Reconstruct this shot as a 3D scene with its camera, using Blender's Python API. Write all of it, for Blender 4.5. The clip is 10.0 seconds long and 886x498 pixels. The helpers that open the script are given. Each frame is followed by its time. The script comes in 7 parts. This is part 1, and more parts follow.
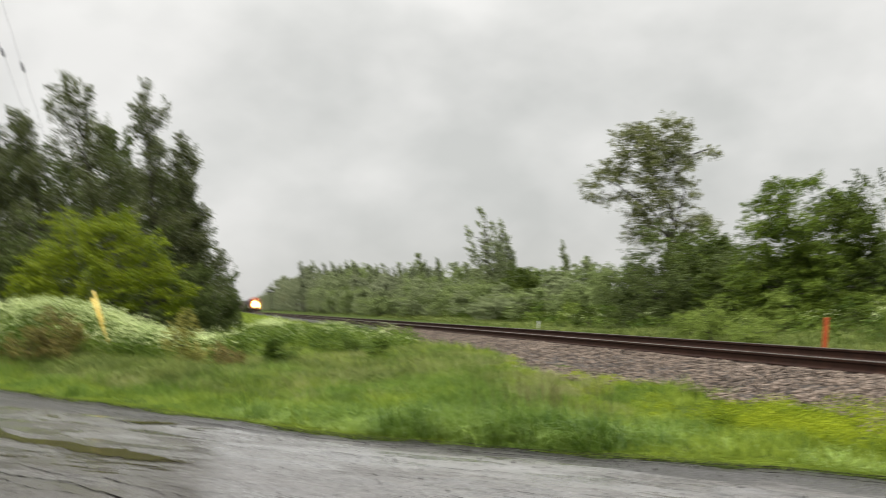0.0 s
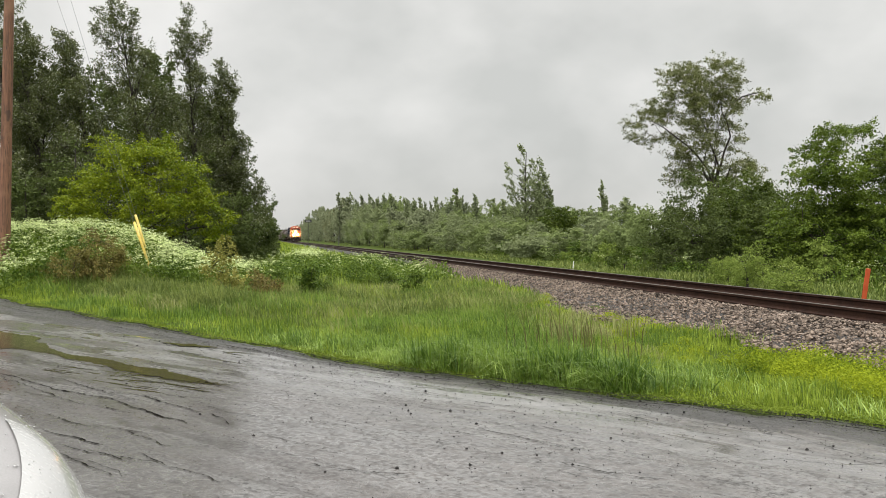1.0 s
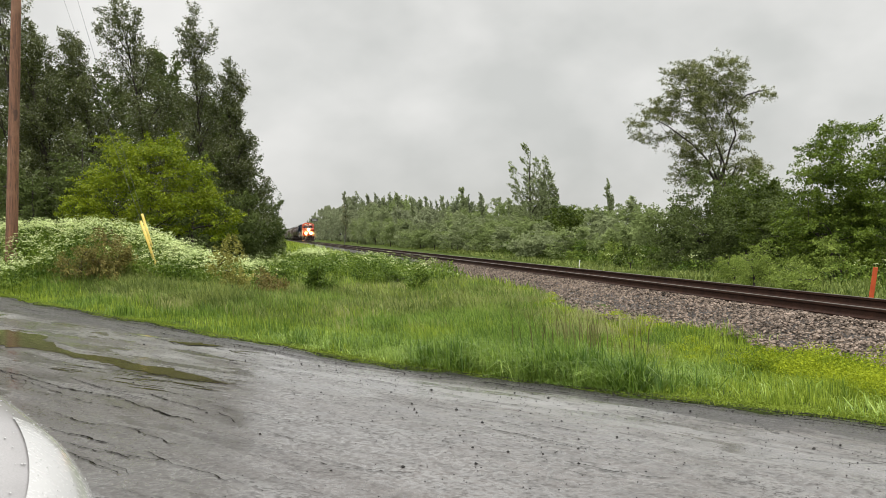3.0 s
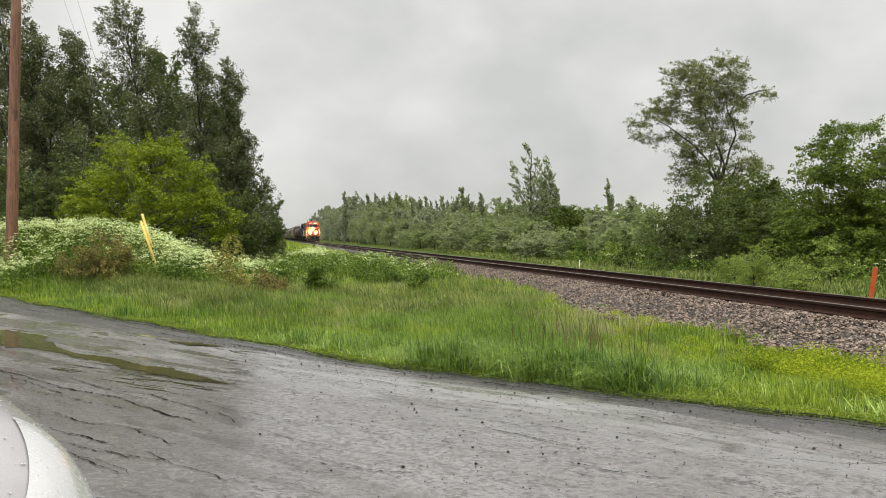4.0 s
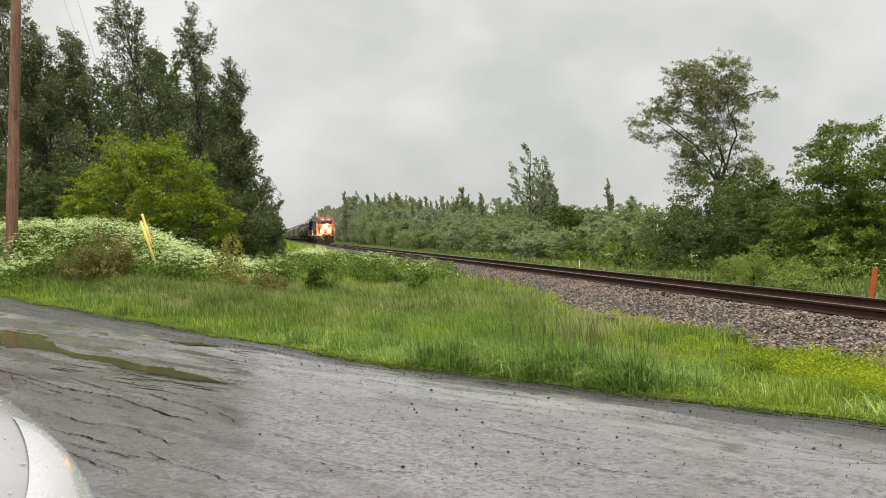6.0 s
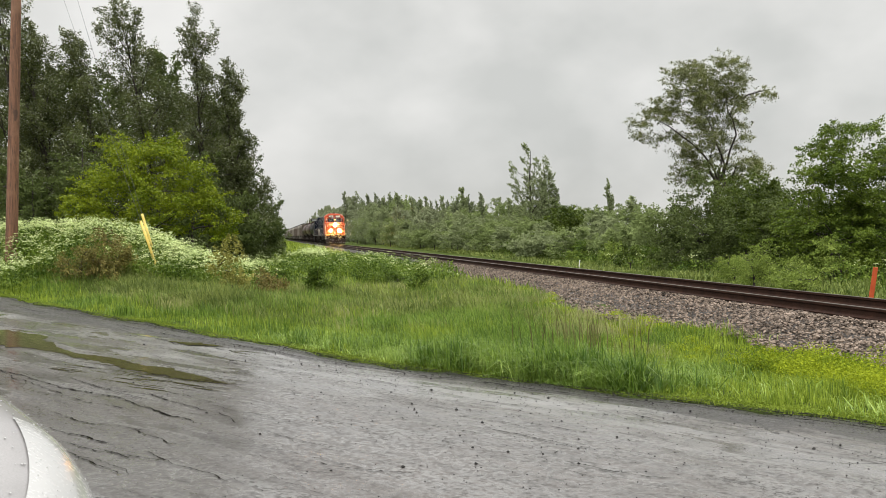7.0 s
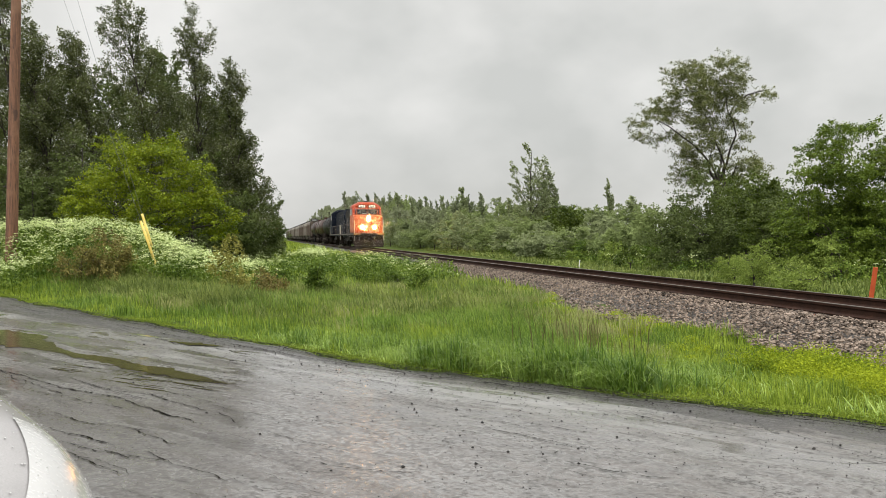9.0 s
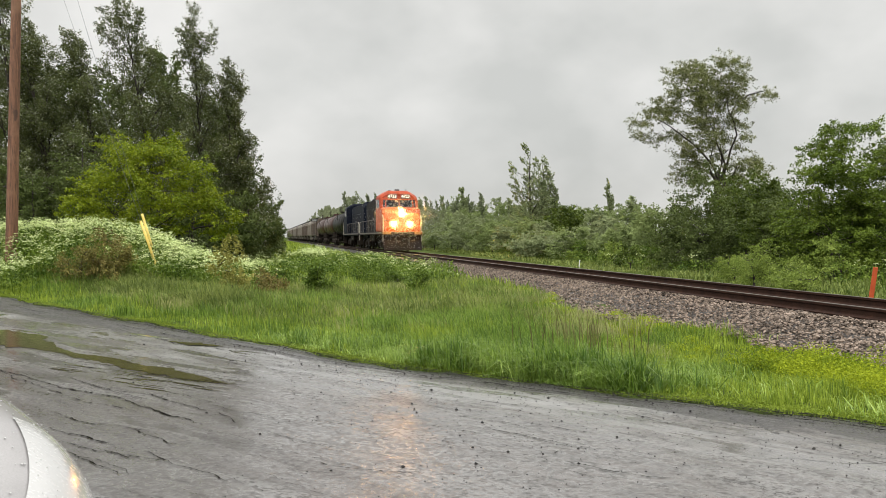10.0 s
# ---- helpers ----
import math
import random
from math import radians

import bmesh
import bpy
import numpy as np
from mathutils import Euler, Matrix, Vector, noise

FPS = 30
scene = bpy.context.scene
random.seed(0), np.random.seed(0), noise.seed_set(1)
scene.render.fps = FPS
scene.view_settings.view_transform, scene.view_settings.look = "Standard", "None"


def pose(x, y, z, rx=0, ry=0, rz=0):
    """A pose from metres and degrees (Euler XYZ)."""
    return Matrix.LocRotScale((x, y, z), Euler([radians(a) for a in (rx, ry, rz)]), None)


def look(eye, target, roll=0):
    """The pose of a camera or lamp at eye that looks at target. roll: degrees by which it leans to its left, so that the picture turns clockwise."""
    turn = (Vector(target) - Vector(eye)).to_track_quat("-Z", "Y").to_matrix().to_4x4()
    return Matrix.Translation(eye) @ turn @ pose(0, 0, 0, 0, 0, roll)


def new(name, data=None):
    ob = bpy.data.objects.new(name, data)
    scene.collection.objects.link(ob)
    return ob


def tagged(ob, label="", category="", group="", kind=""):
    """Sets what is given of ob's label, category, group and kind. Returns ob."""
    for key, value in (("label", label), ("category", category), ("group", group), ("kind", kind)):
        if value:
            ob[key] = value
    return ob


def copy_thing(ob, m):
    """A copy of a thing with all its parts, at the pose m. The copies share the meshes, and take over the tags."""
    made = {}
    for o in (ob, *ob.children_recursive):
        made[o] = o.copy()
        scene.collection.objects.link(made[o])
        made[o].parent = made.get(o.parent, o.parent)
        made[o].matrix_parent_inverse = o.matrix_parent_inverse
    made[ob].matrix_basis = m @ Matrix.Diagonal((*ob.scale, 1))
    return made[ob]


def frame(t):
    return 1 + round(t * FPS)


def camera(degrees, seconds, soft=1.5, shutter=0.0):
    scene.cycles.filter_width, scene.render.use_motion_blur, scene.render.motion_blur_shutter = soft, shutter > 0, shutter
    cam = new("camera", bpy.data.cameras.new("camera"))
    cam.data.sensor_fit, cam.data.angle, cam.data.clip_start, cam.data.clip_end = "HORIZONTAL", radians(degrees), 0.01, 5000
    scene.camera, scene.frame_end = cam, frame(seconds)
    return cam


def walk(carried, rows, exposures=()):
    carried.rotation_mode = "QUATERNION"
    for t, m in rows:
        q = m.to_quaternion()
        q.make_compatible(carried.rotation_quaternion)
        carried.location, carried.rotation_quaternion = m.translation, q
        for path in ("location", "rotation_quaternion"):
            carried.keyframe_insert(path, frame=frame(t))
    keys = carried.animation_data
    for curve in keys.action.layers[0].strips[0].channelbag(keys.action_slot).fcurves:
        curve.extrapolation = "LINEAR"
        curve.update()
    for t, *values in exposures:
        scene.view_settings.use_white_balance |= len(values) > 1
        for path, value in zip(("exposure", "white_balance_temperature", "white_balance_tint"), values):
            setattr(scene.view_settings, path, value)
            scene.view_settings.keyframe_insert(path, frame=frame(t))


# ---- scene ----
EYE = Vector((0.0, 0.0, 1.45))


def aim(yaw, pitch, roll=0.0):
    """Camera pose: yaw to the left and pitch upwards in degrees."""
    a, b = radians(yaw), radians(pitch)
    way = Vector((-math.sin(a) * math.cos(b), math.cos(a) * math.cos(b), math.sin(b)))
    return look(EYE, EYE + way * 50, roll)


# ---- camera: a quick swing at the start, then held still ----
REST = -0.80
cam = camera(55, 10.0, soft=0.7, shutter=0.35)
PATH = [(0.0, -2.931, 4.35, -2.09), (0.1, -5.092, 3.805, -0.30), (0.2, -5.977, 3.392, 0.45), (0.3, -6.254, 2.68, 1.03),
        (0.4, -4.893, 1.868, 0.88), (0.5, -2.543, 1.063, 0.49), (0.6, -0.174, 0.253, 0.21), (0.7, -0.111, -0.11, 0.08),
        (0.8, -0.662, 0.027, -0.07), (0.9, -0.346, 0.0, -0.04), (1.0, -0.396, 0.077, 0.04), (1.1, -0.06, 0.014, 0.0),
        (1.2, -0.08, 0.03, 0.03), (1.3, 0.02, 0.013, 0.0), (1.4, 0.0, 0.0, 0.0), (1.6, 0.0, 0.0, 0.0), (10.0, 0.0, 0.0, 0.0)]
walk(cam, [(t, aim(yaw, REST + pitch, roll)) for t, yaw, pitch, roll in PATH])

# ---- sky and light: thick rain cloud, brightest overhead ----
SKY_GAIN, SUN_POWER = 1.1, 2.3
scene.view_settings.exposure = 0.0
world = bpy.data.worlds.new("world")
scene.world = world
world.use_nodes = True
wn, wl = world.node_tree.nodes, world.node_tree.links
wn.clear()
w_out, w_bg = wn.new("ShaderNodeOutputWorld"), wn.new("ShaderNodeBackground")
w_sky = wn.new("ShaderNodeTexSky")
w_sky.sky_type, w_sky.sun_disc = "NISHITA", False
w_sky.sun_elevation, w_sky.sun_rotation = radians(55), radians(200)
w_co = wn.new("ShaderNodeTexCoord")
w_sep = wn.new("ShaderNodeSeparateXYZ")
wl.new(w_co.outputs["Generated"], w_sep.inputs[0])
# cloud layer stretched towards the horizon
w_map = wn.new("ShaderNodeMapping")
w_map.inputs["Scale"].default_value = (1.0, 1.0, 1.5)
w_map.inputs["Rotation"].default_value = (0.2, 0.75, 0.3)
wl.new(w_co.outputs["Generated"], w_map.inputs["Vector"])
w_n1, w_n2 = wn.new("ShaderNodeTexNoise"), wn.new("ShaderNodeTexNoise")
w_n1.inputs["Scale"].default_value, w_n1.inputs["Detail"].default_value, w_n1.inputs["Roughness"].default_value = 2.4, 4.0, 0.5
w_n2.inputs["Scale"].default_value, w_n2.inputs["Detail"].default_value = 8.0, 4.0
w_n1.inputs["Distortion"].default_value = 0.4
wl.new(w_map.outputs[0], w_n1.inputs["Vector"])
wl.new(w_map.outputs[0], w_n2.inputs["Vector"])
w_mixn = wn.new("ShaderNodeMix")
w_mixn.data_type = "FLOAT"
w_mixn.inputs[0].default_value = 0.3
wl.new(w_n1.outputs[0], w_mixn.inputs[2])
wl.new(w_n2.outputs[0], w_mixn.inputs[3])
w_ramp = wn.new("ShaderNodeValToRGB")
w_ramp.color_ramp.elements[0].position, w_ramp.color_ramp.elements[0].color = 0.4, (0.56, 0.566, 0.545, 1)
w_ramp.color_ramp.elements[1].position, w_ramp.color_ramp.elements[1].color = 0.62, (0.775, 0.768, 0.745, 1)
wl.new(w_mixn.outputs[0], w_ramp.inputs[0])
w_up = wn.new("ShaderNodeMapRange")
w_up.interpolation_type = "SMOOTHSTEP"
w_up.inputs["From Min"].default_value, w_up.inputs["From Max"].default_value = 0.27, 0.95
w_up.inputs["To Min"].default_value, w_up.inputs["To Max"].default_value = 1.0, 4.4
wl.new(w_sep.outputs[2], w_up.inputs[0])
w_hor = wn.new("ShaderNodeMapRange")
w_hor.inputs["From Min"].default_value, w_hor.inputs["From Max"].default_value = 0.0, 0.16
w_hor.inputs["To Min"].default_value, w_hor.inputs["To Max"].default_value = 0.85, 1.04
wl.new(w_sep.outputs[2], w_hor.inputs[0])
w_mul = wn.new("ShaderNodeMath")
w_mul.operation = "MULTIPLY"
wl.new(w_up.outputs[0], w_mul.inputs[0])
wl.new(w_hor.outputs[0], w_mul.inputs[1])
w_grey = wn.new("ShaderNodeVectorMath")
w_grey.operation = "SCALE"
wl.new(w_ramp.outputs[0], w_grey.inputs[0])
wl.new(w_mul.outputs[0], w_grey.inputs["Scale"])
w_blue = wn.new("ShaderNodeVectorMath")
w_blue.operation = "SCALE"
w_blue.inputs["Scale"].default_value = 0.08
wl.new(w_sky.outputs[0], w_blue.inputs[0])
w_mix = wn.new("ShaderNodeMix")
w_mix.data_type = "RGBA"
w_mix.inputs[0].default_value = 0.96
wl.new(w_blue.outputs[0], w_mix.inputs[6])
wl.new(w_grey.outputs[0], w_mix.inputs[7])
wl.new(w_mix.outputs[2], w_bg.inputs["Color"])
w_bg.inputs["Strength"].default_value = SKY_GAIN
wl.new(w_bg.outputs[0], w_out.inputs["Surface"])

sun = new("sun", bpy.data.lights.new("sun", "SUN"))
sun.data.energy, sun.data.angle, sun.data.color = SUN_POWER, radians(50), (1.0, 0.97, 0.93)
sun.matrix_world = look((0, 0, 60), (20, 34, 0))


# ---- materials ----
def shader(name):
    m = bpy.data.materials.new(name)
    m.use_nodes = True
    n, l = m.node_tree.nodes, m.node_tree.links
    return m, n, l, n["Principled BSDF"]


def noise_node(n, l, vec, scale, detail=4.0, rough=0.55):
    t = n.new("ShaderNodeTexNoise")
    t.inputs["Scale"].default_value, t.inputs["Detail"].default_value = scale, detail
    t.inputs["Roughness"].default_value = rough
    l.new(vec, t.inputs["Vector"])
    return t.outputs[0]


def mix_col(n, l, fac, a, b):
    m = n.new("ShaderNodeMix")
    m.data_type = "RGBA"
    for i, v in ((0, fac), (6, a), (7, b)):
        if isinstance(v, (int, float)):
            m.inputs[i].default_value = v
        elif isinstance(v, tuple):
            m.inputs[i].default_value = (*v, 1)
        else:
            l.new(v, m.inputs[i])
    return m.outputs[2]


def span(n, l, val, a, b, c=0.0, d=1.0):
    r = n.new("ShaderNodeMapRange")
    for i, v in enumerate((a, b, c, d)):
        r.inputs[1 + i].default_value = v
    l.new(val, r.inputs[0])
    return r.outputs[0]


def surface(name, c1, c2, scale=3.0, fine=40.0, rough=(0.5, 0.8), metal=0.0, bump=0.3, dist=0.01, stain=None, vec="Object", spec=0.35):
    """Two colours mixed at a coarse and a fine scale, with relief and uneven gloss."""
    m, n, l, bs = shader(name)
    co = n.new("ShaderNodeTexCoord").outputs[vec]
    big, small = noise_node(n, l, co, scale, 5), noise_node(n, l, co, fine, 3)
    col = mix_col(n, l, span(n, l, big, 0.35, 0.65), c1, c2)
    col = mix_col(n, l, span(n, l, small, 0.3, 0.75, 0.0, 0.35), col, tuple(v * 0.55 for v in c1))
    if stain:
        spots = noise_node(n, l, co, scale * 2.3, 6, 0.65)
        col = mix_col(n, l, span(n, l, spots, 0.54, 0.66, 0.0, 0.85), col, stain)
    l.new(col, bs.inputs["Base Color"])
    l.new(span(n, l, small, 0.3, 0.7, *rough), bs.inputs["Roughness"])
    bs.inputs["Metallic"].default_value = metal
    bs.inputs["Specular IOR Level"].default_value = spec
    if bump:
        b = n.new("ShaderNodeBump")
        b.inputs["Strength"].default_value, b.inputs["Distance"].default_value = bump, dist
        l.new(small, b.inputs["Height"])
        l.new(b.outputs[0], bs.inputs["Normal"])
    return m


def foliage(name, dark, light, shine=0.45, through_light=0.25, own=0.95, wet=0.16, patch=0.8, under=None, share=0.1):
    """Leaves or blades: each island has a tint of its own, with light passing through;
    under: the paler underside that a share of the leaves turns up in the wind."""
    m, n, l, bs = shader(name)
    geo = n.new("ShaderNodeNewGeometry")
    co = n.new("ShaderNodeTexCoord").outputs["Object"]
    big = noise_node(n, l, co, 0.9, 3)
    f = n.new("ShaderNodeMath")
    f.operation = "ADD"
    l.new(span(n, l, geo.outputs["Random Per Island"], 0, 1, -0.5 * own, 0.52 * own), f.inputs[0])
    l.new(span(n, l, big, 0.35, 0.65, 0.5 - 0.5 * patch, 0.5 + 0.5 * patch), f.inputs[1])
    col = mix_col(n, l, f.outputs[0], dark, light)
    if under:
        col = mix_col(n, l, span(n, l, geo.outputs["Random Per Island"], 0.99 - share, 1.0 - share), col, under)
    l.new(col, bs.inputs["Base Color"])
    bs.inputs["Roughness"].default_value = shine
    bs.inputs["Specular IOR Level"].default_value = wet
    tr = n.new("ShaderNodeBsdfTranslucent")
    l.new(col, tr.inputs["Color"])
    mx = n.new("ShaderNodeMixShader")
    mx.inputs[0].default_value = through_light
    l.new(bs.outputs[0], mx.inputs[1])
    l.new(tr.outputs[0], mx.inputs[2])
    l.new(mx.outputs[0], n["Material Output"].inputs["Surface"])
    return m


def glow(name, colour, strength, base=(0.9, 0.85, 0.7)):
    m, n, l, bs = shader(name)
    bs.inputs["Base Color"].default_value = (*base, 1)
    bs.inputs["Emission Color"].default_value = (*colour, 1)
    bs.inputs["Emission Strength"].default_value = strength
    return m


def wet_asphalt():
    m, n, l, bs = shader("wet_asphalt")
    co = n.new("ShaderNodeTexCoord").outputs["Object"]
    mp = n.new("ShaderNodeMapping")                      # streaks along the road's run
    mp.vector_type = "TEXTURE"
    mp.inputs["Rotation"].default_value = (0, 0, radians(-41))
    mp.inputs["Scale"].default_value = (3.5, 0.67, 1)
    l.new(co, mp.inputs[0])
    st = mp.outputs[0]
    big, streak = noise_node(n, l, co, 0.35, 5), noise_node(n, l, st, 1.6, 7, 0.6)
    mp4 = n.new("ShaderNodeMapping")
    mp4.vector_type = "TEXTURE"
    mp4.inputs["Rotation"].default_value = (0, 0, radians(-41))
    mp4.inputs["Scale"].default_value = (1.1, 0.95, 1)
    l.new(co, mp4.inputs[0])
    grain, mid = noise_node(n, l, co, 46, 3, 0.6), noise_node(n, l, mp4.outputs[0], 26, 6, 0.7)
    col = mix_col(n, l, span(n, l, big, 0.35, 0.68), (0.037, 0.032, 0.029), (0.058, 0.05, 0.046))
    col = mix_col(n, l, span(n, l, streak, 0.42, 0.62, 0.0, 0.6), col, (0.072, 0.062, 0.057))
    spots = n.new("ShaderNodeMath")
    spots.operation = "MULTIPLY"
    l.new(span(n, l, mid, 0.5, 0.62, 0.0, 0.9), spots.inputs[0])
    l.new(span(n, l, noise_node(n, l, st, 2.6, 5, 0.6), 0.38, 0.6, 0.1, 1.0), spots.inputs[1])
    col = mix_col(n, l, spots.outputs[0], col, (0.02, 0.018, 0.017))
    col = mix_col(n, l, span(n, l, grain, 0.52, 0.66, 0.0, 0.8), col, (0.015, 0.014, 0.013))
    sx = n.new("ShaderNodeSeparateXYZ")                  # sky sheen painted into the asphalt: paler towards the right
    l.new(co, sx.inputs[0])
    sheen_x = n.new("ShaderNodeMath")
    sheen_x.operation = "MULTIPLY_ADD"
    sheen_x.inputs[1].default_value = 3.2
    l.new(big, sheen_x.inputs[0])
    l.new(sx.outputs[0], sheen_x.inputs[2])
    pale = span(n, l, sheen_x.outputs[0], -0.9, 2.6, 0.0, 0.42)
    gaps = n.new("ShaderNodeMath")
    gaps.operation = "MULTIPLY"
    l.new(pale, gaps.inputs[0])
    l.new(span(n, l, noise_node(n, l, mp4.outputs[0], 7.0, 12, 0.78), 0.42, 0.58, 0.0, 1.0), gaps.inputs[1])
    col = mix_col(n, l, gaps.outputs[0], col, (0.15, 0.133, 0.124))
    ravel = noise_node(n, l, st, 4.2, 14, 0.82)          # ravelled streaks where the stone has come loose
    col = mix_col(n, l, span(n, l, ravel, 0.57, 0.62, 0.0, 0.75), col, (0.018, 0.016, 0.015))
    # cracks: thin lines of a stretched cell pattern
    mp2 = n.new("ShaderNodeMapping")
    mp2.vector_type = "TEXTURE"
    mp2.inputs["Rotation"].default_value = (0, 0, radians(-42))
    mp2.inputs["Scale"].default_value = (5.0, 1.0, 1)
    wob = n.new("ShaderNodeVectorMath")
    wob.operation = "ADD"
    wn3 = n.new("ShaderNodeTexNoise")
    wn3.inputs["Scale"].default_value, wn3.inputs["Detail"].default_value = 1.7, 6
    l.new(co, wn3.inputs["Vector"])
    sc = n.new("ShaderNodeVectorMath")
    sc.operation = "SCALE"
    sc.inputs["Scale"].default_value = 0.35
    l.new(wn3.outputs["Color"], sc.inputs[0])
    l.new(co, wob.inputs[0])
    l.new(sc.outputs[0], wob.inputs[1])
    l.new(wob.outputs[0], mp2.inputs[0])
    vo = n.new("ShaderNodeTexVoronoi")
    vo.feature = "DISTANCE_TO_EDGE"
    vo.inputs["Scale"].default_value = 1.25
    l.new(mp2.outputs[0], vo.inputs["Vector"])
    gate = noise_node(n, l, co, 0.55, 3)
    line = n.new("ShaderNodeMath")
    line.operation = "MULTIPLY"
    l.new(span(n, l, vo.outputs["Distance"], 0.001, 0.0042, 1.0, 0.0), line.inputs[0])
    l.new(span(n, l, gate, 0.5, 0.58, 0.0, 0.8), line.inputs[1])
    col = mix_col(n, l, line.outputs[0], col, (0.006, 0.006, 0.006))
    # distance across the road: water stands in streaks along the verge, and the very edge is broken and dark
    across = n.new("ShaderNodeVectorMath")
    across.operation = "DOT_PRODUCT"
    across.inputs[1].default_value = (0.669, 0.743, 0.0)
    l.new(co, across.inputs[0])
    rag = n.new("ShaderNodeMath")
    rag.operation = "MULTIPLY_ADD"
    rag.inputs[1].default_value = 0.9
    l.new(noise_node(n, l, st, 3.0, 8, 0.7), rag.inputs[0])
    l.new(across.outputs["Value"], rag.inputs[2])
    crumbled = span(n, l, rag.outputs[0], 6.76, 6.9, 0.0, 0.85)
    col = mix_col(n, l, crumbled, col, (0.022, 0.02, 0.019))
    sheet = n.new("ShaderNodeMath")
    sheet.operation = "MULTIPLY"
    l.new(span(n, l, across.outputs["Value"], 4.4, 5.4, 0.0, 1.0), sheet.inputs[0])
    l.new(span(n, l, noise_node(n, l, st, 1.1, 10, 0.68), 0.44, 0.53, 0.15, 1.0), sheet.inputs[1])
    l.new(col, bs.inputs["Base Color"])
    ro = n.new("ShaderNodeMath")
    ro.operation = "ADD"
    l.new(span(n, l, streak, 0.35, 0.65, 0.34, 0.2), ro.inputs[0])
    l.new(span(n, l, mid, 0.42, 0.62, 0.0, 0.35), ro.inputs[1])
    l.new(ro.outputs[0], bs.inputs["Roughness"])
    bs.inputs["Specular IOR Level"].default_value = 0.5
    bs.inputs["Coat IOR"].default_value = 2.5     # film of rain water
    cw = n.new("ShaderNodeMath")
    cw.operation, cw.use_clamp = "SUBTRACT", True
    film_ = n.new("ShaderNodeMath")                      # the film lies in streaks and breaks up over coarse stone
    film_.operation = "MULTIPLY"
    l.new(span(n, l, mid, 0.46, 0.6, 1.0, 0.1), film_.inputs[0])
    l.new(span(n, l, noise_node(n, l, st, 0.9, 9, 0.66), 0.38, 0.53, 0.35, 1.0), film_.inputs[1])
    most = n.new("ShaderNodeMath")
    most.operation = "MAXIMUM"
    l.new(film_.outputs[0], most.inputs[0])
    l.new(sheet.outputs[0], most.inputs[1])
    open_stone = n.new("ShaderNodeMath")                 # no film over cracks, loose stone and the broken edge
    open_stone.operation = "MAXIMUM"
    l.new(span(n, l, ravel, 0.57, 0.6, 0.0, 0.6), open_stone.inputs[0])
    l.new(line.outputs[0], open_stone.inputs[1])
    breaks = n.new("ShaderNodeMath")
    breaks.operation = "MAXIMUM"
    l.new(open_stone.outputs[0], breaks.inputs[0])
    l.new(crumbled, breaks.inputs[1])
    l.new(most.outputs[0], cw.inputs[0])
    l.new(breaks.outputs[0], cw.inputs[1])
    l.new(cw.outputs[0], bs.inputs["Coat Weight"])
    calm = n.new("ShaderNodeMath")
    calm.operation = "MULTIPLY"
    l.new(span(n, l, streak, 0.35, 0.62, 0.32, 0.18), calm.inputs[0])
    l.new(span(n, l, sheet.outputs[0], 0.0, 1.0, 1.0, 1.55), calm.inputs[1])
    still = n.new("ShaderNodeMath")                      # smooth skins of water between the rougher streaks
    still.operation = "MULTIPLY"
    l.new(calm.outputs[0], still.inputs[0])
    l.new(span(n, l, noise_node(n, l, st, 2.2, 6, 0.6), 0.53, 0.58, 1.0, 0.3), still.inputs[1])
    l.new(still.outputs[0], bs.inputs["Coat Roughness"])
    hs = n.new("ShaderNodeMath")
    hs.operation = "SUBTRACT"
    l.new(grain, hs.inputs[0])
    l.new(line.outputs[0], hs.inputs[1])
    b = n.new("ShaderNodeBump")
    b.inputs["Strength"].default_value, b.inputs["Distance"].default_value = 0.6, 0.008
    l.new(hs.outputs[0], b.inputs["Height"])
    b2 = n.new("ShaderNodeBump")
    b2.inputs["Strength"].default_value, b2.inputs["Distance"].default_value = 0.1, 0.02
    l.new(mid, b2.inputs["Height"])
    l.new(b.outputs[0], b2.inputs["Normal"])
    l.new(b2.outputs[0], bs.inputs["Normal"])
    b3 = n.new("ShaderNodeBump")
    b3.inputs["Strength"].default_value, b3.inputs["Distance"].default_value = 0.05, 0.006
    l.new(mid, b3.inputs["Height"])
    l.new(b3.outputs[0], bs.inputs["Coat Normal"])
    return m


M_ROAD = wet_asphalt()
M_SOIL = surface("soil_and_turf", (0.035, 0.052, 0.01), (0.065, 0.09, 0.014), 0.8, 25, (0.8, 0.95), bump=0.6, dist=0.04, spec=0.05)
M_BED = surface("ballast_bed", (0.014, 0.011, 0.009), (0.034, 0.027, 0.022), 2.0, 22, (0.5, 0.9), bump=1.0, dist=0.05)
M_BLADE = foliage("grass_blade", (0.108, 0.165, 0.016), (0.305, 0.385, 0.052), 0.5, 0.32, 1.35, 0.12)
M_BLADE_WET = foliage("broad_wet_blade", (0.14, 0.235, 0.03), (0.36, 0.475, 0.11), 0.35, 0.3, 0.95, 0.4)
M_BLADE_DARK = foliage("tall_grass_blade", (0.068, 0.126, 0.018), (0.205, 0.3, 0.05), 0.48, 0.32, 1.35, 0.2)
M_COARSE = foliage("coarse_grass_blade", (0.058, 0.118, 0.014), (0.195, 0.285, 0.043), 0.4, 0.33, 1.2, 0.3)
M_SEED = foliage("brown_seed_head", (0.075, 0.072, 0.025), (0.16, 0.14, 0.06), 0.7, 0.2)
M_BLADE_PALE = foliage("seeding_grass", (0.15, 0.18, 0.055), (0.31, 0.315, 0.125), 0.6, 0.3)
M_MOSS = foliage("yellow_green_stonecrop", (0.12, 0.175, 0.013), (0.33, 0.385, 0.024), 0.65, 0.4, 0.8, 0.05)
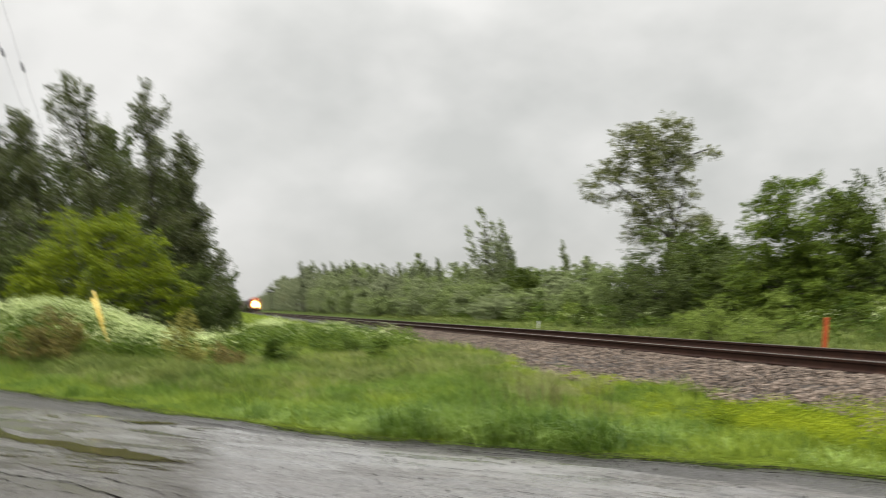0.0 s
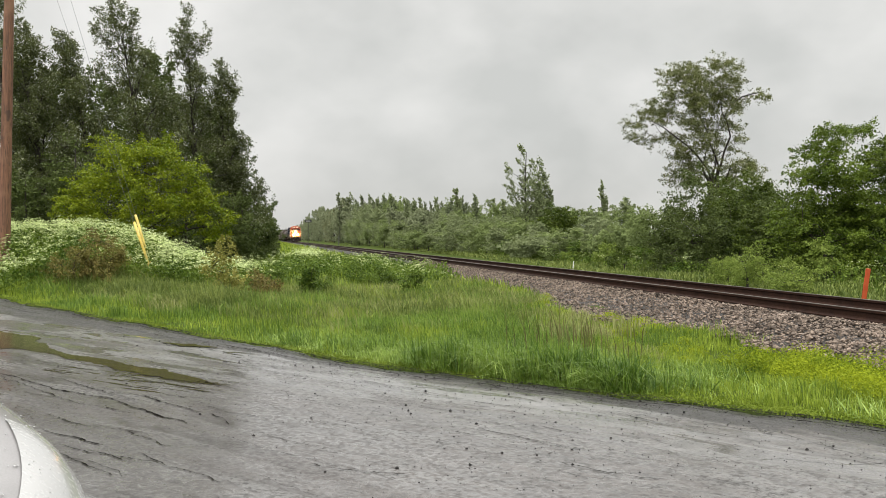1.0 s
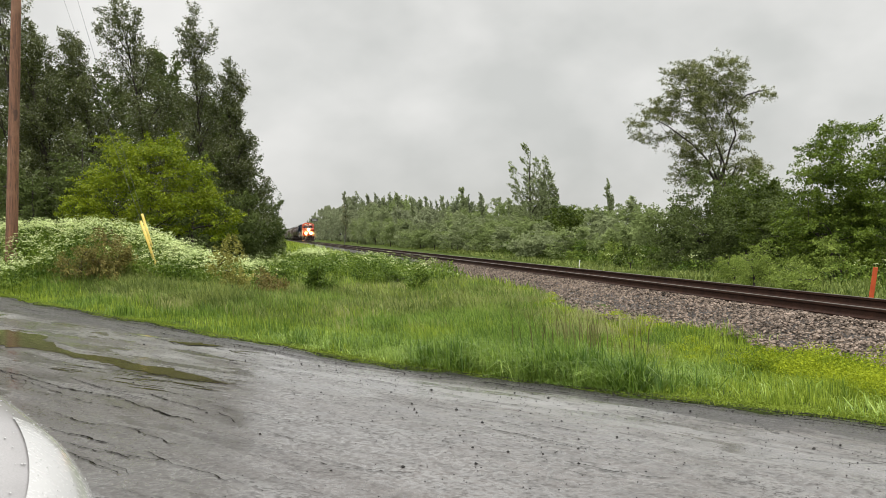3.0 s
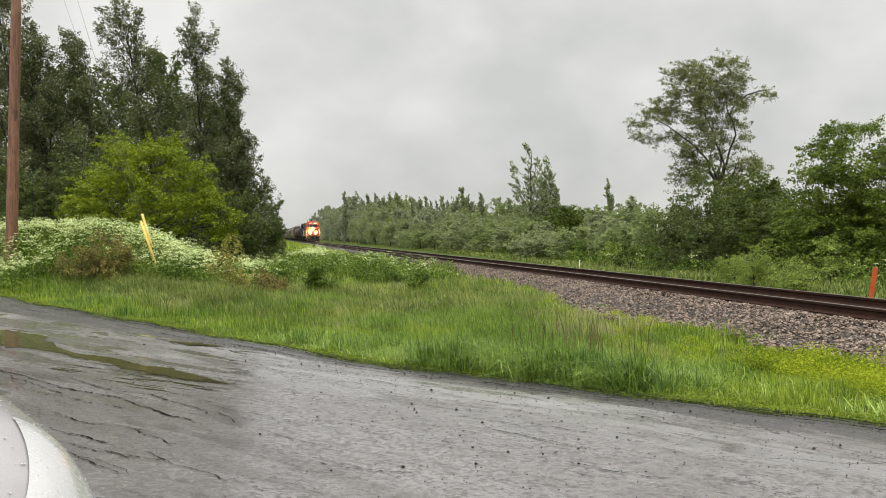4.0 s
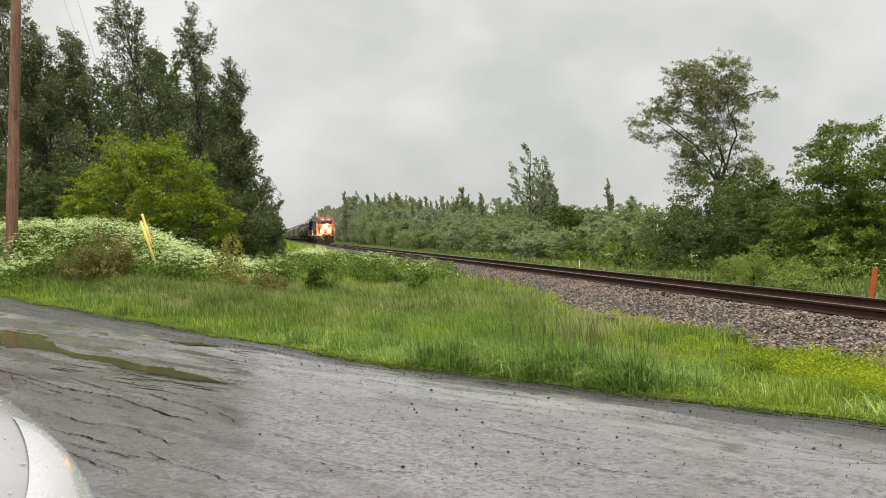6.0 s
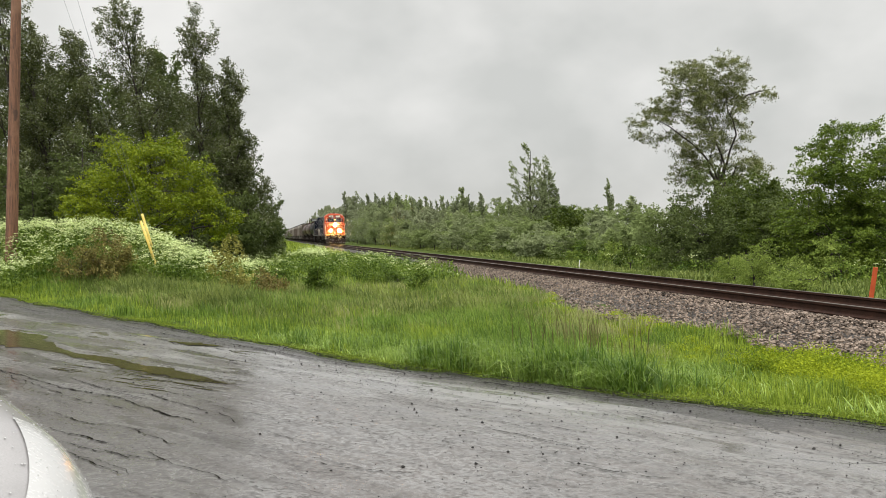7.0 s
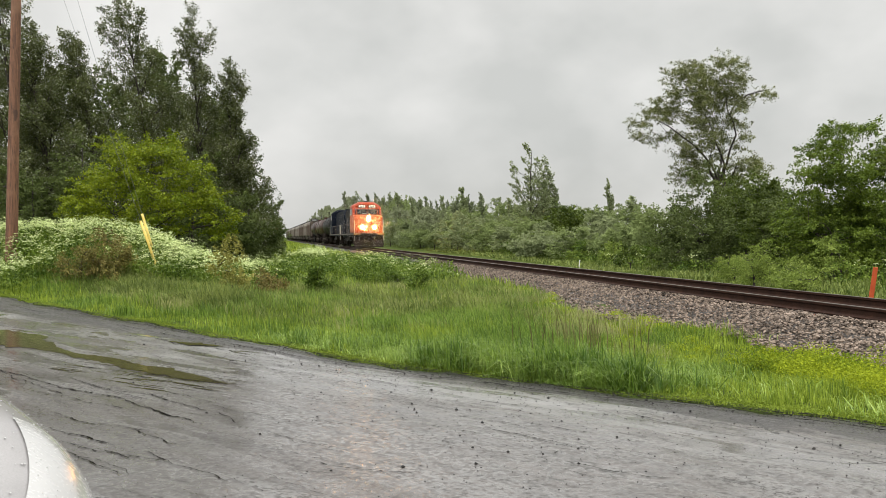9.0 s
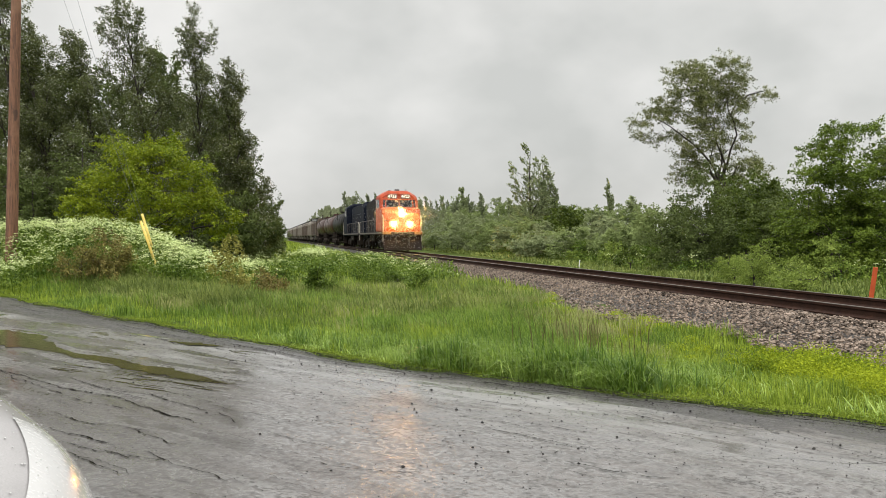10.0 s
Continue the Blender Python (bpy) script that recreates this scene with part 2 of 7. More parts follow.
M_EDGE = foliage("edge_moss_leaf", (0.085, 0.125, 0.012), (0.19, 0.25, 0.028), 0.6, 0.25, 0.7, 0.1)
M_WEED = foliage("weed_leaf", (0.048, 0.088, 0.012), (0.145, 0.205, 0.03), 0.5, 0.25, 1.1, 0.12, 1.0)
M_PALEWEED = foliage("pale_weed_leaf", (0.12, 0.17, 0.03), (0.25, 0.315, 0.07), 0.6, 0.35, 0.5, 0.08)
M_BRUSH = foliage("dry_brush_leaf", (0.105, 0.09, 0.024), (0.23, 0.19, 0.058), 0.6, 0.2)
M_YELLOWBRUSH = foliage("yellowish_brush_leaf", (0.16, 0.16, 0.03), (0.36, 0.34, 0.09), 0.6, 0.25)
M_DARKBRUSH = foliage("twiggy_brush_leaf", (0.105, 0.1, 0.024), (0.22, 0.19, 0.05), 0.6, 0.2)
M_FLOWER = foliage("white_umbel", (0.4, 0.49, 0.19), (0.72, 0.78, 0.42), 0.7, 0.3)
# poplar and dark-leaf tones raised a little to imitate mist
M_POPLAR = foliage("poplar_leaf", (0.072, 0.087, 0.033), (0.14, 0.158, 0.057), 0.45, 0.34, 0.6, 0.15, 0.8, (0.32, 0.34, 0.235), 0.12)
M_DARKLEAF = foliage("dark_leaf", (0.063, 0.085, 0.025), (0.115, 0.148, 0.042), 0.5, 0.32, 0.6, 0.1)
M_BRIGHT = foliage("young_maple_leaf", (0.1, 0.145, 0.007), (0.24, 0.29, 0.016), 0.5, 0.3)
M_WILLOW = foliage("willow_leaf", (0.09, 0.102, 0.032), (0.19, 0.205, 0.07), 0.5, 0.3, 0.6, 0.12, 0.8, (0.33, 0.35, 0.2), 0.12)
M_GREENLEAF = foliage("broad_leaf", (0.038, 0.061, 0.0095), (0.105, 0.142, 0.021), 0.48, 0.22, 0.6, 0.12)
M_MAPLE = foliage("wind_tossed_maple_leaf", (0.044, 0.074, 0.009), (0.145, 0.2, 0.026), 0.48, 0.24, 0.6, 0.12)
# far leaves: distance haze painted in as a paler, greyer base colour
M_FARLEAF = foliage("misted_bush_leaf", (0.2, 0.235, 0.118), (0.265, 0.305, 0.15), 0.6, 0.4, 0.4, 0.08, 0.7)
M_SPIRE = foliage("misted_sapling_leaf", (0.15, 0.178, 0.092), (0.21, 0.242, 0.13), 0.6, 0.3, 0.6, 0.1, 0.4, (0.3, 0.33, 0.23), 0.1)
M_FARGREEN = foliage("misted_thicket_leaf", (0.17, 0.215, 0.08), (0.25, 0.305, 0.115), 0.6, 0.4, 0.4, 0.08, 0.7)
M_MISTLEAF = foliage("misted_far_leaf", (0.2, 0.225, 0.13), (0.29, 0.32, 0.19), 0.7, 0.4, 0.3, 0.06)
M_TRACKSIDE = foliage("trackside_grass_blade", (0.075, 0.108, 0.022), (0.235, 0.28, 0.075), 0.55, 0.3)
M_BARK = surface("grey_brown_bark", (0.028, 0.023, 0.018), (0.06, 0.05, 0.042), 6, 50, (0.7, 0.95), bump=0.7, dist=0.02)
def pole_wood():
    m, n, l, bs = shader("weathered_pole_wood")
    co = n.new("ShaderNodeTexCoord").outputs["Object"]
    mp = n.new("ShaderNodeMapping")
    mp.inputs["Scale"].default_value = (14, 14, 0.7)
    l.new(co, mp.inputs[0])
    grain, fine, big = noise_node(n, l, mp.outputs[0], 1.6, 7, 0.7), noise_node(n, l, mp.outputs[0], 5, 4), noise_node(n, l, co, 1.1, 4)
    col = mix_col(n, l, span(n, l, grain, 0.35, 0.62), (0.075, 0.032, 0.017), (0.21, 0.1, 0.054))
    col = mix_col(n, l, span(n, l, fine, 0.56, 0.66, 0.0, 0.9), col, (0.03, 0.017, 0.012))
    col = mix_col(n, l, span(n, l, big, 0.52, 0.7, 0.0, 0.6), col, (0.26, 0.14, 0.08))
    mp2 = n.new("ShaderNodeMapping")
    mp2.inputs["Scale"].default_value = (2.4, 2.4, 0.9)
    l.new(co, mp2.inputs[0])
    knots = noise_node(n, l, mp2.outputs[0], 1.4, 2)
    col = mix_col(n, l, span(n, l, knots, 0.62, 0.66, 0.0, 0.7), col, (0.045, 0.025, 0.017))
    l.new(col, bs.inputs["Base Color"])
    bs.inputs["Roughness"].default_value = 0.75
    b = n.new("ShaderNodeBump")
    b.inputs["Strength"].default_value, b.inputs["Distance"].default_value = 0.8, 0.02
    l.new(grain, b.inputs["Height"])
    l.new(b.outputs[0], bs.inputs["Normal"])
    return m


M_POLE = pole_wood()
M_RUST = surface("rusty_rail_steel", (0.02, 0.009, 0.006), (0.04, 0.018, 0.011), 4, 60, (0.6, 0.85), 0.0, 0.3, 0.004, spec=0.15)
M_HEAD = surface("worn_rail_head", (0.11, 0.096, 0.085), (0.17, 0.15, 0.135), 3, 80, (0.3, 0.5), 0.3, 0.1, 0.002)
M_TIE = surface("creosoted_tie", (0.02, 0.015, 0.012), (0.042, 0.033, 0.027), 3, 30, (0.8, 0.95), bump=0.5, dist=0.01, spec=0.02)
M_STONE = foliage("ballast_stone", (0.034, 0.026, 0.02), (0.265, 0.205, 0.163), 0.55, 0.0, 0.95, 0.14, 0.3)
M_PEBBLE = foliage("dark_road_grit", (0.006, 0.0055, 0.005), (0.022, 0.02, 0.018), 0.4, 0.0)
M_CRACK = surface("wet_crack_crumbs", (0.007, 0.0065, 0.006), (0.02, 0.018, 0.016), 20, 120, (0.8, 0.95), bump=0.6, dist=0.01, spec=0.0)
M_GALV = surface("galvanised_strand", (0.1, 0.1, 0.1), (0.16, 0.16, 0.16), 8, 80, (0.4, 0.6), 0.7, 0.1, 0.002)
M_CERAMIC = surface("brown_glazed_insulator", (0.12, 0.12, 0.13), (0.2, 0.2, 0.21), 8, 50, (0.2, 0.35), bump=0.1, dist=0.002)
M_YELLOW = surface("yellow_guard_plastic", (0.5, 0.36, 0.06), (0.66, 0.5, 0.13), 5, 40, (0.45, 0.7), bump=0.15, dist=0.004, stain=(0.42, 0.34, 0.16))
M_ORANGE = surface("orange_marker_plastic", (0.36, 0.055, 0.014), (0.46, 0.085, 0.024), 4, 50, (0.4, 0.65), bump=0.1, dist=0.003)
M_WHITE = surface("white_marker_paint", (0.6, 0.6, 0.58), (0.75, 0.75, 0.72), 5, 40, (0.5, 0.7), bump=0.1, dist=0.003)
M_SIGN = surface("black_sign_paint", (0.02, 0.02, 0.022), (0.04, 0.04, 0.042), 6, 50, (0.4, 0.6), bump=0.1, dist=0.003)
M_LOCO_RED = surface("orange_red_paint", (0.27, 0.034, 0.007), (0.335, 0.046, 0.009), 2, 40, (0.35, 0.55), bump=0.08, dist=0.003, stain=(0.15, 0.025, 0.009), spec=0.1)
M_LOCO_BLACK = surface("grimy_black_paint", (0.008, 0.008, 0.009), (0.016, 0.015, 0.015), 2, 30, (0.55, 0.8), bump=0.1, dist=0.004, stain=(0.03, 0.024, 0.02), spec=0.06)
M_LOCO_BLUE = surface("dark_blue_paint", (0.005, 0.007, 0.013), (0.009, 0.012, 0.022), 2, 30, (0.5, 0.75), bump=0.1, dist=0.004, stain=(0.022, 0.021, 0.024), spec=0.06)
M_RAILING = surface("white_railing_paint", (0.36, 0.33, 0.27), (0.48, 0.44, 0.37), 5, 50, (0.45, 0.65), bump=0.1, dist=0.002)
M_RAIL_GREY = surface("grimy_railing_paint", (0.07, 0.06, 0.05), (0.12, 0.1, 0.085), 5, 50, (0.5, 0.7), bump=0.1, dist=0.002)
M_RAIL_YELLOW = surface("yellow_edge_paint", (0.22, 0.1, 0.03), (0.3, 0.15, 0.045), 5, 50, (0.45, 0.65), bump=0.1, dist=0.002)
M_UNDER = surface("brake_dust_steel", (0.016, 0.012, 0.01), (0.03, 0.023, 0.018), 3, 40, (0.6, 0.9), 0.0, 0.2, 0.006, spec=0.1)
M_PLOW = surface("worn_plow_steel", (0.013, 0.009, 0.007), (0.027, 0.018, 0.013), 3, 40, (0.6, 0.85), 0.0, 0.2, 0.005, spec=0.1)
M_TANK = surface("wet_black_tank", (0.004, 0.004, 0.004), (0.008, 0.0075, 0.007), 1.5, 30, (0.4, 0.55), bump=0.05, dist=0.004, stain=(0.014, 0.012, 0.01), spec=0.1)
M_TANK_RED = surface("brown_red_tank", (0.04, 0.017, 0.013), (0.065, 0.027, 0.02), 1.5, 30, (0.3, 0.5), bump=0.05, dist=0.004, stain=(0.045, 0.03, 0.025))
M_HOPPER = surface("weathered_grey_hopper", (0.17, 0.15, 0.125), (0.24, 0.215, 0.18), 1.2, 30, (0.5, 0.8), bump=0.1, dist=0.005, stain=(0.06, 0.042, 0.03))
M_HOPPER_BROWN = surface("weathered_brown_hopper", (0.085, 0.064, 0.05), (0.125, 0.097, 0.076), 1.2, 30, (0.5, 0.8), bump=0.1, dist=0.005, stain=(0.05, 0.032, 0.025))
M_GLASS = surface("dark_cab_glass", (0.004, 0.0045, 0.005), (0.008, 0.008, 0.009), 2, 20, (0.12, 0.25), bump=0, spec=0.2)
M_LAMP = glow("headlight_lens", (1.0, 0.43, 0.1), 2100)
# self-glowing rings that stand in for the glare round each headlight
M_HALO = [glow("glare_halo_ring", c, v, (0.01, 0.008, 0.005)) for c, v in (((1.0, 0.66, 0.26), 2.6), ((1.0, 0.52, 0.12), 1.25), ((1.0, 0.36, 0.06), 0.8))]
M_BOARD = glow("lit_number_board", (1.0, 0.85, 0.6), 0.9)
M_CAR = surface("silver_white_car_paint", (0.25, 0.24, 0.24), (0.29, 0.28, 0.28), 3, 200, (0.14, 0.22), bump=0)
M_RUBBER = surface("tyre_rubber", (0.018, 0.018, 0.018), (0.03, 0.03, 0.03), 5, 60, (0.7, 0.9), bump=0.2, dist=0.004)
M_ALLOY = surface("alloy_wheel", (0.4, 0.4, 0.41), (0.5, 0.5, 0.51), 5, 60, (0.25, 0.4), 0.9, 0.05, 0.002)
M_TRIM = surface("black_car_trim", (0.02, 0.02, 0.021), (0.03, 0.03, 0.03), 5, 60, (0.4, 0.6), bump=0.05, dist=0.002)
M_AMBER = surface("amber_lens", (0.7, 0.2, 0.03), (0.8, 0.28, 0.05), 30, 120, (0.08, 0.15), bump=0.4, dist=0.004)


def clear_lens(name, tint, rough):
    m, n, l, bs = shader(name)
    co = n.new("ShaderNodeTexCoord").outputs["Object"]
    drops = noise_node(n, l, co, 60, 3)
    bs.inputs["Base Color"].default_value = (*tint, 1)
    l.new(span(n, l, drops, 0.4, 0.6, rough, rough + 0.08), bs.inputs["Roughness"])
    bs.inputs["Coat Weight"].default_value = 0.6
    return m


M_LENS = clear_lens("headlamp_lens", (0.42, 0.415, 0.41), 0.2)


def puddle_water():
    m, n, l, bs = shader("puddle_water")
    co = n.new("ShaderNodeTexCoord").outputs["Object"]
    f = noise_node(n, l, co, 3.0, 4)
    l.new(mix_col(n, l, f, (0.03, 0.024, 0.012), (0.05, 0.04, 0.022)), bs.inputs["Base Color"])
    bs.inputs["Roughness"].default_value = 0.14
    b = n.new("ShaderNodeBump")
    b.inputs["Strength"].default_value, b.inputs["Distance"].default_value = 0.1, 0.01
    l.new(noise_node(n, l, co, 9.0, 2), b.inputs["Height"])
    l.new(b.outputs[0], bs.inputs["Normal"])
    return m


M_PUDDLE = puddle_water()


# ---- mesh helpers ----


def np_mesh(name, co, quads, mat, flat=False):
    """A mesh from an array of points and an array of faces with the same number of corners."""
    me = bpy.data.meshes.new(name)
    co, quads = np.asarray(co, np.float32), np.asarray(quads, np.int32)
    k = quads.shape[1]
    me.vertices.add(len(co))
    me.vertices.foreach_set("co", co.ravel())
    me.loops.add(quads.size)
    me.loops.foreach_set("vertex_index", quads.ravel())
    me.polygons.add(len(quads))
    me.polygons.foreach_set("loop_start", np.arange(0, quads.size, k, dtype=np.int32))
    me.polygons.foreach_set("use_smooth", np.full(len(quads), not flat))
    me.update(calc_edges=True)
    me.materials.append(mat)
    return me


def part(name, bm, material, parent, label="", m=None, smooth=False):
    """Links a bmesh as one mesh object under a thing or a part."""
    me = bpy.data.meshes.new(name)
    if smooth:
        for f in bm.faces:
            f.smooth = True
    bm.to_mesh(me)
    bm.free()
    me.materials.append(material)
    ob = new(name, me)
    ob.parent = parent
    if m is not None:
        ob.matrix_basis = m
    return tagged(ob, label)


def hang(name, me, parent, m=None, label=""):
    ob = new(name, me)
    ob.parent = parent
    if m is not None:
        ob.matrix_basis = m
    return tagged(ob, label)


def box(bm, x0, x1, y0, y1, z0, z1, bevel=0.0):
    vs = bmesh.ops.create_cube(bm, size=1.0, matrix=Matrix.Translation(((x0 + x1) / 2, (y0 + y1) / 2, (z0 + z1) / 2))
                               @ Matrix.Diagonal((x1 - x0, y1 - y0, z1 - z0, 1)))["verts"]
    if bevel:
        es = list({e for v in vs for e in v.link_edges})
        bmesh.ops.bevel(bm, geom=es, offset=bevel, segments=2, affect="EDGES", profile=0.5)
    return bm


def rod(bm, a, b, r, r2=None, seg=8):
    a, b = Vector(a), Vector(b)
    d = b - a
    m = Matrix.Translation((a + b) / 2) @ d.to_track_quat("Z", "Y").to_matrix().to_4x4()
    bmesh.ops.create_cone(bm, cap_ends=True, segments=seg, radius1=r, radius2=r if r2 is None else r2, depth=d.length, matrix=m)
    return bm


def prism(bm, outline, y0, y1):
    """Extrudes an outline of (x, z) points across y."""
    a = [bm.verts.new((x, y0, z)) for x, z in outline]
    b = [bm.verts.new((x, y1, z)) for x, z in outline]
    n = len(outline)
    bm.faces.new(a)
    bm.faces.new(b[::-1])
    for i in range(n):
        bm.faces.new((a[i], b[i], b[(i + 1) % n], a[(i + 1) % n]))
    bmesh.ops.recalc_face_normals(bm, faces=bm.faces)
    return bm


def tubes(lines, sides=6):
    """Tapered tubes along lines of (point, radius): points and faces."""
    co, qs, base = [], [], 0
    ang = np.linspace(0, 2 * np.pi, sides, endpoint=False)
    for line in lines:
        pts = np.array([p for p, _ in line], float)
        rad = np.array([r for _, r in line], float)
        tan = np.gradient(pts, axis=0)
        tan /= np.linalg.norm(tan, axis=1)[:, None] + 1e-9
        ref = np.where(np.abs(tan[:, 2:3]) < 0.9, np.array([[0, 0, 1.0]]), np.array([[1.0, 0, 0]]))
        u = np.cross(tan, ref)
        u /= np.linalg.norm(u, axis=1)[:, None] + 1e-9
        v = np.cross(tan, u)
        ring = pts[:, None] + rad[:, None, None] * (np.cos(ang)[None, :, None] * u[:, None] + np.sin(ang)[None, :, None] * v[:, None])
        co.append(ring.reshape(-1, 3))
        k = len(pts)
        i, j = np.meshgrid(np.arange(k - 1), np.arange(sides), indexing="ij")
        j2 = (j + 1) % sides
        qs.append(np.stack([i * sides + j, i * sides + j2, (i + 1) * sides + j2, (i + 1) * sides + j], -1).reshape(-1, 4) + base)
        base += k * sides
    return np.concatenate(co), np.concatenate(qs)


# ---- plan: the track's line, the road's edge and the lie of the land ----
TRACK_WAY = np.array([-0.2011, 0.9796])          # away along the track
TRACK_SIDE = np.array([0.9796, 0.2011])
TRACK_OFF, RAIL_TOP = 9.94, 0.35
EDGE_X = [-60, -30, -20, -10.83, -5.92, -3.15, -1.1, 0.1, 1.18, 2.09, 2.84, 3.37, 7.5, 14, 40]
EDGE_Y = [62, 38.5, 30, 20.8, 15.27, 12.34, 10.06, 9.1, 8.21, 7.56, 6.93, 6.48, 3.3, -1.6, -20]


def edge_y(x):
    return np.interp(x, EDGE_X, EDGE_Y)


def on_track(a, p=0.0, z=0.0):
    """World place at a metres along the track and p metres to its far side."""
    q = TRACK_WAY * a + TRACK_SIDE * (TRACK_OFF + p)
    return Vector((q[0], q[1], z))


def smooth(v):
    v = np.clip(v, 0, 1)
    return v * v * (3 - 2 * v)


def wave(x, y, s):
    return (np.sin(x * s + 1.3 * np.sin(y * s * 0.7)) + np.sin(y * s * 1.3 + 1.7 * np.sin(x * s * 0.6 + 2.0))) * 0.5


def ballast_reach(a):
    """How far the ballast spreads to the near side of the track's middle."""
    return 3.0 + 1.3 * np.exp(-((a - 16.5) / 2.6) ** 2) + 0.22 * np.sin(a * 1.9) + 0.13 * np.sin(a * 4.3 + 1)


def ground_z(x, y):
    x, y = np.asarray(x, float), np.asarray(y, float)
    p = x * TRACK_SIDE[0] + y * TRACK_SIDE[1] - TRACK_OFF
    a = x * TRACK_WAY[0] + y * TRACK_WAY[1]
    s = (y - edge_y(x)) * 0.75
    z = np.where(s > 0, -0.03 - 0.06 * smooth(s / 1.5) + 0.05 * wave(x, y, 0.9), -0.1)
    ridge = np.exp(-((y - (27.0 - 0.25 * (x + 10))) / 3.6) ** 2) * smooth((-5.7 - x) / 5.0)
    z = z + np.where(s > 0, ridge * 1.2 * smooth(s / 3), 0)
    z = z + 0.35 * smooth((-p - 14) / 10) * smooth((y - 28) / 10)
    bed = smooth((3.2 - np.abs(p)) / 1.5)
    z = np.where(np.abs(p) < 3.2, np.maximum(z, -0.12 + 0.2 * bed), z)
    z = np.where(p > 3.0, 0.02 + 0.2 * smooth((p - 4) / 10) + 0.06 * wave(x, y, 0.5), z)
    return z


def axis_steps(fine, step, far):
    v = list(np.arange(-fine, fine + step, step))
    d, g = fine + step, step
    while d < far:
        g *= 1.18
        d += g
        v = [-d] + v + [d]
    return np.array(v)


def grid_faces(ni, nj):
    i, j = np.meshgrid(np.arange(ni - 1), np.arange(nj - 1), indexing="ij")
    return np.stack([i * nj + j, (i + 1) * nj + j, (i + 1) * nj + j + 1, i * nj + j + 1], -1).reshape(-1, 4)


gx, gy = axis_steps(36, 0.7, 3200), axis_steps(44, 0.7, 3200)
GX, GY = np.meshgrid(gx, gy, indexing="ij")
ground = new("ground", np_mesh("ground", np.stack([GX, GY, ground_z(GX, GY)], -1).reshape(-1, 3), grid_faces(len(gx), len(gy)), M_SOIL))
tagged(ground, "damp green turf and dark soil beside the railway", "ground", kind="structure")

# road: a worn wet asphalt apron with a ragged edge
rx = np.arange(-58, 30, 0.16)
rw = np.concatenate([[0, 0.02, 0.25], np.arange(0.5, 22, 0.28)])
RX, RW = np.meshgrid(rx, rw, indexing="ij")
jag = 0.10 * np.sin(RX * 2.3) + 0.06 * np.sin(RX * 6.1 + 1) + 0.05 * np.sin(RX * 13.7)
px_, py_ = RX - RW * 0.55, edge_y(RX) - RW * 0.83 + jag * np.exp(-RW / 0.7)
pz_ = 0.02 - 0.03 * np.exp(-RW / 0.3) + 0.009 * wave(px_, py_, 0.8) + 0.004 * wave(px_, py_, 4.7)
pz_[:, 0] = -0.12
road = new("road", np_mesh("road", np.stack([px_, py_, pz_], -1).reshape(-1, 3), grid_faces(len(rx), len(rw)), M_ROAD))
tagged(road, "cracked wet grey asphalt road with shallow puddles", "road", kind="structure")

# ballast under the track
ba, bp = np.arange(-40, 420, 0.5), np.linspace(0, 1, 22)
BA, BQ = np.meshgrid(ba, bp, indexing="ij")
lo = -ballast_reach(BA)
BP = lo + (3.0 - lo) * BQ
prof = np.where(np.abs(BP) < 1.75, 0.12, 0.12 - 0.17 * smooth((np.abs(BP) - 1.75) / 1.25))
prof = np.where((BP < -3.0), -0.03, prof)
edge_drop = np.where((BQ == 0) | (BQ == 1), -0.16, 0)
bx = TRACK_WAY[0] * BA + TRACK_SIDE[0] * (TRACK_OFF + BP)
by = TRACK_WAY[1] * BA + TRACK_SIDE[1] * (TRACK_OFF + BP)
ballast = new("ballast", np_mesh("ballast", np.stack([bx, by, prof + edge_drop + 0.015 * wave(bx, by, 5)], -1).reshape(-1, 3),
                                 grid_faces(len(ba), len(bp)), M_BED))
tagged(ballast, "brown-grey crushed stone ballast bed under the track", "ballast", kind="structure")

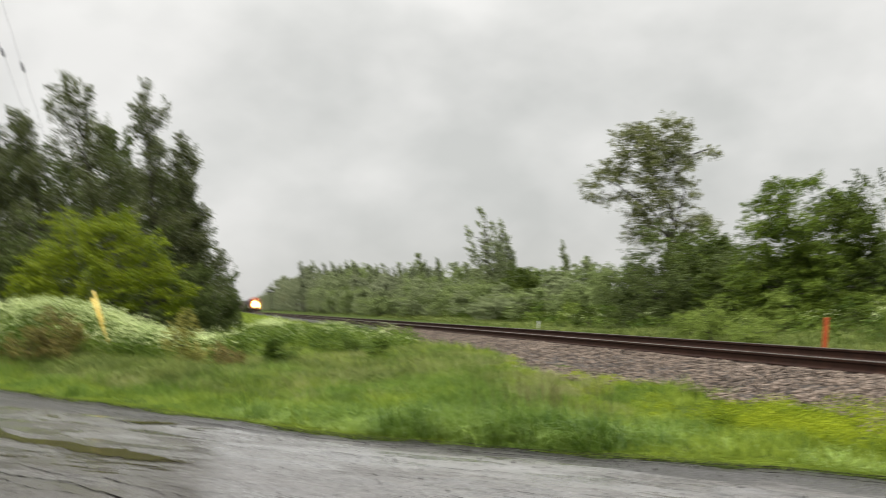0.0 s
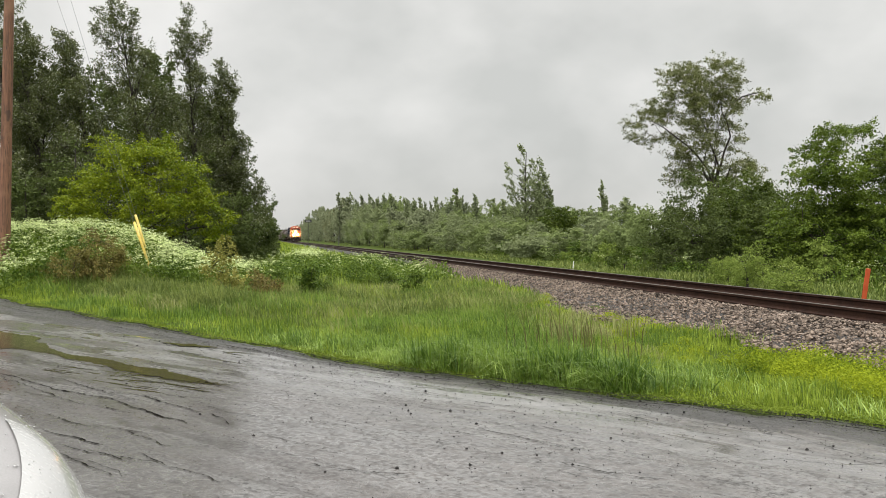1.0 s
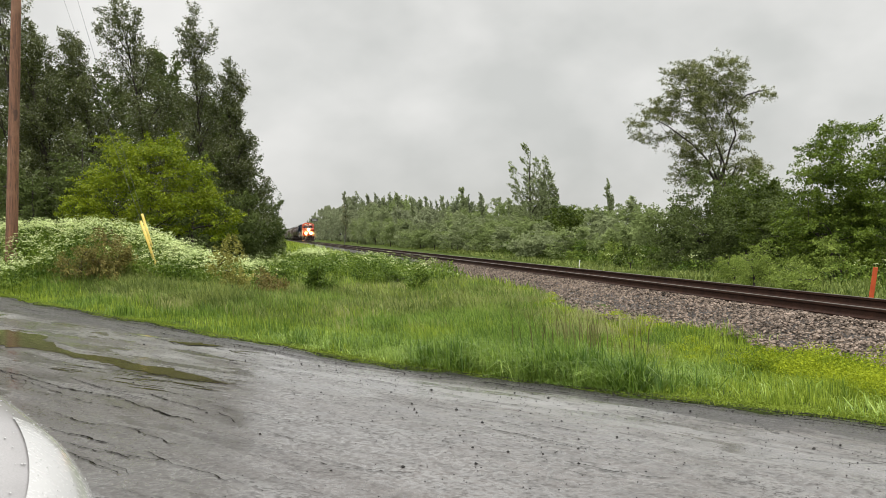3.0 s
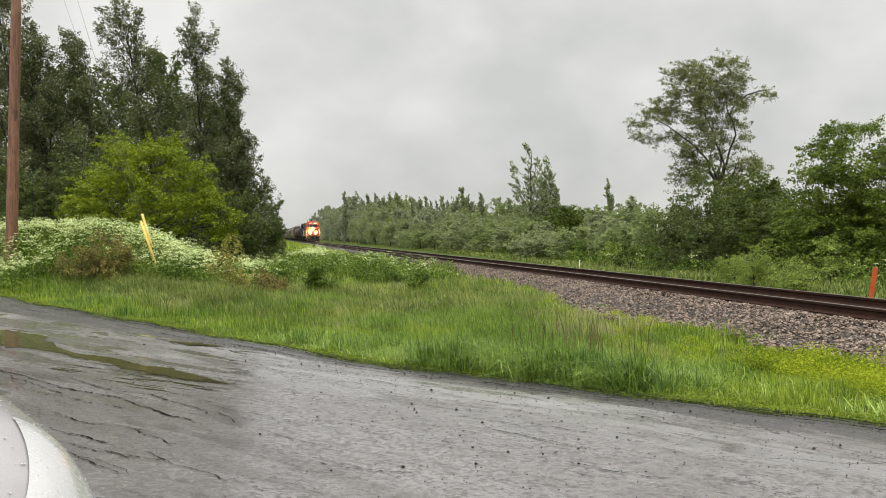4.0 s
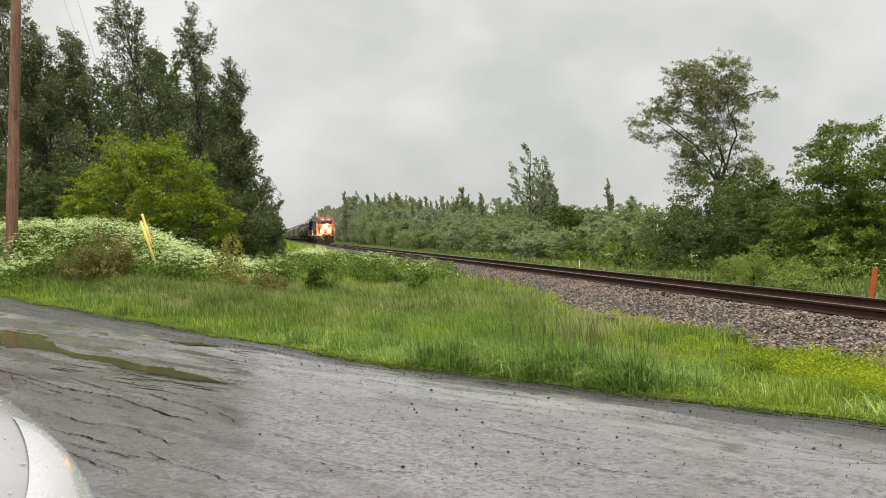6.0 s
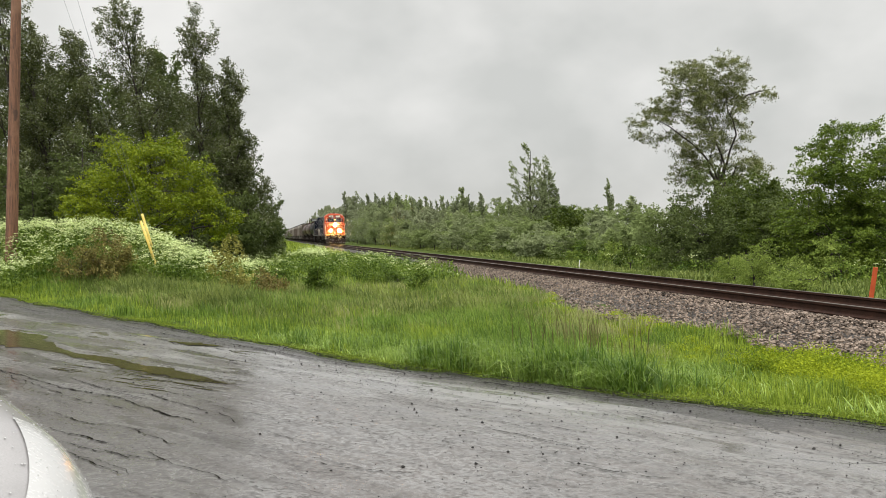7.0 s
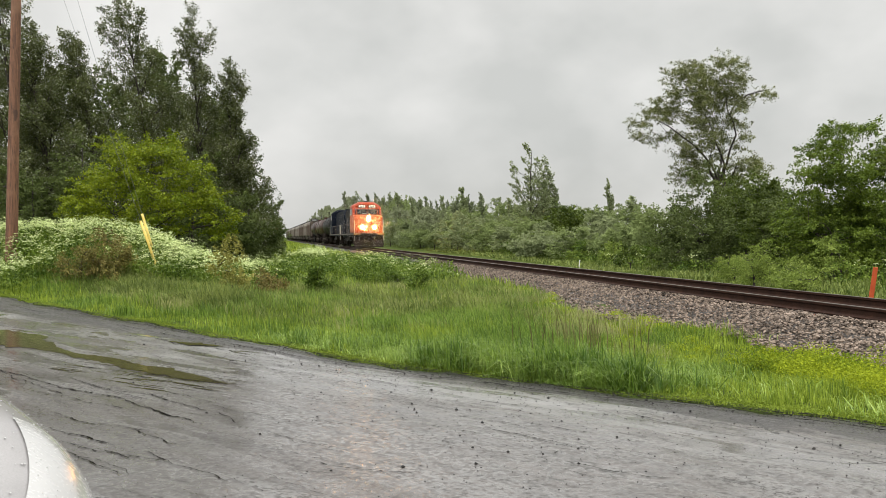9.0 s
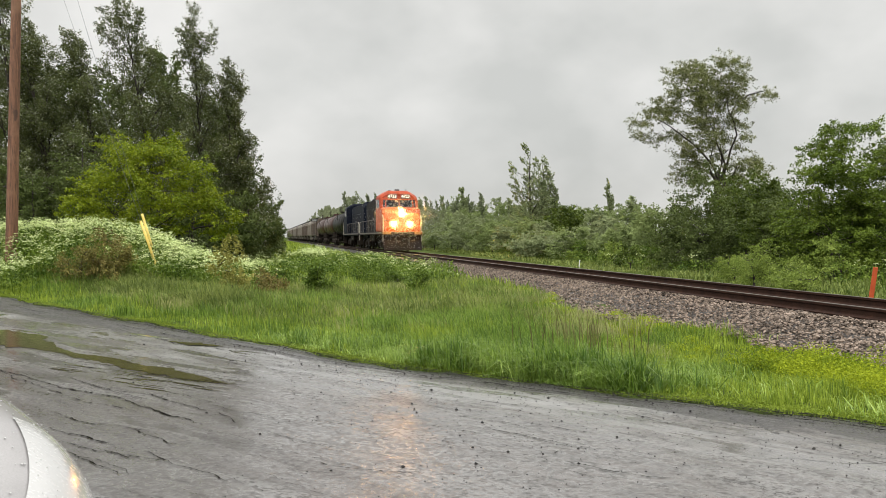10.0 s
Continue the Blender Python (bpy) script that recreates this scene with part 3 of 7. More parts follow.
# ---- railway track ----
def railway_track():
    track = tagged(new("railway_track"), "single railway track with rusty rails on dark wooden ties", "railway track", kind="structure")
    track.matrix_basis = Matrix.Translation(on_track(0)) @ pose(0, 0, 0, 0, 0, math.degrees(math.atan2(TRACK_WAY[1], TRACK_WAY[0])))
    half = 0.7525
    prof = [(-0.076, 0.0), (0.076, 0.0), (0.076, 0.012), (0.02, 0.032), (0.011, 0.05), (0.011, 0.118), (0.036, 0.138), (0.037, 0.172),
            (-0.037, 0.172), (-0.036, 0.138), (-0.011, 0.118), (-0.011, 0.05), (-0.02, 0.032), (-0.076, 0.012)]
    for side in (-1, 1):
        bm = bmesh.new()
        ends = [[bm.verts.new((a, side * half + y, RAIL_TOP - 0.18 + z)) for y, z in prof] for a in (-40, 60, 420)]
        for e0, e1 in zip(ends, ends[1:]):
            for i in range(len(prof)):
                bm.faces.new((e0[i], e0[(i + 1) % len(prof)], e1[(i + 1) % len(prof)], e1[i]))
        bmesh.ops.recalc_face_normals(bm, faces=bm.faces)
        rail = part("rail", bm, M_RUST, track)
        bm = bmesh.new()
        box(bm, -40, 420, side * half - 0.033, side * half + 0.033, RAIL_TOP - 0.0075, RAIL_TOP)
        part("running_surface", bm, M_HEAD, rail, "wheel-polished top of the rail")
    bm = bmesh.new()
    box(bm, -0.115, 0.115, -1.3, 1.3, 0, 0.17, 0.012)
    tie = part("tie", bm, M_TIE, track, m=pose(-39.8, 0, 0))
    bm = bmesh.new()
    box(bm, -0.09, 0.09, -0.16, 0.16, 0, 0.02, 0.004)
    plate = part("tie_plate", bm, M_RUST, tie, m=pose(0, half, 0.152))
    hang("tie_plate", plate.data, tie, pose(0, -half, 0.152))
    r = random.Random(4)
    co, fs = [], []
    for i in range(1, 760):
        a = -39.8 + i * 0.54 + r.uniform(-0.03, 0.03)
        if -6 < a < 100:
            hang("tie", tie.data, track, pose(a, r.uniform(-0.05, 0.05), r.uniform(-0.012, 0.006), 0, 0, r.uniform(-1.2, 1.2)))
        else:
            k = len(co)
            for dx in (-0.115, 0.115):
                for y in (-1.3, 1.3):
                    co += [(a + dx, y, 0.0), (a + dx, y, 0.168)]
            fs += [(k + 1, k + 3, k + 7, k + 5), (k, k + 2, k + 3, k + 1), (k + 4, k + 5, k + 7, k + 6), (k, k + 1, k + 5, k + 4), (k + 2, k + 6, k + 7, k + 3)]
    far = hang("far_ties", np_mesh("far_ties", co, fs, M_TIE, True), track)
    far["kind"] = "stuff"
    # angle bars bolted over one rail joint
    bm = bmesh.new()
    box(bm, 14.4, 15.3, half - 0.036, half - 0.013, RAIL_TOP - 0.135, RAIL_TOP - 0.06, 0.006)
    part("joint_bar", bm, M_RUST, track)
    return track


railway_track()


def stones(n, a_of, p_of, size, seed):
    """Angular stones: squashed, turned octahedra."""
    r = np.random.default_rng(seed)
    a = a_of(r, n)
    p = p_of(r, a)
    x = TRACK_WAY[0] * a + TRACK_SIDE[0] * (TRACK_OFF + p)
    y = TRACK_WAY[1] * a + TRACK_SIDE[1] * (TRACK_OFF + p)
    pr = np.where(np.abs(p) < 1.75, 0.12, 0.12 - 0.17 * smooth((np.abs(p) - 1.75) / 1.25))
    pr = np.where(p < -3.0, -0.03, pr) + 0.015 * wave(x, y, 5) + 0.045 * np.exp(-((np.abs(p) - 1.25) / 0.3) ** 2)
    sz = r.uniform(size[0], size[1], n)
    base = np.array([[1, 0, 0], [0, 1, 0], [-1, 0, 0], [0, -1, 0], [0, 0, 1], [0, 0, -1]], float)
    v = base[None] * r.uniform(0.65, 1.25, (n, 6, 3)) + r.uniform(-0.28, 0.28, (n, 6, 3))
    q = r.normal(size=(n, 3, 3))
    q, _ = np.linalg.qr(q)
    v = np.einsum("nij,nkj->nki", q, v) * sz[:, None, None] * np.array([1, 1, 0.75])
    v += np.stack([x, y, pr + sz * 0.25 + r.uniform(-0.022, 0.024, n)], -1)[:, None]
    t = np.array([[0, 1, 4], [1, 2, 4], [2, 3, 4], [3, 0, 4], [1, 0, 5], [2, 1, 5], [3, 2, 5], [0, 3, 5]])
    return v.reshape(-1, 3), (t[None] + 6 * np.arange(n)[:, None, None]).reshape(-1, 3)


def near_side(r, a):
    q = r.uniform(0, 1, len(a))
    lo = -ballast_reach(a) - 0.25 * r.uniform(0, 1, len(a)) ** 2
    return np.where(r.uniform(0, 1, len(a)) < 0.8, lo + (-0.85 - lo) * q, -0.8 + 2.6 * q)


co, fs = stones(52000, lambda r, n: 5.5 + 40 * r.uniform(0, 1, n) ** 1.7, near_side, (0.013, 0.037), 3)
tagged(new("ballast_stones", np_mesh("ballast_stones", co, fs, M_STONE, True)), "loose angular grey-brown ballast stones", "gravel", kind="stuff")

# grit scattered on the road
r = np.random.default_rng(12)
n = 8600
gx_ = np.where(np.arange(n) < 2600, r.normal(0.4, 2.4, n) + r.uniform(-1, 1, n), r.uniform(-9, 5, n))
gy_ = edge_y(gx_) - np.where(np.arange(n) < 2600, np.abs(r.normal(0.3, 2.3, n)) + 0.2, np.abs(r.normal(0, 0.2, n)) - 0.03)
gs = np.where(r.uniform(0, 1, n) < np.where(np.arange(n) < 2600, 0.05, 0.01), r.uniform(0.008, 0.015, n), r.uniform(0.003, 0.006, n))
base = np.array([[1, 0, 0], [0, 1, 0], [-1, 0, 0], [0, -1, 0], [0, 0, 0.8], [0, 0, -0.8]])
v = (base[None] * r.uniform(0.6, 1.3, (n, 6, 3))) * gs[:, None, None] + np.stack([gx_, gy_, 0.02 + 0.009 * wave(gx_, gy_, 0.8) + 0.004 * wave(gx_, gy_, 4.7) + gs * 0.3], -1)[:, None]
t = np.array([[0, 1, 4], [1, 2, 4], [2, 3, 4], [3, 0, 4], [1, 0, 5], [2, 1, 5], [3, 2, 5], [0, 3, 5]])
tagged(new("road_grit", np_mesh("road_grit", v.reshape(-1, 3), (t[None] + 6 * np.arange(n)[:, None, None]).reshape(-1, 3), M_PEBBLE, True)),
       "dark pebbles and grit scattered on the wet asphalt", "gravel", kind="stuff")


# ---- cracks and the crumbling rim of the asphalt ----
def road_z(x, y):
    return 0.02 + 0.009 * wave(x, y, 0.8) + 0.004 * wave(x, y, 4.7)


def crack(line, width, seed):
    """A broken, ragged crack filled with dark wet crumbs, along a bent line."""
    r = np.random.default_rng(seed)
    c = np.array(line)
    s = np.concatenate([[0], np.cumsum(np.linalg.norm(np.diff(c, axis=0), axis=1))])
    n = max(40, int(s[-1] / 0.007))
    u = np.linspace(0, s[-1], n)
    x, y = np.interp(u, s, c[:, 0]), np.interp(u, s, c[:, 1])
    def rough(reach):
        k = np.exp(-np.linspace(-2, 2, 2 * reach + 1) ** 2)
        v = np.convolve(r.normal(size=n + 2 * reach), k / np.sqrt((k ** 2).sum()), "valid")
        return v[:n]
    dx, dy = np.gradient(x), np.gradient(y)
    d = np.sqrt(dx ** 2 + dy ** 2)
    nx, ny = -dy / d, dx / d
    off = 0.016 * rough(60) + 0.007 * rough(20) + 0.003 * rough(5)
    w = 0.36 * width * np.maximum(0.2, 0.85 + 0.3 * rough(12) + 0.35 * rough(3)) * np.clip(8 * np.minimum(u, s[-1] - u) / s[-1] + 0.15, 0, 1)
    x, y = x + nx * off, y + ny * off
    a = np.stack([x - nx * w, y - ny * w], -1)
    b = np.stack([x + nx * w, y + ny * w], -1)
    co = np.stack([a, b], 1).reshape(-1, 2)
    co = np.concatenate([co, (road_z(co[:, 0], co[:, 1]) + 0.006)[:, None]], 1)
    i = np.arange(n - 1)
    ok = (np.abs(rough(50))[:-1] > 0.04) & (w[1:] > width * 0.05)
    f = np.stack([2 * i, 2 * i + 1, 2 * i + 3, 2 * i + 2], -1)[ok]
    return tagged(new("road_crack", np_mesh("road_crack", co, f, M_CRACK)), "ragged dark crack in the wet asphalt", "crack", "road cracks", kind="structure")


crack([(-4.96, 9.28), (-4.11, 8.55), (-3.54, 7.98), (-2.92, 7.53), (-2.24, 6.84), (-1.79, 6.47)], 0.022, 1)
crack([(-3.43, 8.22), (-3.06, 7.89), (-2.82, 7.77)], 0.014, 2)
crack([(-2.64, 7.72), (-2.44, 7.43), (-2.04, 7.01), (-1.92, 6.99)], 0.018, 3)
crack([(-1.86, 6.95), (-1.73, 6.75), (-1.62, 6.49)], 0.014, 4)
crack([(-2.96, 6.37), (-2.66, 6.12), (-2.29, 5.84)], 0.017, 5)
crack([(-2.18, 5.30), (-1.92, 5.14)], 0.011, 6)
crack([(-3.05, 6.77), (-2.75, 6.53), (-2.46, 6.39)], 0.011, 7)
crack([(-2.80, 8.51), (-2.40, 8.16), (-2.00, 7.95)], 0.011, 8)
crack([(-3.32, 8.86), (-3.03, 8.61), (-2.68, 8.35)], 0.011, 9)
crack([(-2.53, 7.86), (-2.24, 7.58), (-1.91, 7.33)], 0.011, 10)
crack([(-2.36, 7.66), (-2.17, 7.61), (-1.93, 7.48)], 0.011, 11)
crack([(-5.08, 13.21), (-4.75, 12.82), (-4.40, 12.31)], 0.011, 12)
crack([(-4.11, 12.10), (-3.57, 11.33), (-3.14, 11.22), (-2.43, 10.40)], 0.020, 13)
crack([(0.28, 6.39), (0.59, 6.07), (1.04, 5.65)], 0.011, 14)
crack([(0.61, 6.49), (0.86, 6.30), (1.11, 6.12)], 0.011, 15)
crack([(0.08, 7.69), (0.37, 7.38), (0.70, 7.18), (0.99, 6.88)], 0.011, 16)
crack([(-2.49, 11.96), (-1.82, 11.22), (-1.10, 10.11), (-0.53, 9.49)], 0.011, 17)
crack([(-2.16, 11.46), (-1.41, 10.40), (-0.72, 9.36)], 0.011, 18)
crack([(-2.27, 5.67), (-1.99, 5.45)], 0.011, 19)
crack([(-0.83, 8.68), (-0.35, 8.16), (0.09, 8.01)], 0.011, 20)
crack([(0.77, 5.38), (1.08, 5.15), (1.35, 5.01)], 0.011, 21)
crack([(-0.38, 6.73), (-0.02, 6.33), (0.27, 6.14)], 0.011, 22)
crack([(-0.80, 5.38), (-0.46, 5.15), (-0.15, 5.10)], 0.011, 23)
crack([(-2.29, 6.33), (-1.90, 5.90), (-1.75, 5.82)], 0.011, 24)
crack([(1.50, 6.73), (1.79, 6.49), (2.12, 6.30)], 0.011, 25)
for line, wd, sd in (([(-4.9, 9.2), (-4.35, 8.6), (-3.7, 7.9), (-3.05, 7.3), (-2.5, 6.9)], 0.012, 31), ([(-3.6, 8.4), (-3.0, 7.9), (-2.35, 7.5)], 0.01, 32), ([(-3.2, 6.9), (-2.7, 6.5), (-2.1, 6.2)], 0.01, 33), ([(-2.6, 5.9), (-2.2, 5.6), (-1.7, 5.4)], 0.01, 34)):
    crack(line, wd, sd)
for i in range(28):                                      # fine cracks that run with the road
    r_ = random.Random(140 + i)
    x0, y0 = (r_.uniform(-4.6, -1.6), 0) if i < 14 else (r_.uniform(-1.6, 2.6), 0)
    y0 = r_.uniform(4.9 if i < 14 else 4.2, float(edge_y(x0)) - 0.6)
    n0 = r_.uniform(0.25, 0.8)
    crack([(x0 + n0 * q, y0 - n0 * q * 0.86 + r_.uniform(-0.05, 0.05)) for q in (-1, -0.4, 0.2, 1)], r_.uniform(0.006, 0.011) if i < 14 else 0.0045, 160 + i)
for i in range(9):
    r_ = random.Random(40 + i)
    x0 = -9.0 + 1.35 * i + r_.uniform(-0.3, 0.3)
    xs_ = [x0 + q * 0.5 for q in range(5)]
    back = 0.16 + 0.5 * r_.random() ** 1.5
    crack([(q - 0.45 * back, float(edge_y(q)) - back * 1.15 - r_.uniform(0, 0.1)) for q in xs_], 0.022, 60 + i)

for i in range(4):                                       # dark crumbling rim next to the grass
    xs_ = np.linspace(-12 + 4.2 * i, -7.6 + 4.2 * i, 24)
    for j in range(2):
        crack([(q - 0.04, float(edge_y(q)) - 0.09 - 0.1 * j + 0.1 * np.sin(q * 2.3)) for q in xs_], 0.03 - 0.004 * j, 80 + 4 * i + j)


# ---- puddles ----
def puddle(line, label, seed):
    """A shallow sheet of water along a bent line of (x, y, half width), ragged at the rim."""
    n = 320
    xs = np.linspace(0, len(line) - 1, n)
    c = np.array(line)
    x, y, w = (np.interp(xs, np.arange(len(line)), c[:, k]) for k in range(3))
    g = np.random.default_rng(seed)
    def rim():
        v = 0
        for reach, amp in ((60, 0.25), (20, 0.12), (7, 0.06), (3, 0.04)):
            k = np.exp(-np.linspace(-2, 2, 2 * reach + 1) ** 2)
            v = v + amp * np.convolve(g.normal(size=n + 2 * reach), k / np.sqrt((k ** 2).sum()), "valid")
        return np.maximum(0.06, 1 + v)
    rim_a, rim_b = rim(), rim()
    rows = []
    for i in range(n):
        rows.append([(x[i] + 0.55 * q, y[i] + 0.83 * q, 0.024) for q in np.linspace(-w[i] * rim_a[i], w[i] * rim_b[i], 5)])
    me = np_mesh("puddle", np.array(rows).reshape(-1, 3), grid_faces(n, 5), M_PUDDLE)
    return tagged(new("puddle", me), label, "puddle", "puddles on the road", kind="structure")


puddle([(-7.10, 12.67, 0.5), (-5.92, 11.7, 0.42), (-5.2, 11.0, 0.17), (-4.6, 10.45, 0.07), (-4.14, 10.03, 0.17), (-3.38, 9.36, 0.2),
        (-2.81, 8.9, 0.17), (-2.18, 8.31, 0.03)], "long murky puddle in a rut of the wet asphalt", 2)
puddle([(-3.74, 11.64, 0.03), (-3.30, 11.33, 0.09), (-2.87, 11.10, 0.02)], "small murky puddle near the grass verge", 5)
for i in range(46):                                      # thin slivers of water beyond the long puddle's end
    r_ = random.Random(900 + i)
    q0 = r_.uniform(-1.6, 0.5)
    x0, y0 = -2.6 + q0, 8.55 - 0.85 * q0 * (q0 < 0) - r_.uniform(0, 0.75)
    n0 = r_.uniform(0.08, 0.26)
    puddle([(x0 - n0, y0 + 0.6 * n0, 0.004), (x0, y0, r_.uniform(0.006, 0.016)), (x0 + n0, y0 - 0.6 * n0, 0.004)], "thin sliver of rainwater on the asphalt", 910 + i)



# ---- grass and low plants ----
def blades(x, y, z, h, w, lean, r, droop=0.35):
    """Bent blades of grass, two quads each."""
    n = len(x)
    az = r.uniform(0, 2 * np.pi, n)
    side = np.stack([np.cos(az), np.sin(az), np.zeros(n)], -1)
    la = az + np.pi / 2 + r.normal(0, 0.6, n)
    bow = droop * (0.15 + 2.2 * r.uniform(0, 1, n) ** 2)
    bend = np.stack([np.cos(la), np.sin(la), np.zeros(n)], -1) * (h * bow)[:, None]
    bend += np.array(lean)[None] * h[:, None]
    root = np.stack([x, y, z - 0.02], -1)
    up = np.array([0, 0, 1.0])[None] * h[:, None]
    mid = root + up * 0.55 + bend * 0.35
    tip = root + up * (r.uniform(0.85, 1.0, n) / (1 + 0.55 * bow))[:, None] + bend * 1.1
    s = side * w[:, None] * 0.5
    v = np.stack([root - s, root + s, mid - s * 0.8, mid + s * 0.8, tip - s * 0.08, tip + s * 0.08], 1)
    f = np.array([[0, 1, 3, 2], [2, 3, 5, 4]])
    return v.reshape(-1, 3), (f[None] + 6 * np.arange(n)[:, None, None]).reshape(-1, 4)


def scatter(r, n, x0, x1, y0, y1, keep):
    x, y = r.uniform(x0, x1, n), r.uniform(y0, y1, n)
    k = keep(x, y, r)
    return x[k], y[k]


def track_p(x, y):
    return x * TRACK_SIDE[0] + y * TRACK_SIDE[1] - TRACK_OFF


def track_a(x, y):
    return x * TRACK_WAY[0] + y * TRACK_WAY[1]


def edge_gap(x, y):
    return (y - edge_y(x)) * 0.76


def near_verge(x, y, r):
    return (edge_gap(x, y) > -0.06 + 0.1 * wave(x, y, 3.1)) & (track_p(x, y) < -ballast_reach(track_a(x, y)) + 0.15 * r.normal(size=len(x))) & (x > -0.56 * y - 2.5) & ((track_a(x, y) > 10.5) | (track_p(x, y) < -4.35 + 0.3 * wave(x, y, 2.1)))


def stuff(name, arrays, mat, label, category):
    co, fs, k = [], [], 0
    for c, f in arrays:
        co.append(c)
        fs.append(f + k)
        k += len(c)
    return tagged(new(name, np_mesh(name, np.concatenate(co), np.concatenate(fs), mat)), label, category, kind="stuff")


r = np.random.default_rng(21)
WIND = (-0.07, -0.02, 0)
# short bright turf, thickest next to the road
x, y = scatter(r, 1250000, -16, 12, 2.5, 26, near_verge)
keep = r.uniform(0, 1, len(x)) < np.clip(1.6 - y / 10, 0.26, 1)
x, y = x[keep], y[keep]
gap = edge_gap(x, y)
h = (0.04 + 0.2 * smooth(gap / 1.5)) * r.uniform(0.5, 1.3, len(x)) * (1 + 0.4 * wave(x, y, 1.6) + 0.35 * wave(x + 3, y, 5.2)) * (1 - 0.12 * smooth((x - 1.8) / 1.5))
deep = wave(x, y, 1.3) + 0.6 * wave(x + 5, y, 3.3) + 0.5 * r.normal(size=len(x)) > 0.25
wid = 0.003 + 0.005 * r.uniform(0, 1, len(x)) ** 2 + 0.0004 * y
right = smooth((x - 2.2) / 0.8) * smooth((track_p(x, y) + 5.3) / 0.7)
h = h * (1 - 0.2 * right)
dark_blades = blades(x[deep], y[deep], ground_z(x[deep], y[deep]), h[deep] * 1.2, wid[deep], WIND, r)
x, y, h = x[~deep], y[~deep], h[~deep]
stuff("verge_grass", [blades(x, y, ground_z(x, y), h, 0.003 + 0.005 * r.uniform(0, 1, len(x)) ** 2 + 0.0004 * y, WIND, r)], M_BLADE,
      "lush wet green grass on the road verge", "grass")
# tall dark clumps
cx, cy = scatter(r, 900, -14, 9, 5, 22, lambda x, y, r: (edge_gap(x, y) > 0.5) & (track_p(x, y) < -ballast_reach(track_a(x, y)) - 0.3) & (wave(x, y, 0.8) > 0.4) & (x > -0.56 * y - 1) & (x < 1.6))
dx, dy = scatter(r, 620, -2.6, 1.2, 10.2, 16, lambda x, y, r: (edge_gap(x, y) > 0.9) & (track_p(x, y) < -5.0) & (wave(x, y, 1.4) + 0.5 * wave(x + 4, y, 3.1) > -0.1))
cx, cy = np.concatenate([cx, dx]), np.concatenate([cy, dy])
bx_ = np.repeat(cx, 60) + r.normal(0, 0.16, len(cx) * 60)
by_ = np.repeat(cy, 60) + r.normal(0, 0.16, len(cx) * 60)
k = edge_gap(bx_, by_) > 0.25
bx_, by_ = bx_[k], by_[k]
h = r.uniform(0.22, 0.45, len(bx_)) * (0.8 + 0.25 * wave(bx_, by_, 0.8))
clump = [blades(bx_, by_, ground_z(bx_, by_), h, 0.009 + 0.0006 * by_, WIND, r, 0.45)]
tx = np.concatenate([1.3 + r.normal(0, 0.36, 34), r.uniform(-0.2, 2.0, 36)])    # one lush stand of coarse grass
ty = edge_y(tx) + 0.4 + np.abs(r.normal(0, 0.55, 70)) * np.where(np.arange(70) < 34, 1.5, 0.8)
order = r.permutation(70)
tx = np.repeat(tx[order], 60) + r.normal(0, 0.09, 4200)
ty = np.repeat(ty[order], 60) + r.normal(0, 0.09, 4200)
vx = np.repeat(r.uniform(-2.2, 2.6, 60), 26)                                   # smaller tussocks along the verge
vy = edge_y(vx) + np.repeat(r.uniform(0.5, 1.5, 60), 26) + r.normal(0, 0.09, 1560)
vx = vx + r.normal(0, 0.09, 1560)
clump.append(blades(vx, vy, ground_z(vx, vy), r.uniform(0.18, 0.42, 1560), r.uniform(0.006, 0.013, 1560), WIND, r, 0.7))
stuff("coarse_grass", [blades(tx[:2400], ty[:2400], ground_z(tx[:2400], ty[:2400]), r.uniform(0.28, 0.62, 2400), r.uniform(0.006, 0.014, 2400), WIND, r, 0.7)], M_COARSE,
      "lush stand of coarse broad-bladed grass beside the road", "grass")
sx, sy = 1.63 + r.normal(0, 0.4, 70), 10.0 + r.normal(0, 0.3, 70)
stuff("seed_stalks", [blades(sx, sy, ground_z(sx, sy), r.uniform(0.5, 0.85, 70), r.uniform(0.009, 0.017, 70), WIND, r, 0.08)], M_SEED, "brown seed stalks standing above the grass", "grass")
clump.append(dark_blades)
stuff("tall_grass", clump, M_BLADE_DARK, "tall dark green grass clumps bending in the wind", "grass")
# broad bent blades that catch the light, mostly next to the road
x, y = scatter(r, 120000, -3.2, 5, 5.5, 14, lambda x, y, r: near_verge(x, y, r) & (edge_gap(x, y) > 0.15) & (edge_gap(x, y) < 2.6) & (wave(x, y, 1.9) + 0.7 * wave(x + 2, y, 4.4) + 0.4 * r.normal(size=len(x)) > 0.25) & ((x < 2.3) | (track_p(x, y) < -4.9)) & (r.uniform(0, 1, len(x)) < smooth((x + 3.2) / 3.5)))
stuff("broad_grass", [blades(x, y, ground_z(x, y), r.uniform(0.12, 0.27, len(x)) * smooth(edge_gap(x, y) / 0.7 + 0.25), r.uniform(0.004, 0.01, len(x)), (-0.25, -0.06, 0), r, 0.85), blades(tx[2400:], ty[2400:], ground_z(tx[2400:], ty[2400:]), r.uniform(0.22, 0.46, 1800), r.uniform(0.006, 0.013, 1800), WIND, r, 0.85)], M_BLADE_WET,
      "broad wet grass blades bent over by the wind", "grass")
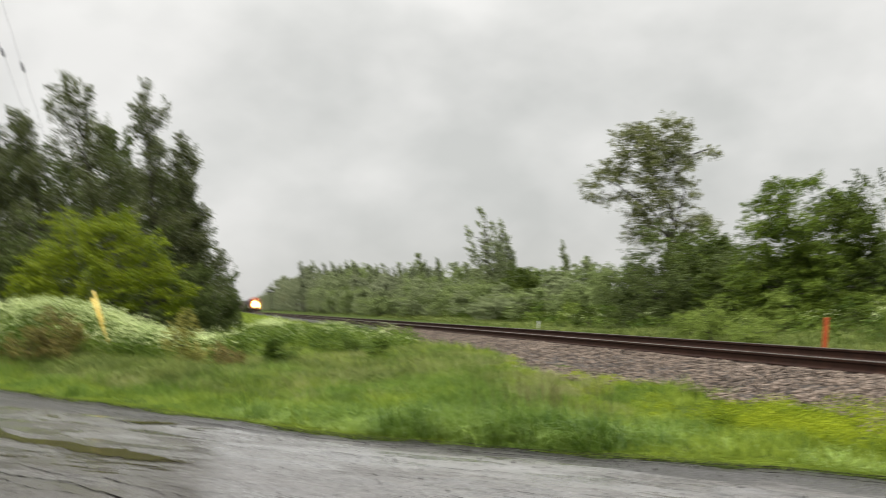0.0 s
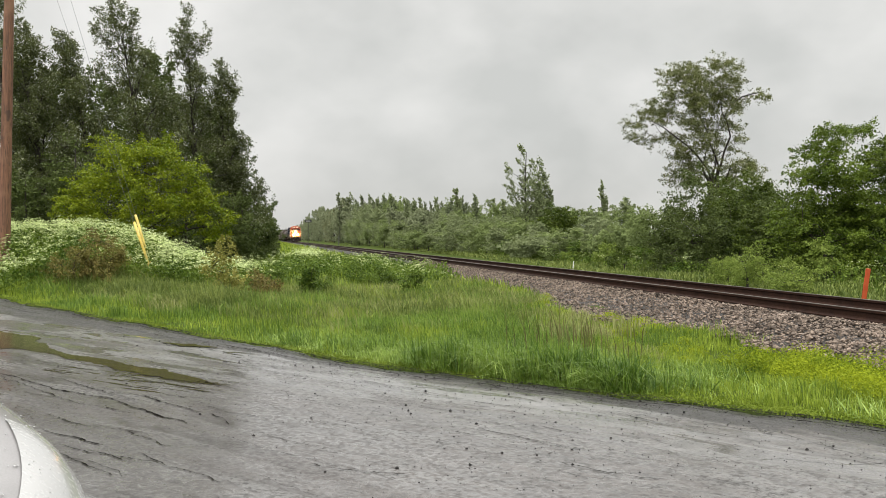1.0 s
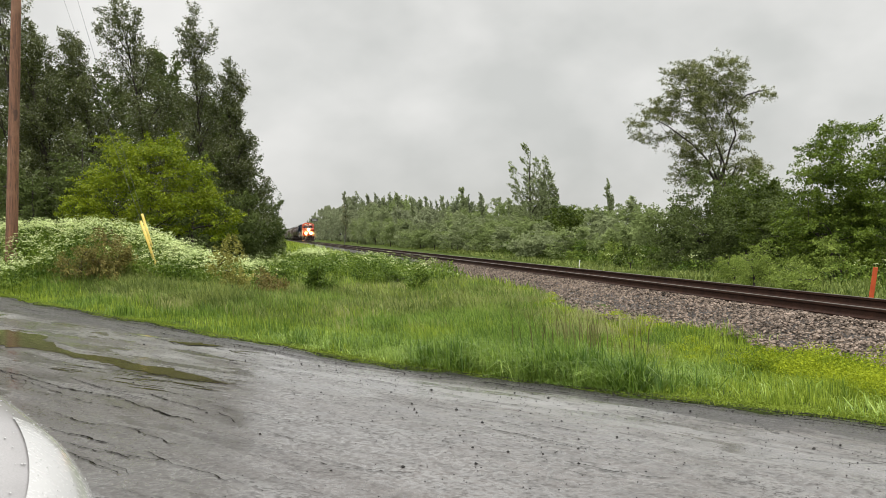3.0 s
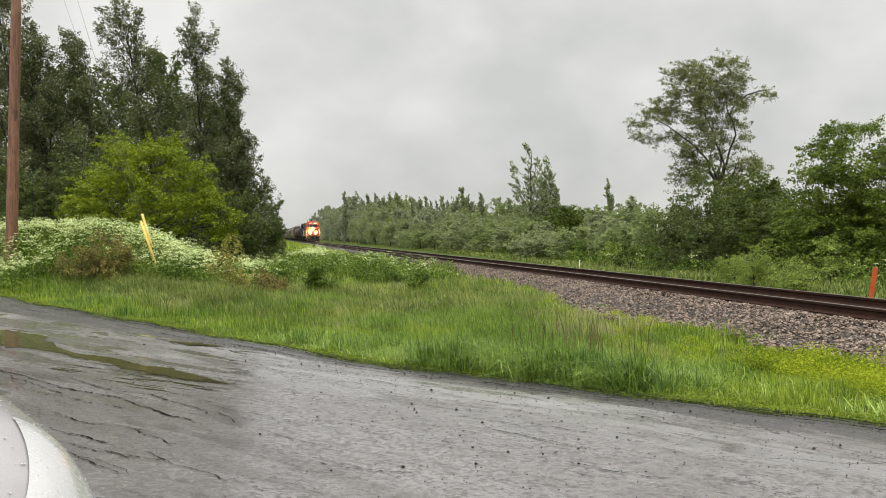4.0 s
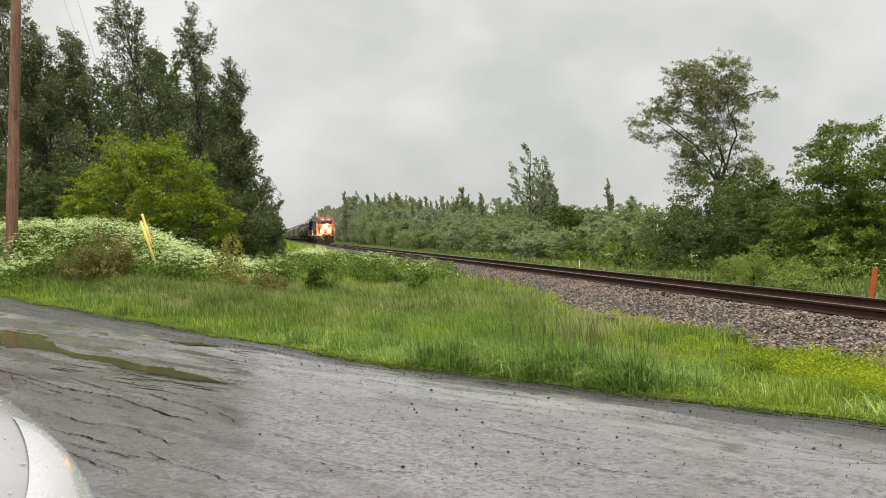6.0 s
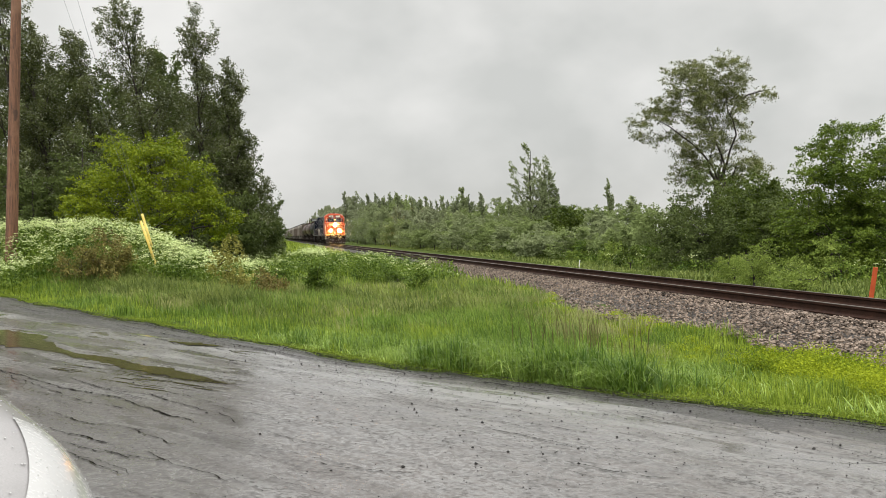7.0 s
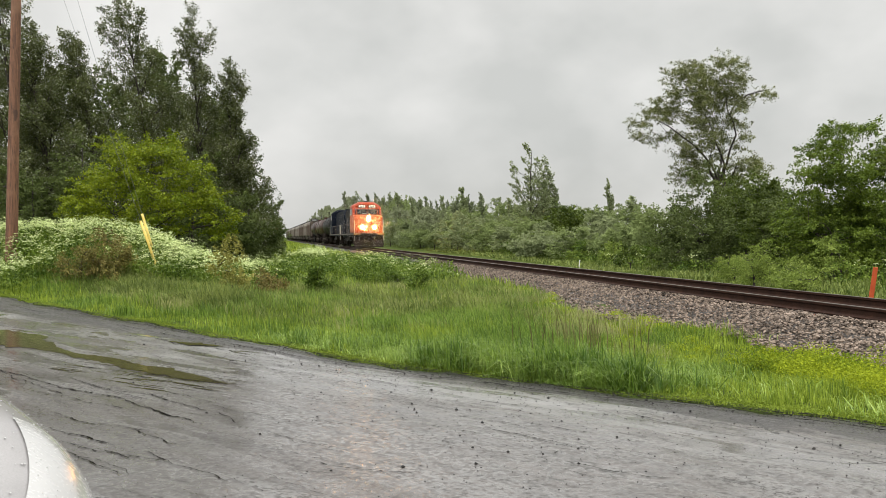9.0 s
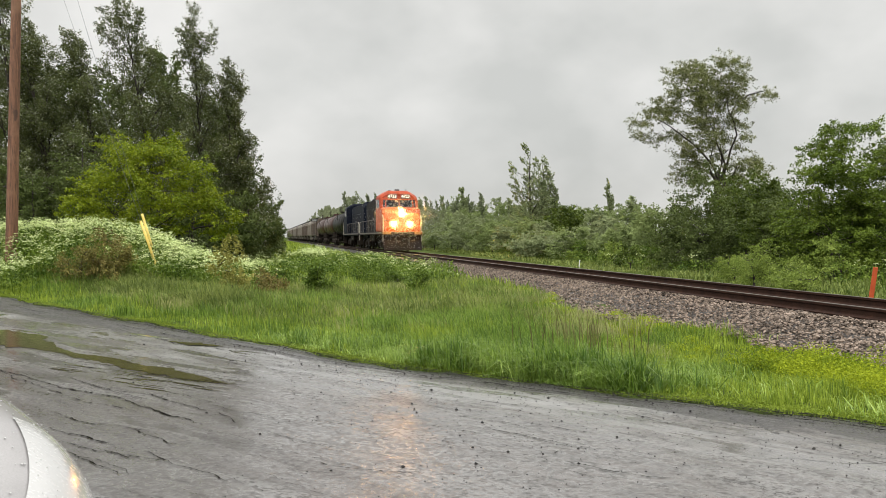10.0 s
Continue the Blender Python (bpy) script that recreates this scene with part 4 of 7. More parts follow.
# pale seed heads
x, y = scatter(r, 40000, -12, 9, 5, 24, lambda x, y, r: near_verge(x, y, r) & (edge_gap(x, y) > 1.7) & (wave(x + 3, y, 0.9) + 0.4 * wave(x, y, 3) > 0.35) & (x < 3.2))
stuff("seeding_grass", [blades(x, y, ground_z(x, y) + 0.05, r.uniform(0.22, 0.42, len(x)), 0.008 + 0.0004 * y, WIND, r, 0.3)], M_BLADE_PALE,
      "pale seeding grass heads among the verge", "grass")
# taller soft grass where the verge rises to the bank
x, y = scatter(r, 52000, -11, 1.5, 13, 27, lambda x, y, r: (edge_gap(x, y) > 2.2) & (track_p(x, y) < -3.6) & (x > -0.3 * y))
x2, y2 = scatter(r, 60000, -17, -4, 17, 26, lambda x, y, r: (edge_gap(x, y) > 1.6) & (y < 24.3 - 0.25 * (x + 10) + 0.5 * wave(x, y, 1.4)) & (x > -0.6 * y) & (x < -0.24 * y))
h2 = r.uniform(0.35, 0.72, len(x2)) * (0.85 + 0.25 * wave(x2, y2, 1.2)) * smooth((edge_gap(x2, y2) - 1.0) / 2.2)
stuff("bank_grass", [blades(x, y, ground_z(x, y), r.uniform(0.25, 0.55, len(x)) * (0.8 + 0.3 * wave(x, y, 1.2)), 0.006 + 0.0007 * y, WIND, r, 0.5), blades(x2, y2, ground_z(x2, y2), h2, 0.006 + 0.0007 * y2, WIND, r, 0.5)], M_TRACKSIDE, "soft mid-green grass on the bank", "grass")
# grass further off on both sides of the line
x, y = scatter(r, 34000, -45, 10, 22, 75, lambda x, y, r: (edge_gap(x, y) > 0) & (track_p(x, y) < -2.9) & (x > -0.6 * y))
a1 = blades(x, y, ground_z(x, y), r.uniform(0.25, 0.55, len(x)), np.full(len(x), 0.036), WIND, r)
a = 6 + 150 * r.uniform(0, 1, 52000) ** 1.9
p = 2.7 + 9 * r.uniform(0, 1, 52000) ** 1.3 + 0.04 * a
x, y = TRACK_WAY[0] * a + TRACK_SIDE[0] * (TRACK_OFF + p), TRACK_WAY[1] * a + TRACK_SIDE[1] * (TRACK_OFF + p)
h = r.uniform(0.2, 0.5, len(x)) * (0.75 + 0.5 * wave(x, y, 0.7)) * np.clip((p - 2.2) / 2, 0.35, 1)
a2 = blades(x, y, ground_z(x, y), h * 0.85, 0.007 + 0.0012 * a, WIND, r, 0.6)
a = 60 + 330 * r.uniform(0, 1, 9000)
p = -3.0 - 16 * r.uniform(0, 1, 9000)
x, y = TRACK_WAY[0] * a + TRACK_SIDE[0] * (TRACK_OFF + p), TRACK_WAY[1] * a + TRACK_SIDE[1] * (TRACK_OFF + p)
a3 = blades(x, y, ground_z(x, y), r.uniform(0.3, 0.7, len(x)), np.full(len(x), 0.12), WIND, r)
stuff("meadow_grass", [a1, a3], M_BLADE, "rough green grass on the near side of the railway", "grass")
stuff("trackside_grass", [a2], M_TRACKSIDE, "rough green grass beyond the railway track", "grass")


def tufts(x, y, z, rad, n, leaf, r, flat=0.55):
    """Dense low cushions of tiny leaves."""
    m = len(x)
    d = r.normal(size=(m, n, 3))
    d /= np.linalg.norm(d, axis=2)[..., None]
    d[..., 2] = np.abs(d[..., 2])
    c = np.stack([x, y, z], -1)[:, None] + d * rad[:, None, None] * np.array([1, 1, flat]) * r.uniform(0.55, 1.0, (m, n, 1))
    return leaves_at(c.reshape(-1, 3), leaf, r, d.reshape(-1, 3), 1.0, True)


def leaves_at(c, size, r, out=None, spread=1.0, simple=False):
    """One folded leaf at each point: a pointed diamond turned at random."""
    n = len(c)
    nm = r.normal(size=(n, 3)) * spread
    if out is not None:
        nm = nm + out * 1.2
    nm[:, 2] += 0.5
    nm /= np.linalg.norm(nm, axis=1)[:, None] + 1e-9
    t = np.cross(nm, r.normal(size=(n, 3)))
    t /= np.linalg.norm(t, axis=1)[:, None] + 1e-9
    b = np.cross(nm, t)
    s = (size * r.uniform(0.6, 1.35, n))[:, None]
    if simple:                                          # far leaves: one pointed triangle
        v = np.stack([c - t * s * 0.6 - b * s * 0.2, c + b * s * 0.5, c + t * s * 0.65 - b * s * 0.2], 1)
        return v.reshape(-1, 3), np.arange(3 * n).reshape(-1, 3)
    v = np.stack([c - t * s * 0.5, c + b * s * 0.33, c + t * s * 0.5, c - b * s * 0.33], 1)
    return v.reshape(-1, 3), np.arange(4 * n).reshape(-1, 4)


# stonecrop creeping over the foot of the ballast in soft mounds
n_ = 250
a = np.concatenate([r.uniform(2.5, 9.4, 150), r.uniform(9.4, 13.2, 40), r.uniform(13, 21, n_ - 190)])
p = np.where(a < 9.4, -2.8 - 1.8 * r.uniform(0, 1, n_) ** 0.8, np.where(a < 13.2, -3.2 - 1.9 * r.uniform(0, 1, n_), -ballast_reach(a) + r.normal(0, 0.28, n_)))
x, y = TRACK_WAY[0] * a + TRACK_SIDE[0] * (TRACK_OFF + p), TRACK_WAY[1] * a + TRACK_SIDE[1] * (TRACK_OFF + p)
k = (wave(x, y, 1.1) + 0.5 * wave(x, y, 3.7) > np.where(a < 10.5, -0.9, -0.2)) & (edge_gap(x, y) > 0.55)
x, y, a = x[k], y[k], a[k]
rad = np.where(a < 9.4, r.uniform(0.2, 0.44, len(x)), r.uniform(0.12, 0.26, len(x)))
stuff("stonecrop", [tufts(x, y, ground_z(x, y) - 0.06, rad, 900, 0.022, r, 1.0)], M_MOSS,
      "bright yellow-green creeping plants at the ballast's foot", "ground cover")
# straw-coloured grass between the verge and the ballast
a = np.concatenate([r.uniform(12.5, 22, 9000), r.uniform(9.3, 12.8, 3500)])
p = -np.where(a < 12.8, 4.9 + 0.1 * np.sin(a * 3), ballast_reach(a) + 0.05) - np.where(a < 12.8, 1.0, 1.4) * r.uniform(0, 1, len(a))
x, y = TRACK_WAY[0] * a + TRACK_SIDE[0] * (TRACK_OFF + p), TRACK_WAY[1] * a + TRACK_SIDE[1] * (TRACK_OFF + p)
k = (wave(x, y, 1.7) + 0.5 * wave(x, y, 4.1) > -0.3) & (edge_gap(x, y) > 0.9)
x, y = x[k], y[k]
stuff("straw_grass", [blades(x, y, ground_z(x, y), r.uniform(0.12, 0.38, len(x)), 0.006 + 0.0005 * y, WIND, r, 0.5)], M_BLADE_PALE,
      "pale straw-coloured grass beside the ballast", "grass")


# low mossy fringe where the turf meets the asphalt
x = np.concatenate([r.uniform(-13, -2, 1300), r.uniform(-2, 4.5, 1100)])
y = edge_y(x) + 0.1 + np.abs(r.normal(0, 0.24, len(x))) + 0.1 * wave(x, x, 2.0)
stuff("edge_moss", [tufts(x, y, ground_z(x, y), r.uniform(0.03, 0.09, len(x)) * np.where(x < -2, 1.5, 1.0), 34, 0.014, r, 0.4)], M_EDGE, "low yellow-green moss along the asphalt edge", "moss")


# ---- tall weeds with white flower umbels ----
def cow_parsley(x, y, h, r, flowers=0.8):
    """Stems, feathery leaves and flat heads: three arrays of mesh data."""
    n = len(x)
    z = ground_z(x, y)
    st = blades(x, y, z, h, np.full(n, 0.02), WIND, r, 0.12)
    k = 18
    cz = r.uniform(0.1, 0.85, (n, k))
    c = np.stack([x[:, None] + r.normal(0, 0.17, (n, k)) - 0.16 * cz * h[:, None], y[:, None] + r.normal(0, 0.17, (n, k)), z[:, None] + cz * h[:, None]], -1)
    lf = leaves_at(c.reshape(-1, 3), 0.085, r)
    f = r.uniform(0, 1, n) < flowers * np.ones(n)
    m, q = int(f.sum()), 11
    top = np.stack([x[f] - 0.14 * h[f], y[f], z[f] + h[f] * 0.93], -1)
    hub = top[:, None] + r.normal(0, 1, (m, 6, 3)) * np.array([0.13, 0.13, 0.07])
    d = r.normal(0, 1, (m, 6, q, 3)) * np.array([0.045, 0.045, 0.016])
    fl = leaves_at((hub[:, :, None] + d).reshape(-1, 3), 0.04, r, np.tile([0, 0, 2.0], (m * 6 * q, 1)), 0.5, True)
    return st, lf, fl


def weed_zone(x, y, r):
    on = ((y - (26.0 - 0.25 * (x + 10))) / 2.6) ** 2 < 1
    return on & (x > -0.6 * y) & (x < -5.6) & (edge_gap(x, y) > 2.0)


x, y = scatter(r, 3600, -18, -4, 22, 32, weed_zone)
crest = 26.0 - 0.25 * (x + 10)
clear = (np.abs(x / y + 0.339) < 0.014) & (y < 24.6)
w1 = cow_parsley(x, y, r.uniform(0.6, 0.95, len(x)) * np.where(clear, 0.75, 1.0), r, 0.3 + 0.65 * smooth((y - crest + 1.6) / 2.0))
x, y = scatter(r, 1300, -9.5, 0.5, 22.5, 40, lambda x, y, r: (track_p(x, y) < -3.6) & (edge_gap(x, y) > 3.6) & (wave(x, y, 0.7) > 0.1) & (x > -0.26 * y))
w2 = cow_parsley(x, y, r.uniform(0.35, 0.8, len(x)), r, 0.14)
x, y = scatter(r, 1300, -20, -2, 36, 62, lambda x, y, r: (track_p(x, y) < -5.2) & (track_p(x, y) > -9.6) & (wave(x, y, 0.9) > -0.1))
w3 = cow_parsley(x, y, r.uniform(0.5, 0.85, len(x)), r, 0.35)
a = r.uniform(10, 70, 900)
p = 3.8 + 5 * r.uniform(0, 1, 900) + 0.05 * a
x, y = TRACK_WAY[0] * a + TRACK_SIDE[0] * (TRACK_OFF + p), TRACK_WAY[1] * a + TRACK_SIDE[1] * (TRACK_OFF + p)
w4 = cow_parsley(x, y, r.uniform(0.4, 0.9, 900), r, 0.1)
x, y = scatter(r, 900, -8, -1.5, 30, 40, lambda x, y, r: (x > -0.175 * y) & (x < -0.064 * y) & (track_p(x, y) < -3.9))
w5 = cow_parsley(x, y, r.uniform(0.6, 0.98, len(x)), r, 0.04)
x, y = scatter(r, 190, -8, -4, 36, 42, lambda x, y, r: (x > -0.168 * y) & (x < -0.135 * y) & (track_p(x, y) < -3.9))
w6 = cow_parsley(x, y, r.uniform(0.8, 1.1, len(x)), r, 0.95)
x, y = scatter(r, 260, -16, -11, 21.5, 25.2, lambda x, y, r: (x > -0.56 * y) & (x < -0.45 * y))
w7 = cow_parsley(x, y, r.uniform(0.55, 0.85, len(x)), r, 0.55)
x, y = scatter(r, 5200, -7, 3, 29, 66, lambda x, y, r: (x > -0.085 * y) & (track_p(x, y) < -3.3) & (track_p(x, y) > -5.8) & (wave(x, y, 1.1) > -0.5))
w8 = cow_parsley(x, y, r.uniform(0.4, 0.85, len(x)), r, 0.05)
stuff("weed_stems", [w8[0], w8[1], w7[0], w7[1], w5[0], w6[0], w5[1], w6[1], w1[0], w2[0], w3[0], w4[0], w1[1], w2[1], w3[1], w4[1]], M_WEED, "leafy green stems of tall roadside weeds", "weeds")
stuff("white_wildflowers", [w8[2], w7[2], w5[2], w6[2], w1[2], w2[2], w3[2], w4[2]], M_FLOWER, "white flower umbels of cow parsley on the bank", "wildflowers")


# ---- trees and bushes ----
def tree(name, label, category, at, height, lobes, count, leaf, mat, seed, trunk=0.16, lean=(0, 0), cluster=0.4, group="", leaves=22, shell=0.5, spray=0.42, fork=1.0, rise=0.0, twig=5, limbs=()):
    """A tapered trunk with limbs to each lobe of the crown, twigs, and clumps of single leaves; lobes: (x, y, z, rx, ry, rz) from the foot.
    fork: the share of the height at which the trunk parts into limbs; rise: how steeply the sprays of leaves point up."""
    r = np.random.default_rng(seed)
    ob = tagged(new(name), label, category, group)
    ob.matrix_basis = pose(at[0], at[1], float(ground_z(at[0], at[1])))
    lobes = np.array(lobes, float)
    ts = np.linspace(0, 1, 9)
    top = height * (0.93 if fork > 0.9 else fork)
    wob = np.cumsum(r.normal(0, 0.05, (9, 2)), axis=0)
    spine = np.stack([lean[0] * ts ** 1.4 + wob[:, 0] * ts * top * 0.12, lean[1] * ts ** 1.4 + wob[:, 1] * ts * top * 0.12, top * ts], -1)
    spine[0, 2] = -0.15
    thin = 0.93 if fork > 0.9 else 0.45
    lines = [[(spine[i], trunk * (1 - thin * ts[i]) + 0.012) for i in range(9)]]
    for limb in limbs:                                   # heavy limbs with a bend of their own
        lines.append([(np.array(q, float), (0.27 - 0.19 * k / (len(limb) - 1)) * trunk) for k, q in enumerate(limb)])
    pts, outs = [], []
    vol = np.prod(lobes[:, 3:], axis=1) ** (2 / 3)
    ncl = np.maximum(6, (vol / vol.sum() * count).astype(int))
    fork_at, grown = spine[-1], []                       # limbs branch on from lobes already reached
    order = np.argsort(np.linalg.norm(lobes[:, :3] - fork_at, axis=1)) if fork <= 0.9 else np.arange(len(lobes))
    for k in order:
        lb, m = lobes[k], ncl[k]
        c, rad = lb[:3], lb[3:]
        if fork > 0.9:
            t0 = np.clip((c[2] - rad[2] * 0.9) / top - 0.1, 0.06, 0.85)
            foot = np.array([np.interp(t0, ts, spine[:, q]) for q in range(3)])
            r0 = max(0.016, trunk * (1 - 0.9 * t0) * 0.6)
        else:
            near = [(np.linalg.norm(c - g) + 0.35 * np.linalg.norm(g - fork_at) * 0.3, i) for i, (g, _) in enumerate(grown) if g[2] < c[2] + 0.2]
            best = min(near) if near else (9e9, -1)
            if len(grown) > 3 and best[0] < np.linalg.norm(c - fork_at) * 0.9:
                foot, r0 = grown[best[1]][0], max(0.014, grown[best[1]][1] * 0.62)
            else:
                foot = np.array([np.interp(r.uniform(0.75, 1.0), ts, spine[:, q]) for q in range(3)])
                r0 = trunk * r.uniform(0.32, 0.5)
            grown.append((c, r0 * 0.6))
        span_ = np.linalg.norm(c - foot)
        mid = (foot + c) / 2 + r.normal(0, 0.11, 3) * span_ + np.array([0, 0, 0.08 * span_])
        lines.append([(foot, r0), ((foot + mid) / 2 + r.normal(0, 0.03, 3), r0 * 0.8), (mid, r0 * 0.62), ((mid + c) / 2, r0 * 0.45), (c, r0 * 0.28), (c + (c - mid) * 0.12, r0 * 0.14)])
        ns = max(4, m // 3)                              # sprays: tapered sleeves of leaves, each along a twig that the wind bends over
        d = r.normal(size=(ns, 3))
        d /= np.linalg.norm(d, axis=1)[:, None]
        hub = c + d * (r.uniform(0, 1, ns) ** shell)[:, None] * rad
        axis = d * np.array([1, 1, 0.35]) + np.array([-0.5, 0, rise]) + r.normal(0, 0.22, (ns, 3))
        axis *= (r.uniform(0.6, 1.25, ns) * spray * 2 / np.linalg.norm(axis, axis=1))[:, None]
        for i in range(0, ns, twig):
            s0 = c + (hub[i] - c) * 0.1
            lines.append([(s0, r0 * 0.2 + 0.005), ((s0 + hub[i]) / 2 + r.normal(0, 0.05, 3), r0 * 0.12 + 0.004), (hub[i] + axis[i] * 0.5, 0.003)])
        own = np.repeat(np.arange(ns), np.maximum(5, r.normal(1, 0.25, ns) * leaves * 3).astype(int))
        f = r.uniform(0, 1, len(own)) ** 0.85
        off = axis[own] * (f - 0.35)[:, None] + r.normal(0, 0.42 * cluster, (len(own), 3)) * (1.1 - 0.8 * f)[:, None] * np.array([1, 1, 0.7 + 0.3 * rise])
        off[:, 2] -= max(0.0, 0.45 - 0.4 * rise) * f ** 2 * spray
        pts.append(hub[own] + off)
        outs.append(axis[own] / spray)
    c, outs = np.concatenate(pts), np.concatenate(outs)
    co, fs = tubes(lines, 4 if height < 6 else 5)
    hang("trunk", np_mesh("trunk", co, fs, M_BARK), ob)
    ok = c[:, 2] > 0.05
    co, fs = leaves_at(c[ok], leaf, r, outs[ok] * 0.3, 1.0, leaf >= 0.1)
    hang("crown", np_mesh("crown", co, fs, mat), ob)
    return ob


SWAY = []


def poplar_lobes(h, w, lean, r_):
    """Steep limbs that carry narrow plumes, drawn out downwind towards the top."""
    lobes = []
    for j in range(15):
        f = 0.1 + 0.84 * j / 14
        reach = w * (1.12 - 0.85 * f ** 1.3) * r_.uniform(0.7, 1.15)
        az = j * 2.4 + r_.uniform(-0.6, 0.6)
        for s_ in (0.4, 0.75, 1.05):
            z = min(h * 0.985, h * f * 0.93 + reach * s_ * (0.55 + 0.75 * f))
            q = w * 0.3 * (1.3 - 0.55 * s_) * (1.15 - 0.6 * f) + 0.08
            lobes.append((lean * (z / h) ** 1.5 + reach * s_ * math.cos(az), reach * s_ * math.sin(az), z, q, q, q * 1.5))
    for f in (0.9, 0.95, 0.99):
        lobes.append((lean * f ** 1.5 + r_.uniform(-0.15, 0.15), r_.uniform(-0.2, 0.2), h * f, 0.1 + 1.6 * (1.02 - f), 0.1 + 1.6 * (1.02 - f), 0.35))
    return lobes


# grove of tall poplars left of the line, leaning in the wind
GROVE = [  # x, y, height, half width, lean, leaf
    (-13.7, 42.0, 13.3, 2.3, -2.3, 1), (-12.3, 45.0, 13.5, 1.8, -1.0, 1), (-11.2, 47.0, 11.2, 1.5, -0.5, 1),
    (-16.2, 41.0, 11.4, 2.2, -1.8, 1), (-18.1, 40.0, 11.3, 2.0, -1.3, 1), (-20.0, 40.5, 13.6, 2.3, -1.0, 1), (-23.54, 42.0, 12.6, 3.0, -1.2, 1),
    (-15.3, 48.0, 11.9, 2.6, -0.8, 0), (-20.39, 50.0, 10.9, 3.2, -0.8, 0), (-14.12, 52.0, 9.9, 2.0, 0.0, 0),
    (-12.48, 50.0, 8.8, 1.4, 0.0, 0), (-24.65, 52.0, 11.9, 3.2, -0.8, 0), (-26.69, 50.0, 13.0, 3.2, -0.6, 0),
    (-16.64, 54.0, 10.3, 3.0, -0.5, 0), (-20.42, 55.0, 10.8, 3.2, -0.5, 0), (-24.88, 56.0, 11.4, 3.4, -0.5, 0)]
for i, (x, y, h, w, ln, kind) in enumerate(GROVE):
    r_ = random.Random(50 + i)
    t = tree("poplar_tree", "tall dark green poplar with a windblown narrow crown", "tree", (x, y), h - 0.3, poplar_lobes(h, w, ln, r_), 1750 if kind else 620, 0.094 if kind else 0.15,
             M_POPLAR if kind else M_DARKLEAF, 60 + i, 0.12, (ln, 0), 0.34 if kind else 0.55, "poplar grove", 25 if kind else 20, 0.5, 0.42, 1.0, 0.9, 6)
    if kind and i < 5:
        SWAY.append((t, 0.35, 0.9 + 0.13 * i, i * 1.3))
# understory and the grove's edge along the track
for i, (x, y, h, w) in enumerate([(-11.92, 50.0, 7.69, 1.2), (-12.12, 54.0, 5.75, 1.3), (-11.82, 56.0, 4.24, 1.15), (-12.15, 60.0, 3.12, 1.05),
                                  (-10.25, 43.0, 4.02, 1.3), (-11.79, 40.0, 5.97, 2.0), (-17.31, 36.0, 4.32, 2.2), (-16.00, 38.0, 6.24, 2.4),
                                  (-19.15, 35.0, 5.40, 2.4), (-15.60, 44.0, 7.29, 2.4), (-15.24, 75.0, 3.29, 1.4), (-19.05, 95.0, 3.22, 1.6),
                                  (-25.02, 120.0, 3.20, 2.0)]):
    r_ = random.Random(80 + i)
    lobes = [(r_.uniform(-0.45, 0.45) * w, r_.uniform(-0.45, 0.45) * w, h * f, w * (1.05 - 0.5 * f), w * (1.05 - 0.5 * f), h * 0.2) for f in (0.16, 0.3, 0.45, 0.6, 0.78)]
    tree("understory_tree", "dense dark green young tree at the grove's edge", "tree", (x, y), h - 0.2, lobes, 420, 0.11, M_DARKLEAF, 90 + i, 0.09, (0, 0), 0.36, "grove edge", 22, 0.5, 0.4, 1.0, 0.6)
# young yellow-green maple in front of the grove
lobes = [(-2.4, 0, 2.7, 0.8, 0.9, 0.6), (-1.7, 0.2, 3.4, 0.9, 1.0, 0.6), (-0.6, 0, 4.6, 1.0, 1.1, 0.65), (0.5, 0.2, 4.5, 1.0, 1.1, 0.7), (1.4, 0, 3.8, 1.0, 1.1, 0.7), (-0.7, -0.5, 3.6, 1.0, 1.0, 0.6),
         (2.2, 0, 2.9, 0.9, 1.0, 0.7), (0.3, -0.6, 3.0, 1.2, 1.0, 0.7), (-1.2, -0.4, 2.2, 1.1, 1.0, 0.6), (1.2, -0.5, 2.2, 1.2, 1.0, 0.7), (2.7, 0, 1.8, 0.7, 0.8, 0.7), (-2.8, 0.2, 1.8, 0.6, 0.8, 0.6), (0, -0.2, 1.6, 1.5, 0.9, 0.6)]
SWAY.append((tree("maple_bush", "bushy young maple with fresh yellow-green leaves", "tree", (-11.03, 32.0), 5.40, lobes, 1250, 0.085, M_BRIGHT, 7, 0.12, (0, 0), 0.3, "", 28, 0.5, 0.42, 0.22, 0.3), 0.3, 1.1, 0.5))

